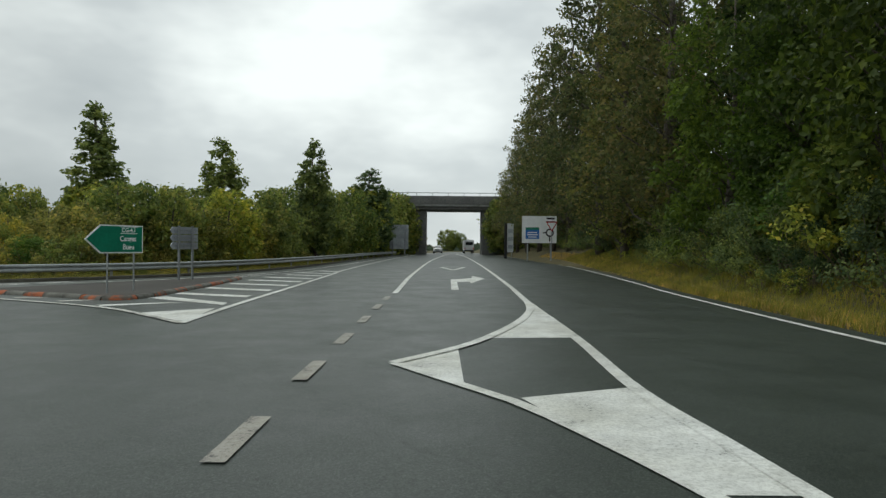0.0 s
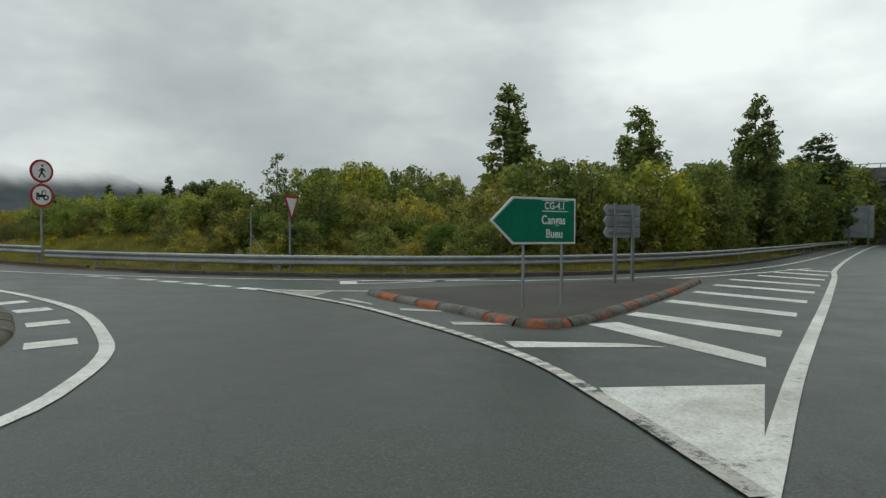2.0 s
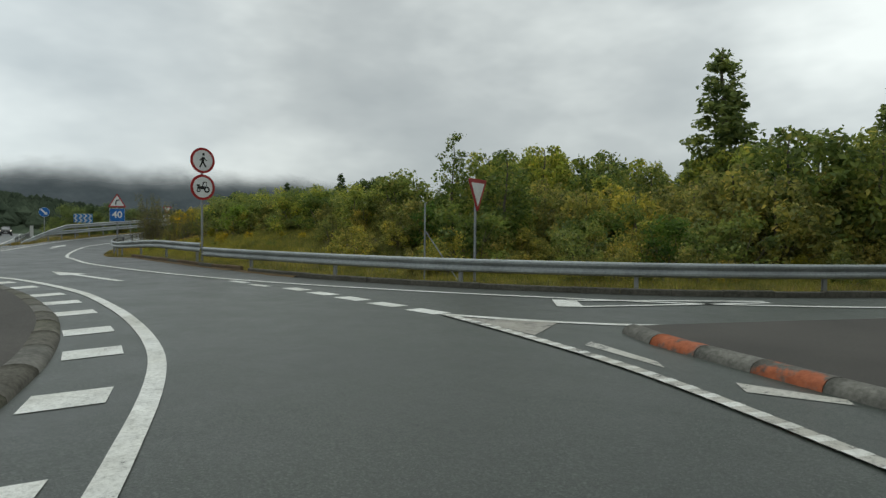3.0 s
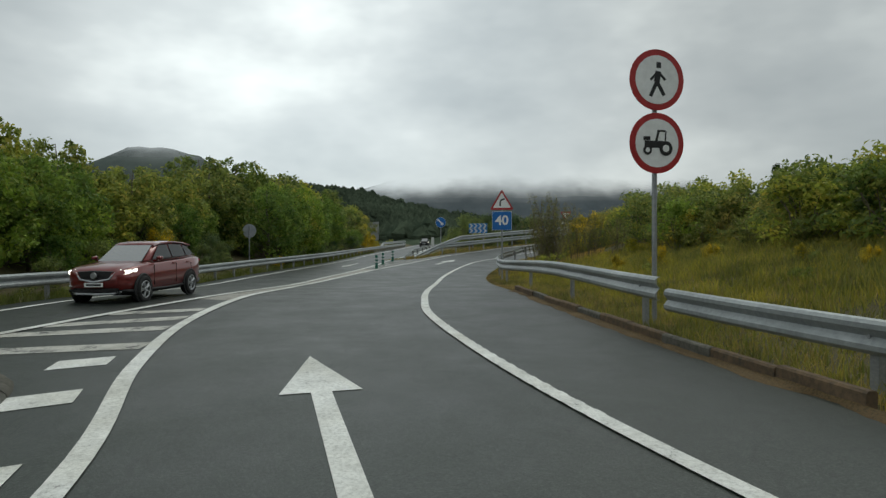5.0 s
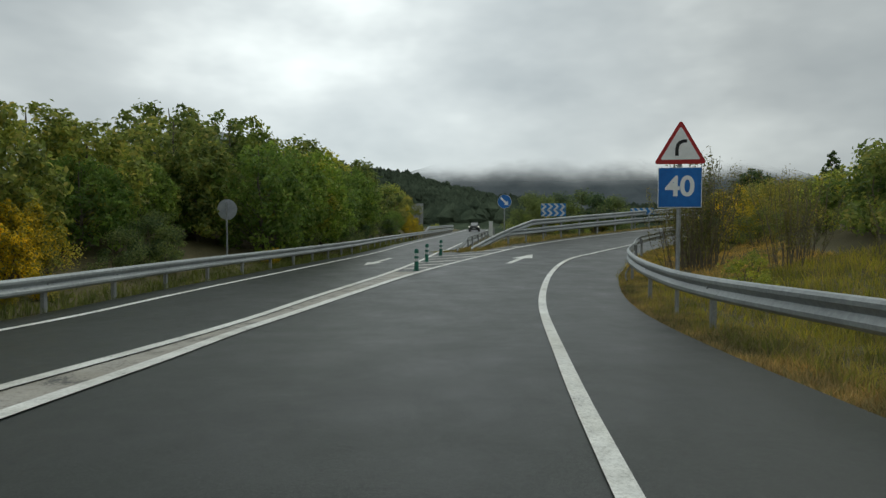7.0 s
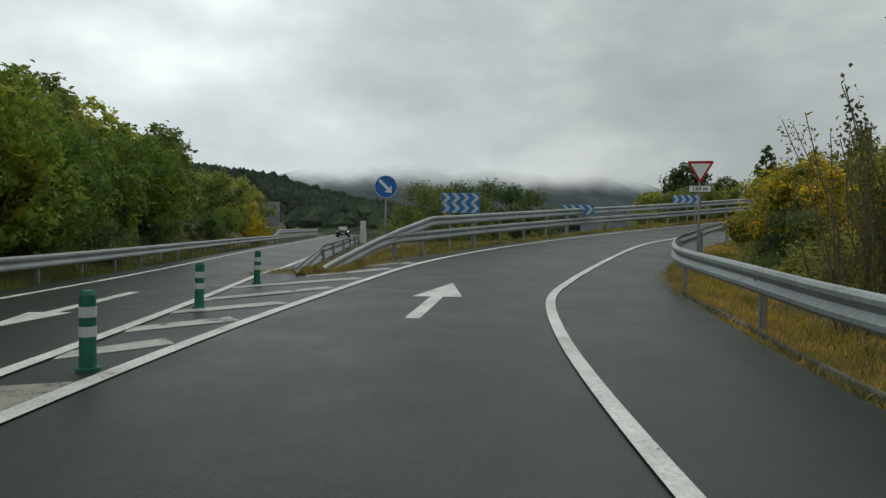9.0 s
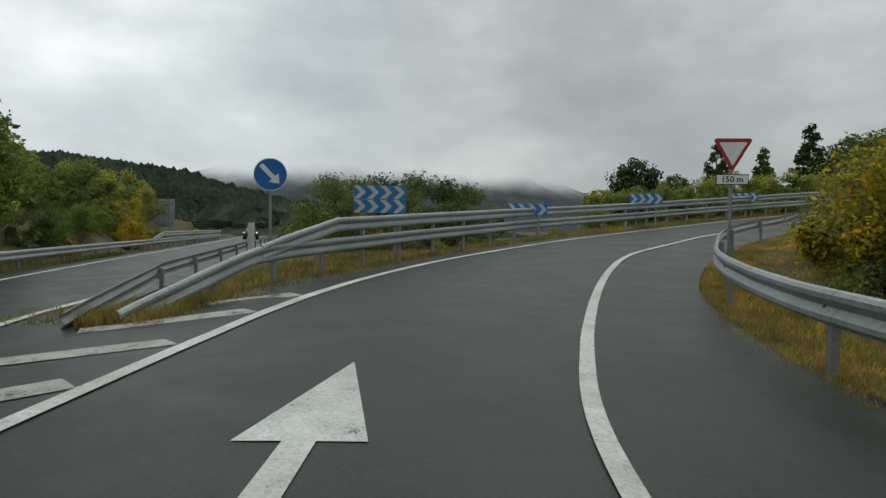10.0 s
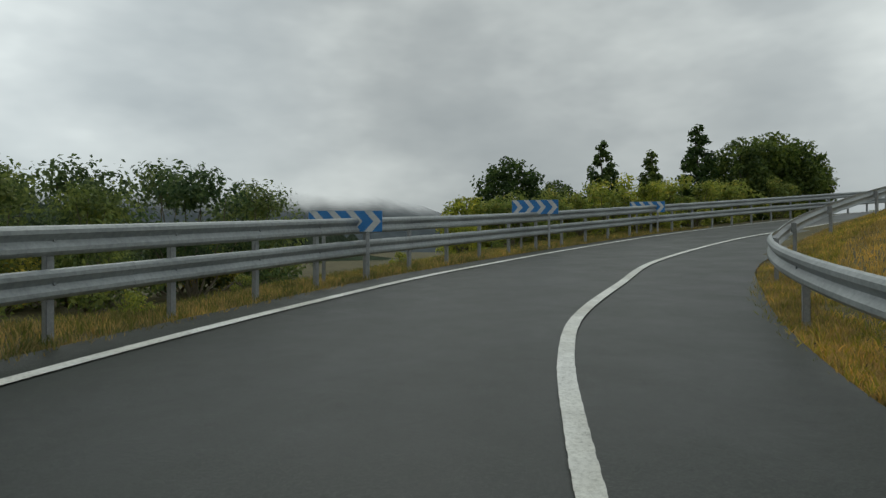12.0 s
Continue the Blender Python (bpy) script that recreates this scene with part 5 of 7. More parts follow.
def wheel(car, x, y, r, w, lit=True):
    s = 1 if y > 0 else -1
    bm = bmesh.new()
    prof = [(r * 0.66, -w / 2), (r * 0.93, -w / 2), (r, -w * 0.33), (r, w * 0.33), (r * 0.93, w / 2), (r * 0.66, w / 2)]
    rings = []
    for k in range(28):
        a = 2 * math.pi * k / 28
        rings.append([bm.verts.new((x + q * math.cos(a), y + t, r + q * math.sin(a))) for q, t in prof])
    for k in range(28):
        for j in range(6):
            bm.faces.new((rings[k][j], rings[(k + 1) % 28][j], rings[(k + 1) % 28][(j + 1) % 6], rings[k][(j + 1) % 6]))
    wh = part("wheel", bm, M["rubber"], car, "black tyre", smooth=True)
    bm = bmesh.new()
    yo = y + s * w * 0.42
    for k in range(5):
        a = 2 * math.pi * k / 5
        for da in (-0.14, 0.14):
            p0 = Vector((x + 0.08 * r * math.cos(a), yo, r + 0.08 * r * math.sin(a)))
            p1 = Vector((x + 0.64 * r * math.cos(a + da), yo, r + 0.64 * r * math.sin(a + da)))
            tube(bm, [p0, p1], [0.035, 0.025], 5)
    for rr, th in ((0.645, 0.025), (0.12, 0.04)):
        pts = [(x + rr * r * math.cos(t), yo, r + rr * r * math.sin(t)) for t in np.linspace(0, 2 * math.pi, 25)]
        tube(bm, pts, [th] * 25, 6)
    part("rim", bm, M["alloy"], wh, "silver alloy rim")
    bm = bmesh.new()
    bmesh.ops.create_cone(bm, cap_ends=True, segments=24, radius1=r * 0.64, radius2=r * 0.64, depth=0.02, matrix=Matrix.Translation((x, y + s * w * 0.12, r)) @ pose(0, 0, 0, 90, 0, 0))
    part("brake_disc", bm, M["car_dark"], wh)
    return wh


def pane(car, name, corners, mat, label="", t=0.012):
    """A slightly thick panel through four or more corners."""
    bm = bmesh.new()
    c = [Vector(p) for p in corners]
    n = (c[1] - c[0]).cross(c[-1] - c[0]).normalized() * t
    f = [bm.verts.new(p) for p in c]
    g = [bm.verts.new(p - n) for p in c]
    bm.faces.new(f)
    bm.faces.new(g[::-1])
    for i in range(len(c)):
        bm.faces.new((f[i], f[(i + 1) % len(c)], g[(i + 1) % len(c)], g[i]))
    return part(name, bm, M[mat], car, label)


def suv(name, m, paint, label, lights=True, scale=0.9):
    """A compact high-built family car, its nose to +x; 4.45 m long before scaling."""
    car = thing(name, m @ Matrix.Diagonal((scale, scale, scale, 1)), label, "car", "cars")
    # lower body: half width, underside, top, shoulder, half width of the top
    bm = bmesh.new()
    secs = [(2.20, 0.60, 0.50, 0.88, 0.80, 0.46), (2.10, 0.78, 0.36, 0.97, 0.88, 0.64), (1.88, 0.88, 0.30, 1.04, 0.95, 0.72), (1.40, 0.915, 0.28, 1.10, 1.00, 0.74), (1.00, 0.92, 0.28, 1.15, 1.02, 0.75),
            (0.2, 0.92, 0.28, 1.14, 1.06, 0.80), (-0.8, 0.92, 0.28, 1.17, 1.10, 0.80), (-1.6, 0.92, 0.30, 1.21, 1.14, 0.78), (-2.0, 0.89, 0.34, 1.22, 1.14, 0.74), (-2.22, 0.80, 0.46, 1.14, 1.06, 0.66)]
    lofted(bm, [section(*q) for q in secs])
    part("body", bm, M[paint], car, smooth=True)
    bm = bmesh.new()
    clad = [(2.12, 0.80, 0.28, 0.44, 0.40, 0.70), (1.9, 0.905, 0.24, 0.42, 0.38, 0.85), (0.0, 0.935, 0.24, 0.38, 0.34, 0.90), (-1.9, 0.925, 0.26, 0.42, 0.38, 0.86), (-2.18, 0.84, 0.34, 0.52, 0.46, 0.74)]
    lofted(bm, [section(*q) for q in clad])
    part("cladding", bm, M["car_dark"], car, "black plastic cladding", smooth=True)
    # cabin shell under the glass, then the roof
    bm = bmesh.new()
    cab = [(1.00, 0.70, 1.08, 1.13, 1.10, 0.66), (0.42, 0.77, 1.08, 1.52, 1.14, 0.61), (0.02, 0.78, 1.08, 1.655, 1.16, 0.61), (-0.7, 0.78, 1.10, 1.69, 1.18, 0.61), (-1.45, 0.77, 1.12, 1.65, 1.20, 0.58), (-1.86, 0.74, 1.14, 1.52, 1.22, 0.55), (-2.12, 0.71, 1.14, 1.22, 1.18, 0.60)]
    lofted(bm, [section(*q) for q in cab])
    part("cabin", bm, M[paint], car, smooth=True)
    bm = bmesh.new()
    roof = [(0.30, 0.615, 1.52, 1.60, 1.55, 0.55), (-0.02, 0.635, 1.58, 1.675, 1.62, 0.57), (-0.7, 0.645, 1.62, 1.715, 1.66, 0.58), (-1.45, 0.63, 1.58, 1.68, 1.62, 0.56), (-2.02, 0.60, 1.50, 1.585, 1.53, 0.54)]
    lofted(bm, [section(*q) for q in roof])
    part("roof", bm, M[paint], car, smooth=True)
    pane(car, "windscreen", [(1.06, -0.64, 1.135), (1.06, 0.64, 1.135), (0.34, 0.56, 1.585), (0.34, -0.56, 1.585)], "screen", "windscreen with the bright sky's reflection partly in its colour")
    pane(car, "rear_window", [(-2.13, 0.58, 1.24), (-2.13, -0.58, 1.24), (-1.92, -0.52, 1.53), (-1.92, 0.52, 1.53)], "glass")
    for s in (1, -1):
        def side(x, z):
            return (x, s * (0.805 - max(0.0, z - 1.17) * 0.40), z)
        for nm, pts in (("side_window", [(0.72, 1.19), (-0.40, 1.215), (-0.40, 1.60), (0.12, 1.575)]), ("side_window", [(-0.47, 1.217), (-1.30, 1.24), (-1.26, 1.585), (-0.47, 1.605)]), ("quarter_window", [(-1.37, 1.25), (-1.86, 1.29), (-1.62, 1.50), (-1.34, 1.575)])):
            q = [side(*p) for p in pts]
            pane(car, nm, q if s > 0 else q[::-1], "glass")
        bm = bmesh.new()
        tube(bm, [side(0.80, 1.165), side(-0.4, 1.19), side(-1.95, 1.265)], [0.014] * 3, 6)
        part("window_trim", bm, M["car_dark"], car)
        bm = bmesh.new()
        lofted(bm, [[(x, s * (0.80 + 0.20 * u + dy), 1.14 + 0.02 * u + dz) for dy, dz in ((-q, 0.0), (0.0, -q), (q, 0.0), (0.0, q * 0.8))] for x, u, q in ((0.70, 0.0, 0.03), (0.70, 0.5, 0.035))])
        ring = [(0.0, -0.055), (0.07, -0.05), (0.09, 0.0), (0.08, 0.05), (0.0, 0.065), (-0.07, 0.055), (-0.085, 0.0), (-0.065, -0.05)]
        lofted(bm, [[(x, s * (0.98 + dy * q), 1.215 + dz * q) for dy, dz in ring] for x, q in ((0.62, 0.92), (0.66, 1.0), (0.72, 0.9), (0.77, 0.5))])
        bmesh.ops.recalc_face_normals(bm, faces=bm.faces)
        part("wing_mirror", bm, M[paint], car, smooth=True)
        bm = bmesh.new()
        lofted(bm, [[(1.72, s * 0.88, 0.97), (1.72, s * 0.92, 0.93), (1.72, s * 0.90, 0.88), (1.72, s * 0.80, 0.93)], [(2.06, s * 0.60, 0.945), (2.08, s * 0.82, 0.91), (2.10, s * 0.80, 0.82), (2.17, s * 0.58, 0.83)]])
        part("headlamp", bm, M["lamp"] if lights else M["lamp_off"], car, "lit headlamp" if lights else "clear headlamp")
        bm = bmesh.new()
        box(bm, 2.03, 2.12, s * 0.60, s * 0.74, 0.52, 0.62, 0.025)
        part("fog_lamp", bm, M["lamp_off"], car)
        bm = bmesh.new()
        box(bm, -2.20, -1.92, s * 0.55, s * 0.86, 1.00, 1.13, 0.04)
        part("tail_lamp", bm, M["red"], car)
        for x in (-0.28, -1.18):
            bm = bmesh.new()
            box(bm, x - 0.09, x + 0.09, s * 0.915, s * 0.945, 1.02, 1.055, 0.008)
            part("door_handle", bm, M[paint], car)
        for x in (0.85, -0.44, -1.40):
            bm = bmesh.new()
            box(bm, x - 0.0025, x + 0.0025, s * 0.90, s * 0.923, 0.46, 1.02)
            part("door_gap", bm, M["car_dark"], car)
        for x in (1.42, -1.32):
            bm = bmesh.new()
            pts = [(x + 0.43 * math.cos(t), s * 0.905, 0.36 + 0.43 * math.sin(t)) for t in np.linspace(-0.3, math.pi + 0.3, 15)]
            tube(bm, pts, [0.032] * 15, 6)
            part("wheel_arch", bm, M["car_dark"], car)
            bm = bmesh.new()
            bmesh.ops.create_cone(bm, cap_ends=True, segments=24, radius1=0.42, radius2=0.42, depth=0.06, matrix=Matrix.Translation((x, s * 0.895, 0.37)) @ pose(0, 0, 0, 90, 0, 0))
            part("wheel_well", bm, M["car_dark"], car)
            wheel(car, x, s * 0.86, 0.365, 0.23)
    bm = bmesh.new()
    lofted(bm, [[(2.16, -0.50, 0.90), (2.21, 0.0, 0.93), (2.16, 0.50, 0.90), (2.18, 0.40, 0.70), (2.22, 0.0, 0.63), (2.18, -0.40, 0.70)], [(2.20, -0.48, 0.89), (2.245, 0.0, 0.915), (2.20, 0.48, 0.89), (2.21, 0.38, 0.71), (2.255, 0.0, 0.645), (2.21, -0.38, 0.71)]])
    part("grille", bm, M["car_dark"], car, "black grille")
    bm = bmesh.new()
    tube(bm, [(2.16, -0.54, 0.87), (2.225, -0.40, 0.69), (2.265, 0.0, 0.62), (2.225, 0.40, 0.69), (2.16, 0.54, 0.87)], [0.02, 0.026, 0.028, 0.026, 0.02], 6)
    part("grille_wing", bm, M["alloy"], car, "chrome bar round the grille")
    plate_ = bmesh.new()
    bmesh.ops.create_cone(plate_, cap_ends=True, segments=20, radius1=0.09, radius2=0.08, depth=0.03, matrix=Matrix.Translation((2.265, 0, 0.79)) @ pose(0, 0, 0, 0, 90, 0))
    part("badge", plate_, M["alloy"], car, "round chrome badge")
    bm = bmesh.new()
    box(bm, 2.10, 2.21, -0.66, 0.66, 0.30, 0.45, 0.04)
    part("lower_intake", bm, M["car_dark"], car)
    bm = bmesh.new()
    tube(bm, [(2.06, -0.74, 0.36), (2.21, -0.5, 0.30), (2.24, 0.0, 0.29), (2.21, 0.5, 0.30), (2.06, 0.74, 0.36)], [0.03] * 5, 6)
    part("bumper_strip", bm, M["alloy"], car, "silver bumper strip")
    for x in (2.262, -2.24):
        bm = bmesh.new()
        z0 = 0.49 if x > 0 else 0.8
        box(bm, x - 0.012, x + 0.012, -0.26, 0.26, z0, z0 + 0.11, 0.004)
        pl = part("number_plate", bm, M["white"], car)
        bm = bmesh.new()
        sx = 1 if x > 0 else -1
        box(bm, x + sx * 0.0125 - 0.001, x + sx * 0.0125 + 0.001, -0.2, 0.2, z0 + 0.03, z0 + 0.08)
        part("writing_bar", bm, M["black"], pl)
    return car


suv("car", pose(-37.8, 9.0, road_z(-37.8, 9.0), 0, 0, -9), "car_red", "dark red high-built family car with its headlamps lit, on the road", True, 0.77)
suv("car", pose(-132, 21.6, road_z(-132, 21.6), 0, 0, -7), "car_dark", "dark oncoming car with lit headlamps, far down the road", True, 0.85)
suv("car", pose(-1.2, 130, 0.0, 0, 0, -92), "car_white", "white oncoming car beyond the bridge", False, 0.95)


def motorhome(m):
    v = thing("motorhome", m, "white motorhome driving away towards the bridge", "motorhome")
    bm = bmesh.new()
    box(bm, -3.0, 1.8, -1.05, 1.05, 0.55, 2.9, 0.15)
    part("body", bm, M["car_white"], v)
    bm = bmesh.new()
    box(bm, 1.7, 3.0, -0.98, 0.98, 0.5, 2.0, 0.2)
    part("cab", bm, M["car_white"], v)
    bm = bmesh.new()
    box(bm, -3.03, -2.98, -0.75, 0.75, 1.75, 2.45, 0.01)
    part("rear_window", bm, M["glass"], v)
    bm = bmesh.new()
    box(bm, -3.06, -2.9, -1.0, 1.0, 0.45, 0.75, 0.04)
    part("bumper", bm, M["car_dark"], v)
    for s in (1, -1):
        bm = bmesh.new()
        box(bm, -3.04, -2.97, s * 0.8, s * 0.98, 0.85, 1.25, 0.01)
        part("tail_lamp", bm, M["red"], v)
        for x in (-1.9, 2.0):
            wheel(v, x, s * 0.92, 0.33, 0.22)
    return v


motorhome(pose(5.3, 135, 0.0, 0, 0, 92))

# ---- plants ----
def leaf_mesh(name, centres, radii, counts, size, mat, parent, seed, droop=0.0, slim=0.55):
    """Many small folded leaves, gathered in loose clumps; thicker towards the outside of each clump."""
    rng = np.random.default_rng(seed)
    P, S = [], []
    for c, r, n in zip(centres, radii, counts):
        d = rng.normal(size=(n, 3))
        d /= np.linalg.norm(d, axis=1)[:, None]
        q = rng.uniform(0.25, 1.0, n) ** 0.55 * (1 + rng.normal(0, 0.2, n))
        P.append(np.array(c) + d * q[:, None] * np.array(r))
        S.append(d)
    P, S = np.concatenate(P), np.concatenate(S)
    n = len(P)
    out = S * 0.7 + rng.normal(0, 0.6, (n, 3))
    out[:, 2] += 0.35 - droop
    out /= np.linalg.norm(out, axis=1)[:, None]
    ax = np.cross(out, rng.normal(size=(n, 3)))
    ax /= np.linalg.norm(ax, axis=1)[:, None] + 1e-9
    L = size * rng.uniform(0.6, 1.35, n)[:, None]
    nr = np.cross(out, ax)
    v = np.empty((n, 4, 3))
    v[:, 0] = P - ax * L * 0.5
    v[:, 1] = P + nr * L * slim * 0.5 + out * L * 0.10
    v[:, 2] = P + ax * L * 0.5 - out * L * 0.05
    v[:, 3] = P - nr * L * slim * 0.5 + out * L * 0.10
    me = bpy.data.meshes.new(name)
    me.vertices.add(n * 4)
    me.vertices.foreach_set("co", v.reshape(-1))
    i = np.arange(n) * 4
    idx = np.stack([i, i + 1, i + 2, i, i + 2, i + 3], 1).reshape(-1)
    me.loops.add(n * 6)
    me.loops.foreach_set("vertex_index", idx)
    me.polygons.add(n * 2)
    me.polygons.foreach_set("loop_start", np.arange(0, n * 6, 3))
    me.update(calc_edges=True)
    me.materials.append(mat)
    ob = new(name, me)
    ob.parent = parent
    return ob


def branches(bm, rnd, base, tip, r0, r1, kink=0.12, n=5, sides=6):
    base, tip = Vector(base), Vector(tip)
    L = (tip - base).length
    pts = [base.lerp(tip, k / (n - 1)) + (Vector((rnd.uniform(-1, 1), rnd.uniform(-1, 1), rnd.uniform(-0.4, 0.4))) * kink * L * 0.3 if 0 < k < n - 1 else Vector()) for k in range(n)]
    tube(bm, pts, [r0 + (r1 - r0) * k / (n - 1) for k in range(n)], sides)


def crown_width(shape, u):
    """Half width of a crown, for a spread of 1, at u of its height."""
    if shape == "spire":
        return min(1.0, 0.55 + 3.0 * u) * (1.0 - u) ** 0.62
    if shape == "column":
        return min(1.0, 0.6 + 2.5 * u) * (1.0 - u ** 2.6) ** 0.6
    return math.sqrt(max(0.0, 1.0 - ((u - 0.40) / 0.62) ** 2))


def tree(h, spread, trunk_r, clear, clumps, leaves, size, mat, seed, label, shape="round", droop=0.0, name="tree", lump=0.25, wild=0.0):
    """A tree with a tapered trunk, limbs and a crown of leafy clumps round the limb ends."""
    rnd = random.Random(seed)
    t = thing(name, pose(0, 0, 0), label, "tree")
    bm = bmesh.new()
    lean = (rnd.uniform(-0.03, 0.03) * h, rnd.uniform(-0.03, 0.03) * h)
    branches(bm, rnd, (0, 0, -0.4), (lean[0], lean[1], h * 0.93), trunk_r, trunk_r * 0.15, 0.05, 8, 8)
    cs, rs, ns = [], [], []
    area = [crown_width(shape, (k + 0.5) / 40) for k in range(40)]
    tot, acc, k = sum(area), 0.0, 0
    for i in range(40):
        acc += area[i] / tot * clumps
        while k < acc and k < clumps:
            u = min(0.99, (i + rnd.random()) / 40)
            z = h * (clear + (0.96 - clear) * u)
            w = spread * crown_width(shape, u)
            r = spread * lump * rnd.uniform(0.65, 1.25) * (0.55 + 0.45 * w / spread)
            a = k * 2.4 + rnd.uniform(-0.6, 0.6)
            d = max(0.0, w - r * 0.55) * rnd.uniform(0.25, 1.0) ** 0.5
            if wild:
                d *= 1 + wild * rnd.random() ** 3
            c = (lean[0] * u + d * math.cos(a), lean[1] * u + d * math.sin(a), z + rnd.uniform(-0.02, 0.02) * h)
            if k % 2 == 0:
                branches(bm, rnd, (lean[0] * u * 0.8, lean[1] * u * 0.8, max(h * clear * 0.6, z - d * 0.8)), c, trunk_r * 0.32 * (1.1 - u), trunk_r * 0.05, 0.25, 4, 5)
            cs.append(c)
            rs.append((r, r, r * rnd.uniform(0.6, 0.95)))
            ns.append(max(8, int(leaves / clumps * (r / (spread * lump)) ** 2 * 1.3 * rnd.uniform(0.8, 1.2))))
            k += 1
    part("trunk", bm, M["bark"], t, smooth=True)
    leaf_mesh("crown", cs, rs, ns, size, M[mat], t, seed, droop)
    return t


def shrub(h, spread, clumps, leaves, size, mat, seed, label, flowers=0, name="shrub", upright=False):
    """A bush: stems from one root and leafy clumps down to the ground."""
    rnd = random.Random(seed)
    t = thing(name, pose(0, 0, 0), label, "shrub")
    bm = bmesh.new()
    cs, rs, ns = [], [], []
    for k in range(clumps):
        a = k * 2.4 + rnd.uniform(-0.4, 0.4)
        u = rnd.random()
        z = h * (0.12 + 0.78 * u)
        w = spread * (0.95 - 0.55 * u ** 2) * math.sqrt(rnd.random())
        c = (w * math.cos(a), w * math.sin(a), z)
        r = spread * rnd.uniform(0.17, 0.36)
        if k < 16:
            branches(bm, rnd, (0.03 * math.cos(a), 0.03 * math.sin(a), -0.25), c, 0.03, 0.008, 0.2, 4, 4)
        cs.append(c)
        rs.append((r, r, r * (1.3 if upright else 0.8)))
        ns.append(int(leaves / clumps * rnd.uniform(0.7, 1.3)))
    part("branchwork", bm, M["twig"], t)
    leaf_mesh("foliage", cs, rs, ns, size, M[mat], t, seed)
    if flowers:
        top = sorted(range(clumps), key=lambda i: -cs[i][2])[:max(3, clumps * 2 // 3)]
        leaf_mesh("blossom", [cs[i] for i in top], [tuple(q * 1.1 for q in rs[i]) for i in top], [flowers // len(top)] * len(top), size * 0.8, M["flower"], t, seed + 7)
    return t


def reedy(h, n, seed, label):
    """Tall thin half-bare twigs."""
    rnd = random.Random(seed)
    t = thing("tall_scrub", pose(0, 0, 0), label, "shrub")
    cs, rs, ns = [], [], []
    for k in range(n):
        a, w = rnd.uniform(0, 6.28), rnd.uniform(0, 0.7)
        x, y = w * math.cos(a), w * math.sin(a)
        hh = h * rnd.uniform(0.6, 1.0)
        tip = (x * 1.7 + rnd.uniform(-0.2, 0.2), y * 1.7 + rnd.uniform(-0.2, 0.2), hh)
        bm = bmesh.new()
        branches(bm, rnd, (x * 0.6, y * 0.6, -0.2), tip, 0.015, 0.005, 0.15, 5, 4)
        part("stem", bm, M["twig"], t)
        for u in (0.35, 0.55, 0.75, 0.92):
            cs.append((x * 0.6 + (tip[0] - x * 0.6) * u, y * 0.6 + (tip[1] - y * 0.6) * u, hh * u))
            rs.append((0.10, 0.10, 0.34))
            ns.append(24)
    leaf_mesh("foliage", cs, rs, ns, 0.065, M["leaf_reed"], t, seed)
    return t


KEEP_CLEAR = [(11.0, 57, 2.4), (11.0, 60, 2.4), (-57.4, 7.4, 1.7), (-55.4, 8.4, 1.5), (-53.5, 8.8, 1.2), (-64.3, 27.0, 1.2), (-45.4, 19.4, 1.5), (-31.9, 18.9, 1.2),
              (-48.3, 5.9, 1.6), (-46.4, 6.9, 1.6), (-45.0, 7.2, 1.0), (-85.2, 11.9, 2.0), (-82.2, 12.6, 1.3)]


def place(proto, spots, seed, s_rng=(0.85, 1.2), sink=0.1, clear=True, used={}):
    """The first spot takes the thing itself, the others copies of it, turned and scaled."""
    rnd = random.Random(seed)
    for x, y, *more in spots:
        if clear and any(math.hypot(x - a, y - b) < r for a, b, r in KEEP_CLEAR):
            continue
        s = rnd.uniform(*s_rng) * (more[0] if more else 1.0)
        m = pose(x, y, land_z(x, y) - sink, 0, 0, rnd.uniform(0, 360)) @ Matrix.Diagonal((s * rnd.uniform(0.9, 1.1), s * rnd.uniform(0.9, 1.1), s, 1))
        if proto.name not in used:
            used[proto.name] = True
            proto.matrix_basis = m
        else:
            copy_thing(proto, m)


def band(line, d0, d1, n, seed, side=1):
    """Random spots beside a line, between two distances from it."""
    rnd = random.Random(seed)
    nn = normals2(line) * side
    out = []
    for k in range(n):
        i = min(len(line) - 1, int((k + rnd.random()) / n * len(line)))
        d = rnd.uniform(d0, d1)
        out.append((line[i][0] + nn[i][0] * d, line[i][1] + nn[i][1] * d))
    return out


sh_a = shrub(2.6, 1.7, 20, 2150, 0.17, "leaf_shrub", 1, "dense mid-green roadside shrub")
sh_b = shrub(2.4, 1.6, 20, 2150, 0.15, "leaf_olive", 2, "olive and yellowish scrub bush on the verge", name="scrub_bush")
sh_c = shrub(3.2, 1.8, 30, 2500, 0.17, "leaf_fresh", 3, "fresh green bushy sapling thicket", name="thicket")
sh_d = shrub(2.0, 1.3, 14, 1700, 0.10, "leaf_olive", 4, "broom bush covered in yellow flowers", 6800, "broom_bush", True)
sh_e = shrub(1.0, 0.9, 10, 1000, 0.09, "leaf_shrub", 5, "low dark bush in the grass", name="low_bush")
sh_f = shrub(2.3, 1.6, 19, 2150, 0.15, "leaf_yellow", 7, "yellow-green scrub bush on the verge", name="scrub_bush")
sh_h = shrub(2.6, 1.7, 26, 6200, 0.085, "leaf_olive", 10, "fine-leaved olive-green bush on the bank")
reed = reedy(3.2, 24, 6, "tall thin half-bare brownish scrub")

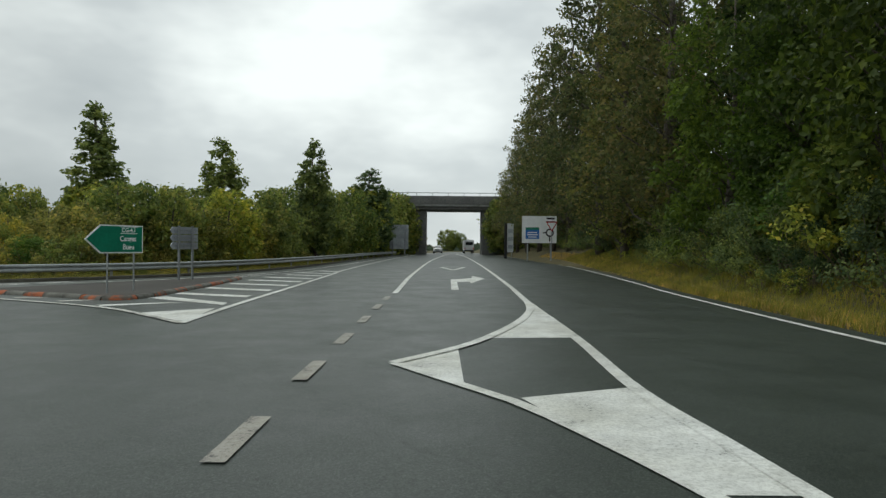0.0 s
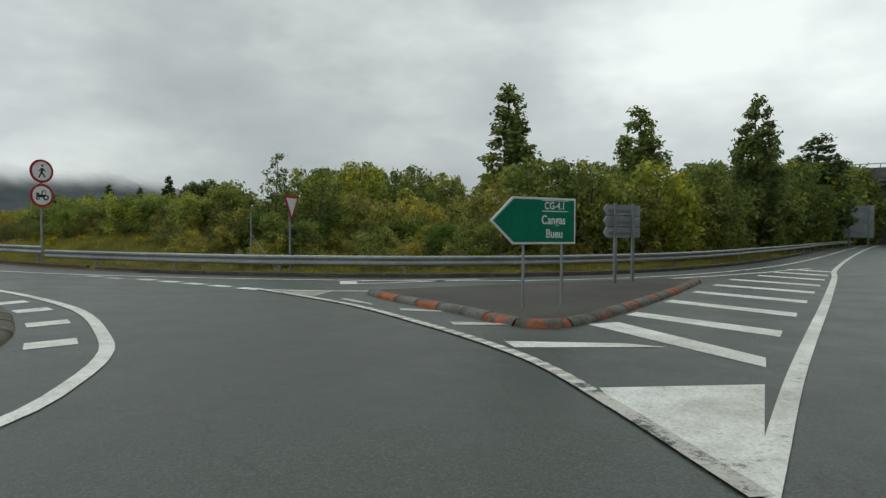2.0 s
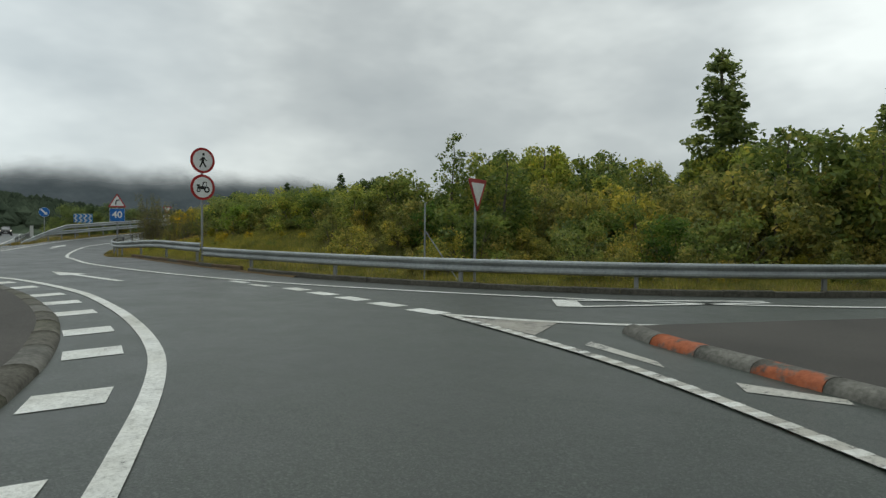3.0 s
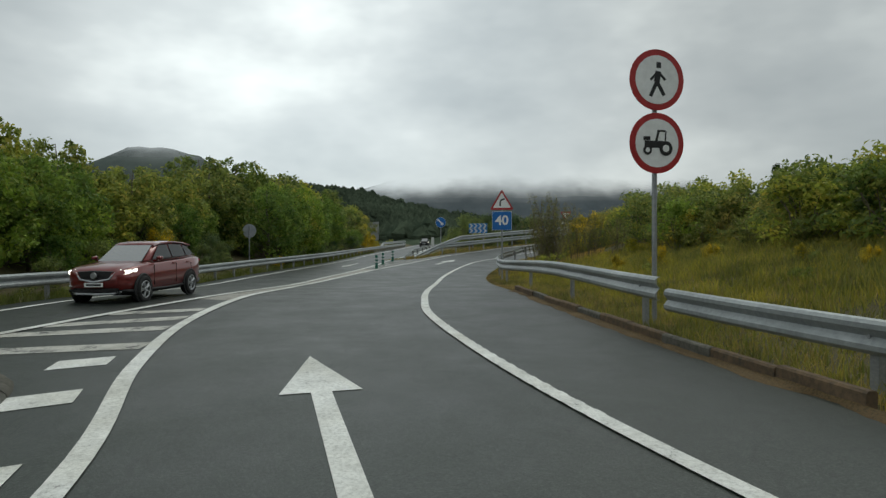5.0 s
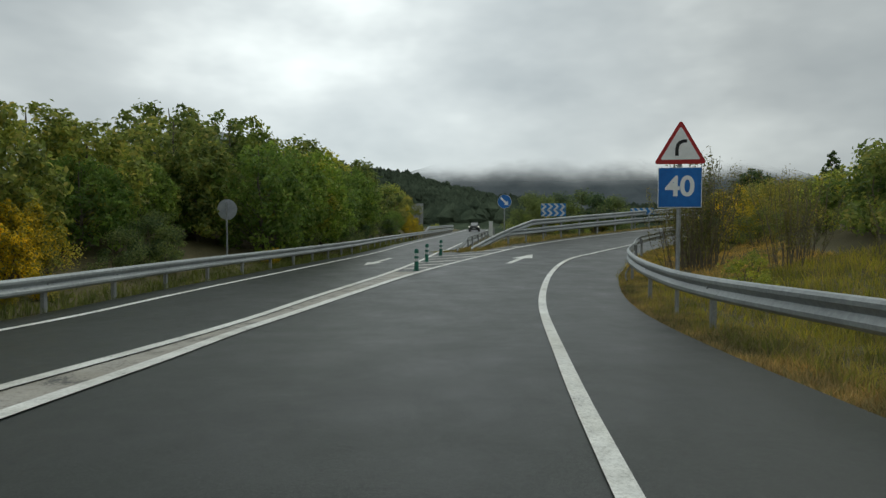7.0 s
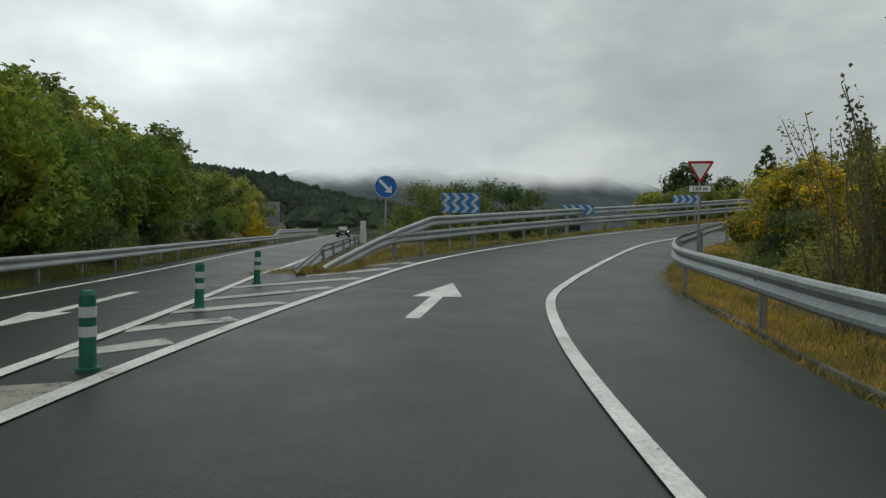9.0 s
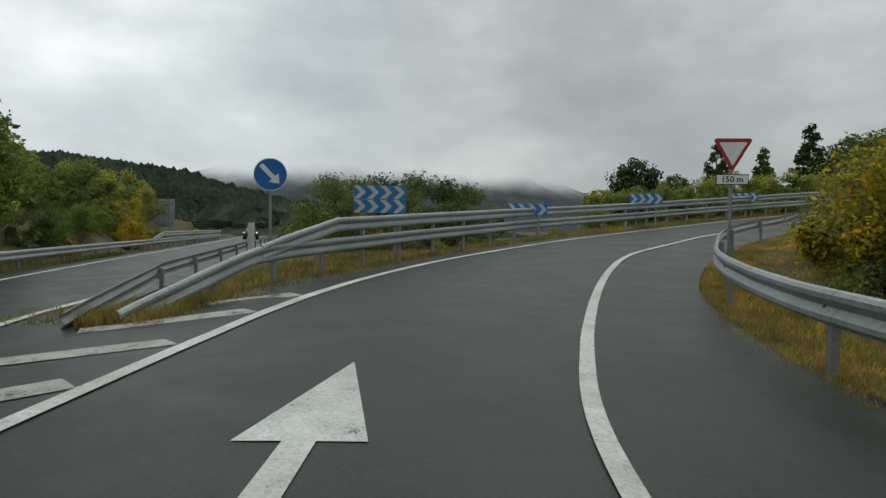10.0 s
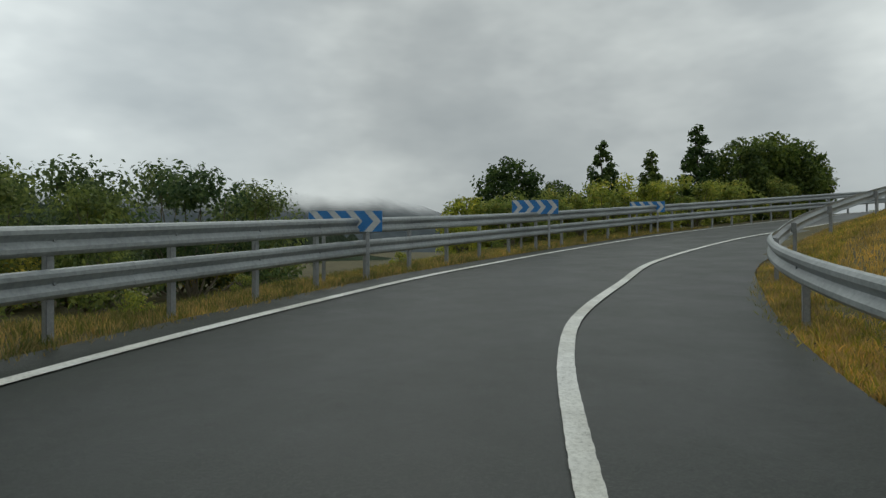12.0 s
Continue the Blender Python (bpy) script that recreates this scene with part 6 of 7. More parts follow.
# behind the slip lane's rail
back_ = RAIL_R[(RAIL_R[:, 1] < 95) & (RAIL_R[:, 0] > -44)]
near_ = back_[(back_[:, 1] < 60)]
near_n = near_[near_[:, 0] > -28]
place(sh_f, band(near_n, 1.6, 3.2, 13, 11, -1), 21, (0.45, 0.75))
place(sh_b, band(near_n, 1.6, 4.0, 11, 10, -1), 20, (0.5, 0.8))
place(sh_a, band(near_n, 2.5, 5.5, 7, 12, -1), 22, (0.6, 0.95))
place(sh_f, band(near_n, 3.2, 7.0, 14, 9, -1), 19, (0.75, 1.0))
place(sh_b, band(near_n, 3.2, 7.5, 15, 13, -1), 23, (0.75, 1.05))
place(sh_c, band(near_, 5.0, 11.0, 18, 14, -1), 24, (0.6, 0.85))
place(sh_a, band(near_, 7.0, 14.0, 12, 15, -1), 25, (0.85, 1.1))
place(sh_b, band(near_, 8.0, 16.0, 16, 16, -1), 26, (0.9, 1.2))
place(sh_a, band(back_[back_[:, 1] > 45], 1.5, 9, 14, 17, -1), 27, (1.0, 1.6))
place(sh_d, band(near_n, 2.0, 5.0, 4, 18, -1), 28, (0.55, 0.85))
slope_ = near_[(near_[:, 0] < -29)]
place(sh_f, band(slope_, 6.0, 9.0, 16, 91, -1), 91, (0.6, 0.9))
place(sh_b, band(slope_, 5.6, 8.5, 12, 92, -1), 92, (0.6, 0.85))
place(sh_a, band(slope_, 6.5, 10.5, 14, 103, -1), 103, (0.75, 1.05))
gap_ = near_[(near_[:, 0] < -19) & (near_[:, 0] > -30)]
place(sh_f, band(gap_, 3.0, 7.0, 13, 111, -1), 111, (0.4, 0.65))
place(sh_b, band(gap_, 4.0, 8.0, 9, 112, -1), 112, (0.5, 0.75))
place(sh_e, band(slope_, 3.0, 5.5, 6, 104, -1), 104, (0.4, 0.7))
place(sh_d, band(slope_, 4.4, 6.0, 5, 93, -1), 93, (0.35, 0.5))
rnd_c = tree(5.0, 2.6, 0.13, 0.04, 70, 3900, 0.27, "leaf_olive", 19, "bushy olive-green tree rising above the scrub")
rnd_d = tree(5.0, 2.5, 0.13, 0.04, 66, 3900, 0.27, "leaf_shrub", 20, "bushy mid-green tree rising above the scrub")
north_, west_ = near_[near_[:, 1] > 24], near_[(near_[:, 1] <= 24) & (near_[:, 0] > -30)]


def skyline(spots, seed):
    """Taller the farther they stand from the junction, as the scrub there has grown into wood."""
    r = random.Random(seed)
    return [(x, y, (1.3 + 0.076 * math.hypot(x, y - 2)) / 5.0 * r.uniform(0.8, 1.06) * float(np.interp(x, (-30, -17), (0.76, 1.03)))) for x, y in spots]


place(rnd_c, skyline(band(north_, 7, 26, 13, 29, -1), 1) + [(-15.6, 57, 1.15), (-14.2, 62, 1.2)], 29, (0.98, 1.02))
place(rnd_d, [(-16.8, 60, 1.2), (-14.4, 70, 1.35)], 70, (0.98, 1.02))
place(rnd_d, skyline(band(north_, 7, 30, 15, 30, -1), 2), 30, (0.98, 1.02))
place(rnd_c, skyline(band(west_, 9, 22, 7, 38, -1), 3), 38, (0.9, 1.0))
place(rnd_d, skyline(band(west_, 9, 26, 9, 39, -1), 4), 39, (0.9, 1.0))
place(rnd_d, [(-17.4, 33.4, 0.8), (-15.4, 35.4, 0.82), (-13.6, 39.4, 0.86), (-12.5, 44.0, 0.92), (-18.3, 38.0, 0.88)], 105, (0.96, 1.04))
place(rnd_c, [(-16.4, 34.4, 0.82), (-14.5, 37.4, 0.84), (-13.0, 41.6, 0.88), (-15.2, 44.0, 0.94)], 106, (0.96, 1.04))
# big yellowish bush by the rail
place(rnd_c, [(-18.6, 31.8, 0.86), (-16.9, 31.0, 0.7), (-20.4, 32.6, 0.7)], 57, (0.95, 1.05))
place(rnd_d, [(-12.0, 58, 1.1), (-12.4, 66, 1.2), (-11.4, 75, 1.3), (-12, 84, 1.45), (-11.4, 93, 1.55), (-10.8, 103, 1.6), (-11.5, 109, 1.7), (-8.0, 109.5, 1.55), (-8.9, 108, 1.7), (-15, 78, 1.3), (-16, 62, 1.15), (-18, 70, 1.3), (11.0, 107, 1.5), (11.5, 109, 1.7), (-12, 111, 1.5), (1.0, 206, 1.1), (3.4, 208, 1.2), (5.6, 207, 1.0)], 50, (0.95, 1.1))
# inside the ramp
bank_ = RAIL_R[(RAIL_R[:, 0] < -31) & (RAIL_R[:, 1] < 60)]
place(sh_b, band(bank_[bank_[:, 0] > -50], 6.0, 9.0, 13, 31, -1), 31, (0.6, 0.8))
place(sh_f, band(bank_[bank_[:, 0] > -50], 7.0, 12.0, 10, 40, -1), 40, (0.6, 0.85))
place(sh_a, band(bank_[bank_[:, 0] > -50], 8.0, 13.0, 9, 32, -1), 32, (0.65, 0.9))
place(sh_b, band(bank_, 9.0, 15.0, 16, 33, -1), 33, (0.7, 0.95))
place(reed, [(-48.8, 22.9, 0.8), (-49.8, 23.9, 0.8), (-47.0, 24.0, 0.75), (-55.0, 22.9, 1.25), (-54.5, 23.1, 1.45), (-53.9, 23.2, 1.5), (-53.2, 23.0, 1.35), (-44.5, 24.8, 0.6)], 34, (0.85, 1.05))
place(sh_e, [(-47.4, 21.3), (-46.4, 21.0, 0.7), (-49.9, 22.6, 0.8)], 35, (0.9, 1.1))
place(sh_h, [(-61.6, 28.6, 1.1), (-63.0, 29.9, 1.15), (-64.6, 31.2, 1.1), (-60.8, 29.0, 1.15), (-58.2, 28.8, 1.05), (-63.2, 31.4, 1.15), (-64.6, 32.0, 1.0), (-60.4, 30.8, 0.95), (-65.4, 33.6, 0.95), (-56.6, 26.4, 0.7), (-62.5, 33, 0.95), (-55.0, 27.5, 0.9)], 36, (0.78, 0.95))
place(sh_b, [(-56.3, 23.9, 0.5), (-56.9, 24.3, 0.6), (-57.6, 24.8, 0.62), (-58.3, 25.0, 0.5)], 110, (0.92, 1.05))
place(sh_f, [(-59.3, 26.2, 0.5), (-61.4, 27.6, 0.55), (-57.4, 25.4, 0.5), (-66.3, 35.2, 0.7), (-65.2, 33.8, 0.75), (-67.4, 37.6, 0.7), (-66.2, 31.9, 0.75), (-66.8, 33.2, 0.9), (-65.0, 30.4, 0.7), (-63.6, 29.0, 0.55), (-64.8, 31.8, 0.95)], 58, (0.9, 1.1))
place(sh_d, [(-61.0, 27.3, 2.0), (-61.6, 27.8, 2.1), (-60.3, 27.3, 1.8), (-59.2, 26.8, 1.5), (-60.8, 27.9, 1.55), (-61.9, 28.5, 1.55), (-62.7, 29.3, 1.5), (-63.5, 30.3, 1.35), (-46.0, 24.2, 0.6), (-41.6, 22.0, 0.45), (-39.2, 22.2, 0.5)], 37, (0.95, 1.1))
place(sh_a, [(-43.5, 25.8, 0.85), (-45.5, 26.0, 0.9), (-47.5, 26.0, 0.95), (-49.5, 26.5, 1.0), (-51.5, 27.0, 1.0), (-53.0, 27.5, 1.0), (-50.5, 28.8, 1.1), (-46.6, 28.2, 1.0)], 107, (0.92, 1.1))
# wooded bank beside the main road
lb_ = RAIL_L[(RAIL_L[:, 0] > -86)]
fig_a = tree(4.6, 2.3, 0.10, 0.10, 95, 4700, 0.20, "leaf_fresh", 41, "leafy bright green tree on the roadside bank", lump=0.20)
fig_b = tree(4.2, 2.1, 0.09, 0.08, 85, 4300, 0.20, "leaf_shrub", 42, "leafy mid-green tree on the roadside bank", lump=0.20)
sh_g = shrub(2.7, 1.7, 22, 3900, 0.12, "leaf_pop", 8, "dense dark green roadside shrub with twiggy outline")
place(sh_g, [(-77.6, 21.6, 0.8), (-78.5, 22.6, 1.0), (-80.5, 24.2, 1.12), (-79.6, 26.6, 1.05), (-82.5, 26.5, 1.2), (-84.0, 29.0, 1.0), (-83.0, 22.6, 1.15), (-77.8, 24.4, 0.92), (-86, 25, 1.2), (-81.2, 28.6, 0.95), (-75.6, 22.0, 0.7)], 51, (1.08, 1.22))
place(sh_g, [(-59.4, 26.0, 0.55), (-60.0, 26.4, 0.6), (-60.7, 26.8, 0.62), (-61.4, 27.1, 0.6)], 115, (0.92, 1.06))
place(sh_g, band(lb_, 1.0, 2.2, 26, 43), 43, (0.42, 0.62))
place(sh_g, band(lb_, 1.6, 3.2, 16, 44), 44, (0.5, 0.7))
place(sh_c, band(lb_, 2.2, 3.6, 8, 113), 113, (0.55, 0.75))
place(fig_a, band(lb_[lb_[:, 0] > -60], 2.6, 5.5, 19, 45), 45, (0.74, 0.94))
place(fig_a, [(-34.0, 1.8, 1.0), (-36.2, 2.4, 1.0), (-38.3, 3.0, 1.02), (-40.6, 3.4, 1.04), (-42.8, 3.8, 1.0), (-45.2, 3.6, 1.05)], 94, (0.95, 1.05))
place(fig_b, [(-39.4, 1.6, 1.0), (-43.8, 1.9, 1.0), (-47.6, 2.4, 1.05)], 95, (0.95, 1.05))
place(fig_b, band(lb_[lb_[:, 0] > -60], 3.5, 8.0, 16, 46), 46, (0.76, 0.96))
place(sh_c, band(lb_, 3.5, 8.0, 14, 69), 69, (0.75, 1.0))


def set_back(spots):
    """Past the bend the tall trees stand farther from the road."""
    return [(x, min(y, 10.6 + (x + 70) * 0.163) if x < -66 else y) for x, y in spots]


place(fig_a, set_back(band(lb_[lb_[:, 0] <= -58], 1.6, 4.5, 11, 48)), 48, (1.1, 1.36))
place(fig_b, set_back(band(lb_[lb_[:, 0] <= -58], 3.0, 8.0, 10, 49)), 49, (1.05, 1.35))
place(sh_d, [(-47.8, 5.9, 1.2), (-48.6, 5.6, 1.5), (-49.4, 5.5, 1.25), (-46.4, 6.7, 0.5), (-47.4, 6.8, 0.6), (-44.9, 7.0, 0.35), (-58.0, 8.8, 0.6), (-84.0, 12.0, 0.8), (-97.5, 12.7, 1.9), (-98.8, 12.5, 2.1), (-96.4, 12.8, 1.6), (-104.4, 11.3, 1.5), (-105.3, 11.8, 1.6), (-104.2, 10.4, 1.4)], 47, (0.92, 1.08), 0.1, False)
far_ = RAIL_L[(RAIL_L[:, 0] < -84)]
place(sh_a, band(RAIL_L[(RAIL_L[:, 0] < -70)], 2.0, 5.0, 14, 53), 53, (0.5, 0.75))
place(sh_a, [(x, y - 2.0) for x, y in set_back(band(RAIL_L[(RAIL_L[:, 0] < -76)], 0.5, 2.5, 14, 96))], 96, (0.75, 1.0))
place(sh_c, [(-83.5 - 1.9 * k, 11.6 - 0.35 * (k % 3), 0.62) for k in range(8)], 102, (0.85, 1.2), 0.1, False)
place(sh_b, [(-98 - 2.6 * k, 11.6 - 0.7 * (k % 4) + 0.02 * k, 1.3) for k in range(12)], 100, (0.75, 1.2))
place(sh_a, [(-99 - 3.1 * k, 9.6 - 0.8 * (k % 3), 1.5) for k in range(11)], 101, (0.8, 1.25))
place(fig_a, set_back(band(far_, 3.0, 10.0, 9, 54)), 54, (0.8, 1.0))
place(fig_b, set_back(band(far_, 3.0, 14.0, 9, 55)), 55, (0.8, 1.1))


def ramp_spot(h, out):
    """A spot outside the ramp's rail, where the road heads h degrees west of north."""
    r = float(np.interp(h, (-20, 0, 15, 27, 37, 44, 48), (41.5, 42.3, 43.2, 44.4, 45.5, 46.1, 46.6))) + out
    return (RAMP_C[0] - r * math.cos(radians(h)), RAMP_C[1] - r * math.sin(radians(h)))


# outside of the ramp
place(sh_b, [(-77.6, 22.9, 0.8), (-81.4, 27.0, 0.85)], 59, (0.95, 1.1))
place(sh_e, band(RAIL_G[(RAIL_G[:, 0] < -71)], 1.4, 3.0, 14, 52), 52, (0.5, 0.9), 0.3)
# ramp's far trees
col_a = tree(5.6, 1.5, 0.11, 0.04, 66, 4000, 0.26, "leaf_dark", 61, "slim dark green roadside tree", "spire")
rnd_a = tree(6.0, 2.4, 0.13, 0.06, 70, 6500, 0.30, "leaf_dark", 62, "rounded dark green tree beyond the ramp", lump=0.33)
rnd_b = tree(5.0, 2.2, 0.12, 0.04, 66, 6000, 0.28, "leaf_shrub", 63, "mid-green bushy tree beyond the ramp", lump=0.33)
place(rnd_b, [(*ramp_spot(h, r), s) for h, r, s in ((23, 5, 0.5), (20, 4.6, 0.66), (17.5, 5, 0.82), (15, 4.4, 0.74), (12, 5, 0.84), (9, 4.6, 0.8), (6, 5, 0.78), (3, 5, 0.85), (0, 5, 0.8), (-4, 5, 0.85), (-9, 5, 0.9))], 64, (1.0, 1.15), 0.3)
place(col_a, [(*ramp_spot(h, r), s) for h, r, s in ((9.2, 6, 1.0), (4.0, 6, 0.86), (-0.9, 6, 1.1))], 65, (1.04, 1.1), 0.3)
place(rnd_a, [(*ramp_spot(h, r), s) for h, r, s in ((18, 6, 0.72), (13, 6.5, 0.72), (-5, 5.5, 1.12), (-8, 5.5, 1.2), (-11, 5.5, 1.12), (-13, 6, 0.9))], 66, (1.05, 1.15), 0.3)
place(sh_a, [(*ramp_spot(h, r), s) for h, r, s in ((26, 3.4, 0.5), (22.5, 3.2, 0.75), (20, 3, 0.9), (17, 2.8, 0.9), (14, 3, 0.95), (11, 2.8, 0.95), (8, 3, 0.95), (4, 3, 0.95), (0, 3, 1.0), (-5, 3, 1.0))], 67, (1.05, 1.3), 0.1)
place(sh_c, [(*ramp_spot(h, r), s) for h, r, s in ((21, 4.4, 0.7), (16, 4.2, 0.75), (12, 4.2, 0.8), (6, 4, 0.8))], 68, (1.0, 1.2), 0.1)

# single trees over the scrub
pop = tree(12.9, 2.3, 0.22, 0.04, 110, 8000, 0.33, "leaf_pop", 71, "tall spire-shaped dark green tree above the scrub", "spire", lump=0.30)
pop2 = tree(9.6, 1.8, 0.18, 0.04, 90, 6500, 0.30, "leaf_pop", 72, "tall dark green tree with a rounded top", "column", lump=0.32)
slim = tree(4.9, 0.85, 0.06, 0.10, 46, 2400, 0.13, "leaf_shrub", 73, "young slender airy green tree above the scrub", "column", lump=0.36)
pop.matrix_basis = pose(-27.6, 49.7, 0.0, 0, 0, 30) @ Matrix.Diagonal((1.45, 1.45, 1.07, 1))
pop2.matrix_basis = pose(-18.1, 51.5, 0.0) @ Matrix.Diagonal((1.25, 1.25, 1.11, 1))
copy_thing(pop2, pose(-11.3, 54.5, 0.2, 0, 0, 70) @ Matrix.Diagonal((0.92, 0.92, 1.02, 1)))
copy_thing(pop2, pose(-10.4, 85, 0.0, 0, 0, 140) @ Matrix.Diagonal((1.6, 1.6, 1.16, 1)))
slim.matrix_basis = pose(-25.7, 25.6, land_z(-25.7, 25.6) - 0.1)
copy_thing(slim, pose(-24.4, 27.0, land_z(-24.4, 27.0) - 0.1, 0, 0, 80) @ Matrix.Diagonal((1.5, 1.5, 0.92, 1)))

# tall wood on the right of the first road
euc_a = tree(22, 3.1, 0.30, 0.06, 92, 10500, 0.27, "leaf_euc", 81, "tall brownish-green eucalyptus in a dense row", "column", 0.5, lump=0.31, wild=0.95)
euc_b = tree(20, 3.2, 0.28, 0.05, 130, 11000, 0.30, "leaf_dark", 82, "tall dark green tree in a dense roadside row", "column", 0.3, lump=0.28, wild=0.7)
oak = tree(15, 4.4, 0.28, 0.04, 130, 13000, 0.26, "leaf_oak", 83, "broad bright green broadleaf tree overhanging the verge", lump=0.24)
place(oak, [(13.0, 16.5, 1.05), (14.2, 22.5, 1.0), (15.5, 10, 1.1), (13.2, 3.5, 0.95)], 84, (0.95, 1.05))
oak_b = tree(12.5, 3.3, 0.22, 0.04, 110, 9500, 0.25, "leaf_lime", 108, "fresh bright green broadleaf tree at the edge of the wood", lump=0.24)
place(oak_b, [(12.3, 27.2, 1.0), (12.9, 22.0, 0.8)], 109, (0.96, 1.04))
place(euc_b, [(17.5, 29, 1.05), (18.5, 19.5, 1.15), (19.5, 10.5, 1.15), (16.5, 47, 1.05), (15, 92, 0.9), (16, 72, 1.0), (19, 36, 1.1)], 85, (0.95, 1.05))
place(euc_a, [(12.4, 34, 1.12), (11.9, 41, 0.9), (12.2, 48.5, 1.1), (13.0, 56, 0.88), (12.9, 64, 1.08), (12.6, 72, 1.06), (12.3, 80, 1.06), (12.0, 89, 0.86), (16.8, 40, 1.1), (17, 54, 1.05), (17, 64, 1.0), (10.6, 104, 0.6), (13, 107, 0.7), (11.5, 97, 0.8)], 86, (0.96, 1.05))
verge_ = EDGE_R[(EDGE_R[:, 1] > 3) & (EDGE_R[:, 1] < 110)]
place(sh_a, band(verge_, 3.6, 6.0, 26, 87, -1), 87, (0.8, 1.35))
place(sh_c, band(verge_[verge_[:, 1] < 50], 4.2, 7.0, 14, 88, -1), 88, (0.9, 1.4))
place(sh_d, [(12.4, 25.5, 1.35), (12.9, 27.0, 1.4), (12.6, 29, 1.1)], 89, (0.95, 1.1))
place(sh_e, band(verge_[verge_[:, 1] < 60], 2.6, 4.2, 18, 90, -1), 90, (0.7, 1.2))
place(sh_g, band(verge_, 4.0, 5.6, 30, 97, -1), 97, (0.8, 1.5))
place(sh_g, band(verge_[(verge_[:, 1] > 18) & (verge_[:, 1] < 78)], 3.3, 4.8, 34, 114, -1), 114, (0.75, 1.2))
place(sh_b, band(verge_, 3.5, 5.0, 16, 98, -1), 98, (0.5, 0.95))
place(fig_b, band(verge_[verge_[:, 1] < 70], 5.0, 7.0, 12, 99, -1), 99, (0.75, 1.2))


# ---- grass ----
def blades(name, spots, h, mat, seed, label):
    """Upright, bent blades of grass, three to a tuft."""
    rng = np.random.default_rng(seed)
    p = np.array(spots)
    n = len(p)
    a = rng.uniform(0, 2 * np.pi, n)
    hh = h * rng.uniform(0.45, 1.3, n)
    w = 0.004 + 0.006 * rng.random(n)
    dx, dy = np.cos(a), np.sin(a)
    lx, ly = rng.normal(0, 0.35, n) * hh, rng.normal(0, 0.35, n) * hh
    v = np.empty((n, 5, 3))
    v[:, 0] = p - np.stack([dx * w, dy * w, 0 * w], 1)
    v[:, 1] = p + np.stack([dx * w, dy * w, 0 * w], 1)
    v[:, 2] = p + np.stack([lx * 0.35 + dx * w * 0.8, ly * 0.35 + dy * w * 0.8, hh * 0.6], 1)
    v[:, 3] = p + np.stack([lx * 0.35 - dx * w * 0.8, ly * 0.35 - dy * w * 0.8, hh * 0.6], 1)
    v[:, 4] = p + np.stack([lx, ly, hh], 1)
    i = (np.arange(n) * 5)[:, None]
    f4 = (i + np.array([0, 1, 2, 3])).tolist()
    f3 = (i + np.array([3, 2, 4])).tolist()
    ob = raw(name, v.reshape(-1, 3).tolist(), f4 + f3, M[mat])
    return tagged(ob, label, "grass", kind="stuff")


def strip_spots(line, d0, d1, per_m, seed, side=1):
    rng = np.random.default_rng(seed)
    nn = normals2(line) * side
    seg = np.linalg.norm(np.diff(line[:, :2], axis=0), axis=1).sum()
    n = int(seg * per_m)
    i = rng.integers(0, len(line) - 1, n)
    u = rng.random(n)[:, None]
    d = rng.uniform(d0, d1, n)[:, None]
    q = line[i, :2] * (1 - u) + line[i + 1, :2] * u + nn[i] * d
    q = np.repeat(q, 3, axis=0) + rng.normal(0, 0.03, (n * 3, 2))
    return [(x, y, land_z(x, y) - 0.08) for x, y in q]


w_bank_ = bank_[(bank_[:, 0] <= -50) & (bank_[:, 1] < 50)]
e_bank_ = bank_[bank_[:, 0] > -50]
g_near_ = RAIL_G[(RAIL_G[:, 1] < 50) & (RAIL_G[:, 0] < -63)]
blades("grass", strip_spots(near_, -0.36, 3.6, 300, 1, -1), 0.19, "grass_green", 1, "yellow-green verge grass under the guard rail")
blades("grass", strip_spots(near_[near_[:, 0] < -17], 3.4, 8.5, 420, 15, -1), 0.28, "grass_green", 15, "tall yellow-green grass among the scrub")
blades("grass", strip_spots(near_, -0.36, 1.6, 110, 10, -1), 0.16, "grass_dry", 10, "straw-coloured verge grass under the guard rail")
blades("grass", strip_spots(lw_[lw_[:, 0] > -53], 0.05, 0.9, 160, 13, -1), 0.11, "grass_rust", 13, "rusty grass at the edge of the slip road")
blades("grass", strip_spots(e_bank_, -0.32, 6.5, 280, 2, -1), 0.17, "grass_dry", 2, "dry straw-coloured grass on the inner bank")
blades("grass", strip_spots(e_bank_, 0.8, 8.0, 420, 11, -1), 0.24, "grass_green", 11, "tall yellow-green grass on the inner bank")
blades("grass", strip_spots(e_bank_, 7.5, 14.0, 380, 16, -1), 0.30, "grass_green", 16, "tall yellow-green grass on the inner bank")
blades("grass", strip_spots(w_bank_, -0.32, 4.6, 480, 3, -1), 0.12, "grass_rust", 3, "rusty dry grass on the bank inside the ramp")
blades("grass", strip_spots(lw_, 0.03, 0.62, 330, 14, -1), 0.09, "grass_rust", 14, "short rusty grass along the ramp's inner edge")
blades("grass", strip_spots(bank_[bank_[:, 0] < -43.5], -0.38, 0.9, 140, 4, -1), 0.12, "grass_green", 4, "green grass along the foot of the guard rail")
blades("grass", strip_spots(RAIL_L[RAIL_L[:, 0] > -90], -0.35, 1.4, 110, 5, 1), 0.20, "grass_green", 5, "green grass beneath the guard rail of the main road")
blades("grass", strip_spots(g_near_, -0.75, 2.2, 260, 6, 1), 0.14, "grass_rust", 6, "rusty dry grass beneath the double guard rail")
blades("grass", strip_spots(g_near_, -0.6, 2.5, 200, 9, 1), 0.16, "grass_green", 9, "yellow-green grass beneath the double guard rail")
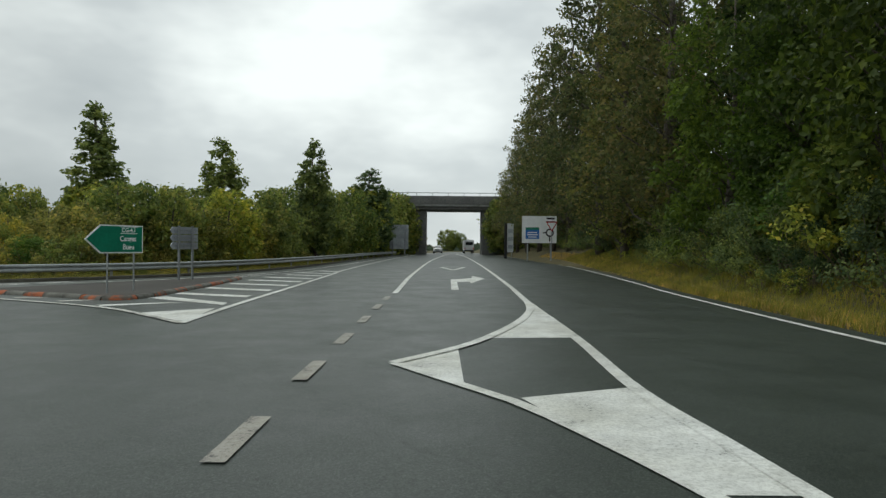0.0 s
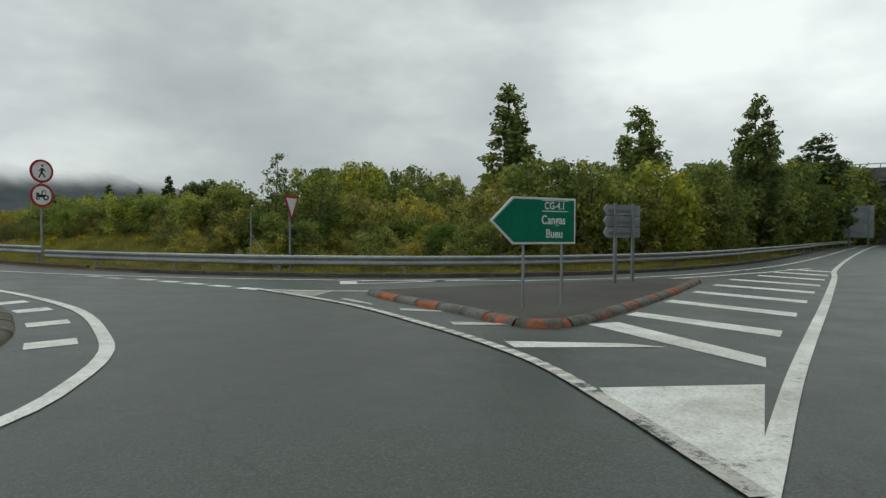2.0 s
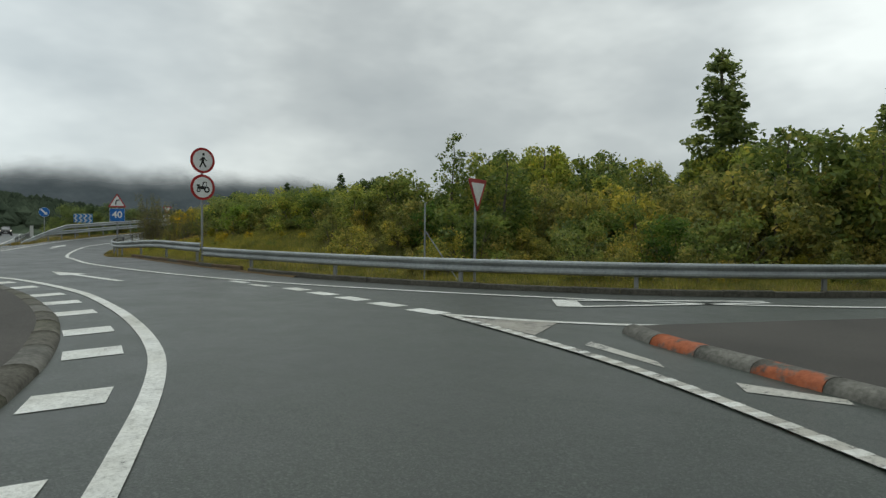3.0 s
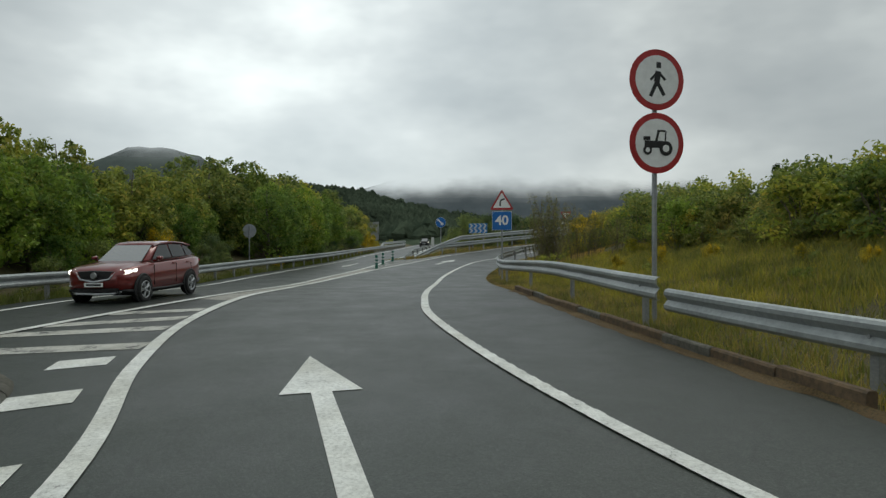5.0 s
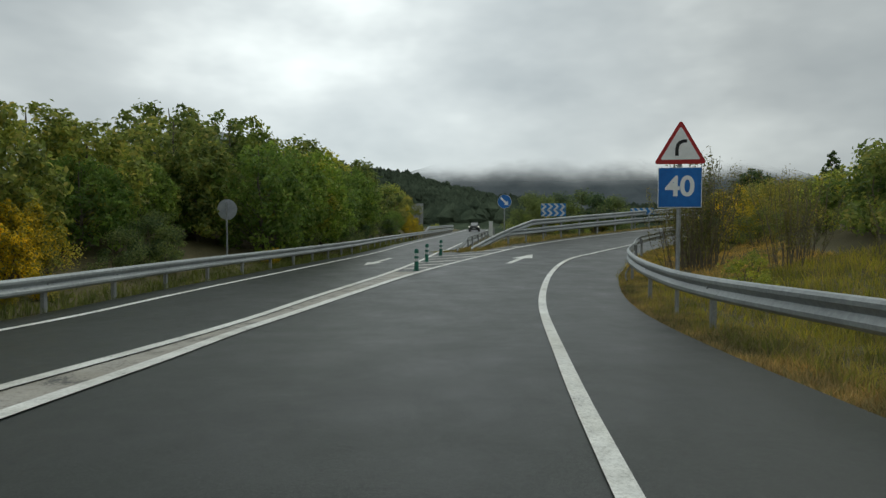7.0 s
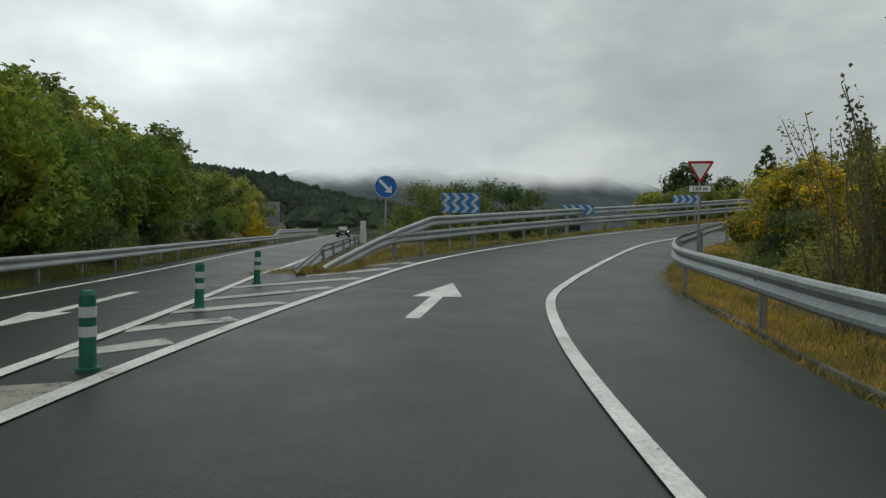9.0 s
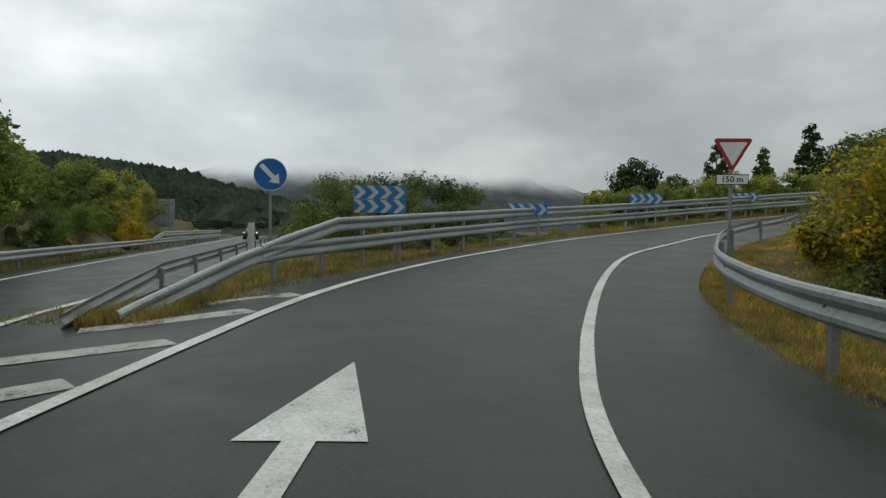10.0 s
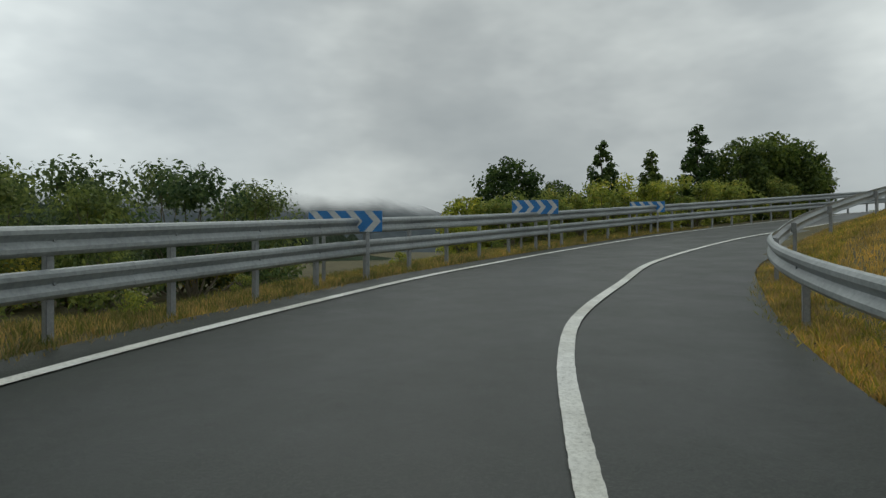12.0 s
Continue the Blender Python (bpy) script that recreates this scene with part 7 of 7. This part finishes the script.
blades("grass", strip_spots(RAIL_G[(RAIL_G[:, 0] < -61.8) & (RAIL_G[:, 0] > -66)], -0.45, 0.75, 520, 7, 1), 0.24, "grass_dry", 7, "tuft of dry grass at the nose of the rails")
blades("grass", strip_spots(verge_[verge_[:, 1] < 55], 0.8, 4.2, 260, 8, -1), 0.24, "grass_green", 8, "tall yellow-green grass on the road verge")
blades("grass", strip_spots(verge_[verge_[:, 1] < 70], 0.75, 2.2, 60, 12, -1), 0.18, "grass_rust", 12, "rusty grass along the edge of the road")


# ---- far hills ----
def hill_z(x, y, peaks, rough, seed):
    z = max(h * math.exp(-((x - px) / sx) ** 2 - ((y - py) / sy) ** 2) for px, py, h, sx, sy in peaks)
    return z + rough * min(1, z / 20) * (noise.noise((x * 0.012, y * 0.012, seed)) * 2.2 + noise.noise((x * 0.09, y * 0.09, seed)) * 0.9) - 6


def hill(name, x0, x1, y0, y1, peaks, mat, label, cell, rough, seed):
    nx, ny = max(2, int((x1 - x0) / cell)), max(2, int((y1 - y0) / cell))
    vs, fs = [], []
    for j in range(ny + 1):
        for i in range(nx + 1):
            x, y = x0 + (x1 - x0) * i / nx, y0 + (y1 - y0) * j / ny
            z = hill_z(x, y, peaks, rough, seed)
            vs.append((x, y, z))
    n = nx + 1
    for j in range(ny):
        for i in range(nx):
            fs.append((j * n + i, j * n + i + 1, (j + 1) * n + i + 1, (j + 1) * n + i))
    return tagged(raw(name, vs, fs, M[mat], smooth=True), label, "hill", kind="structure")


HILL_A = [(-593, -78, 53.5, 150, 165), (-520, 52, 24, 130, 70)]
FAR_PEAK = [(-1075, -365, 158, 150, 215), (-1200, -40, 60, 150, 260)]
MOUNTAIN = [(-1666, 470, 230, 260, 700)]
VALLEY = [(-240, 30, 9, 90, 30), (-230, 80, 8, 90, 30), (-250, -12, 10, 90, 24)]
hill("backdrop", -900, -250, -360, 150, HILL_A, "hill", "dark wooded hill beyond the road", 8.0, 2.5, 3)
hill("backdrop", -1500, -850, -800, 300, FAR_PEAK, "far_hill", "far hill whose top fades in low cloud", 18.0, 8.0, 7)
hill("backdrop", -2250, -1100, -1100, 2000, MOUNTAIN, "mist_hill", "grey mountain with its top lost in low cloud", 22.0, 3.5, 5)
hill("backdrop", -330, -150, -40, 130, VALLEY, "hill", "belt of dark woodland down the valley", 4.0, 3.0, 9)


def far_trees(name, spots, size, seed, label):
    """Rough little crowns, each a squat uneven spindle, too far off to pick apart."""
    rnd = random.Random(seed)
    vs, fs = [], []
    for x, y, z in spots:
        h, w = size * rnd.uniform(0.7, 1.25), size * rnd.uniform(0.45, 0.75)
        k = len(vs)
        n = 6
        vs.append((x, y, z + h))
        for ring, (u, q) in enumerate(((0.88, 0.62), (0.5, 1.0), (0.0, 0.7))):
            a0 = rnd.uniform(0, 1)
            for i in range(n):
                a = a0 + 2 * math.pi * i / n
                r = w * q * rnd.uniform(0.7, 1.25)
                vs.append((x + r * math.cos(a), y + r * math.sin(a), z + h * (u + rnd.uniform(-0.07, 0.07)) - 0.3 * size))
        for i in range(n):
            fs.append((k, k + 1 + i, k + 1 + (i + 1) % n))
            for b in (0, n):
                fs.append((k + 1 + b + i, k + 1 + b + n + i, k + 1 + b + n + (i + 1) % n, k + 1 + b + (i + 1) % n))
    return tagged(raw(name, vs, fs, M["hill"]), label, "woodland", kind="stuff")


rw_ = random.Random(99)
spots_ = []
while len(spots_) < 9000:
    x_, y_ = rw_.uniform(-760, -290), rw_.uniform(-330, 130)
    z_ = hill_z(x_, y_, HILL_A, 4.0, 3)
    if z_ > 2:
        spots_.append((x_, y_, z_))
far_trees("far_woodland", spots_, 5.6, 5, "dense dark trees over the far hill")
spots_ = []
while len(spots_) < 900:
    x_, y_ = rw_.uniform(-330, -155), rw_.uniform(-40, 130)
    z_ = hill_z(x_, y_, VALLEY, 3.0, 9)
    if z_ > 1:
        spots_.append((x_, y_, z_))
far_trees("far_woodland", spots_, 4.5, 6, "belt of dark trees down the valley")
far_trees("far_woodland", [(rw_.uniform(-40, 45), rw_.uniform(200, 270), -2.5) for _ in range(240)], 4.5, 7, "distant trees beyond the bridge")
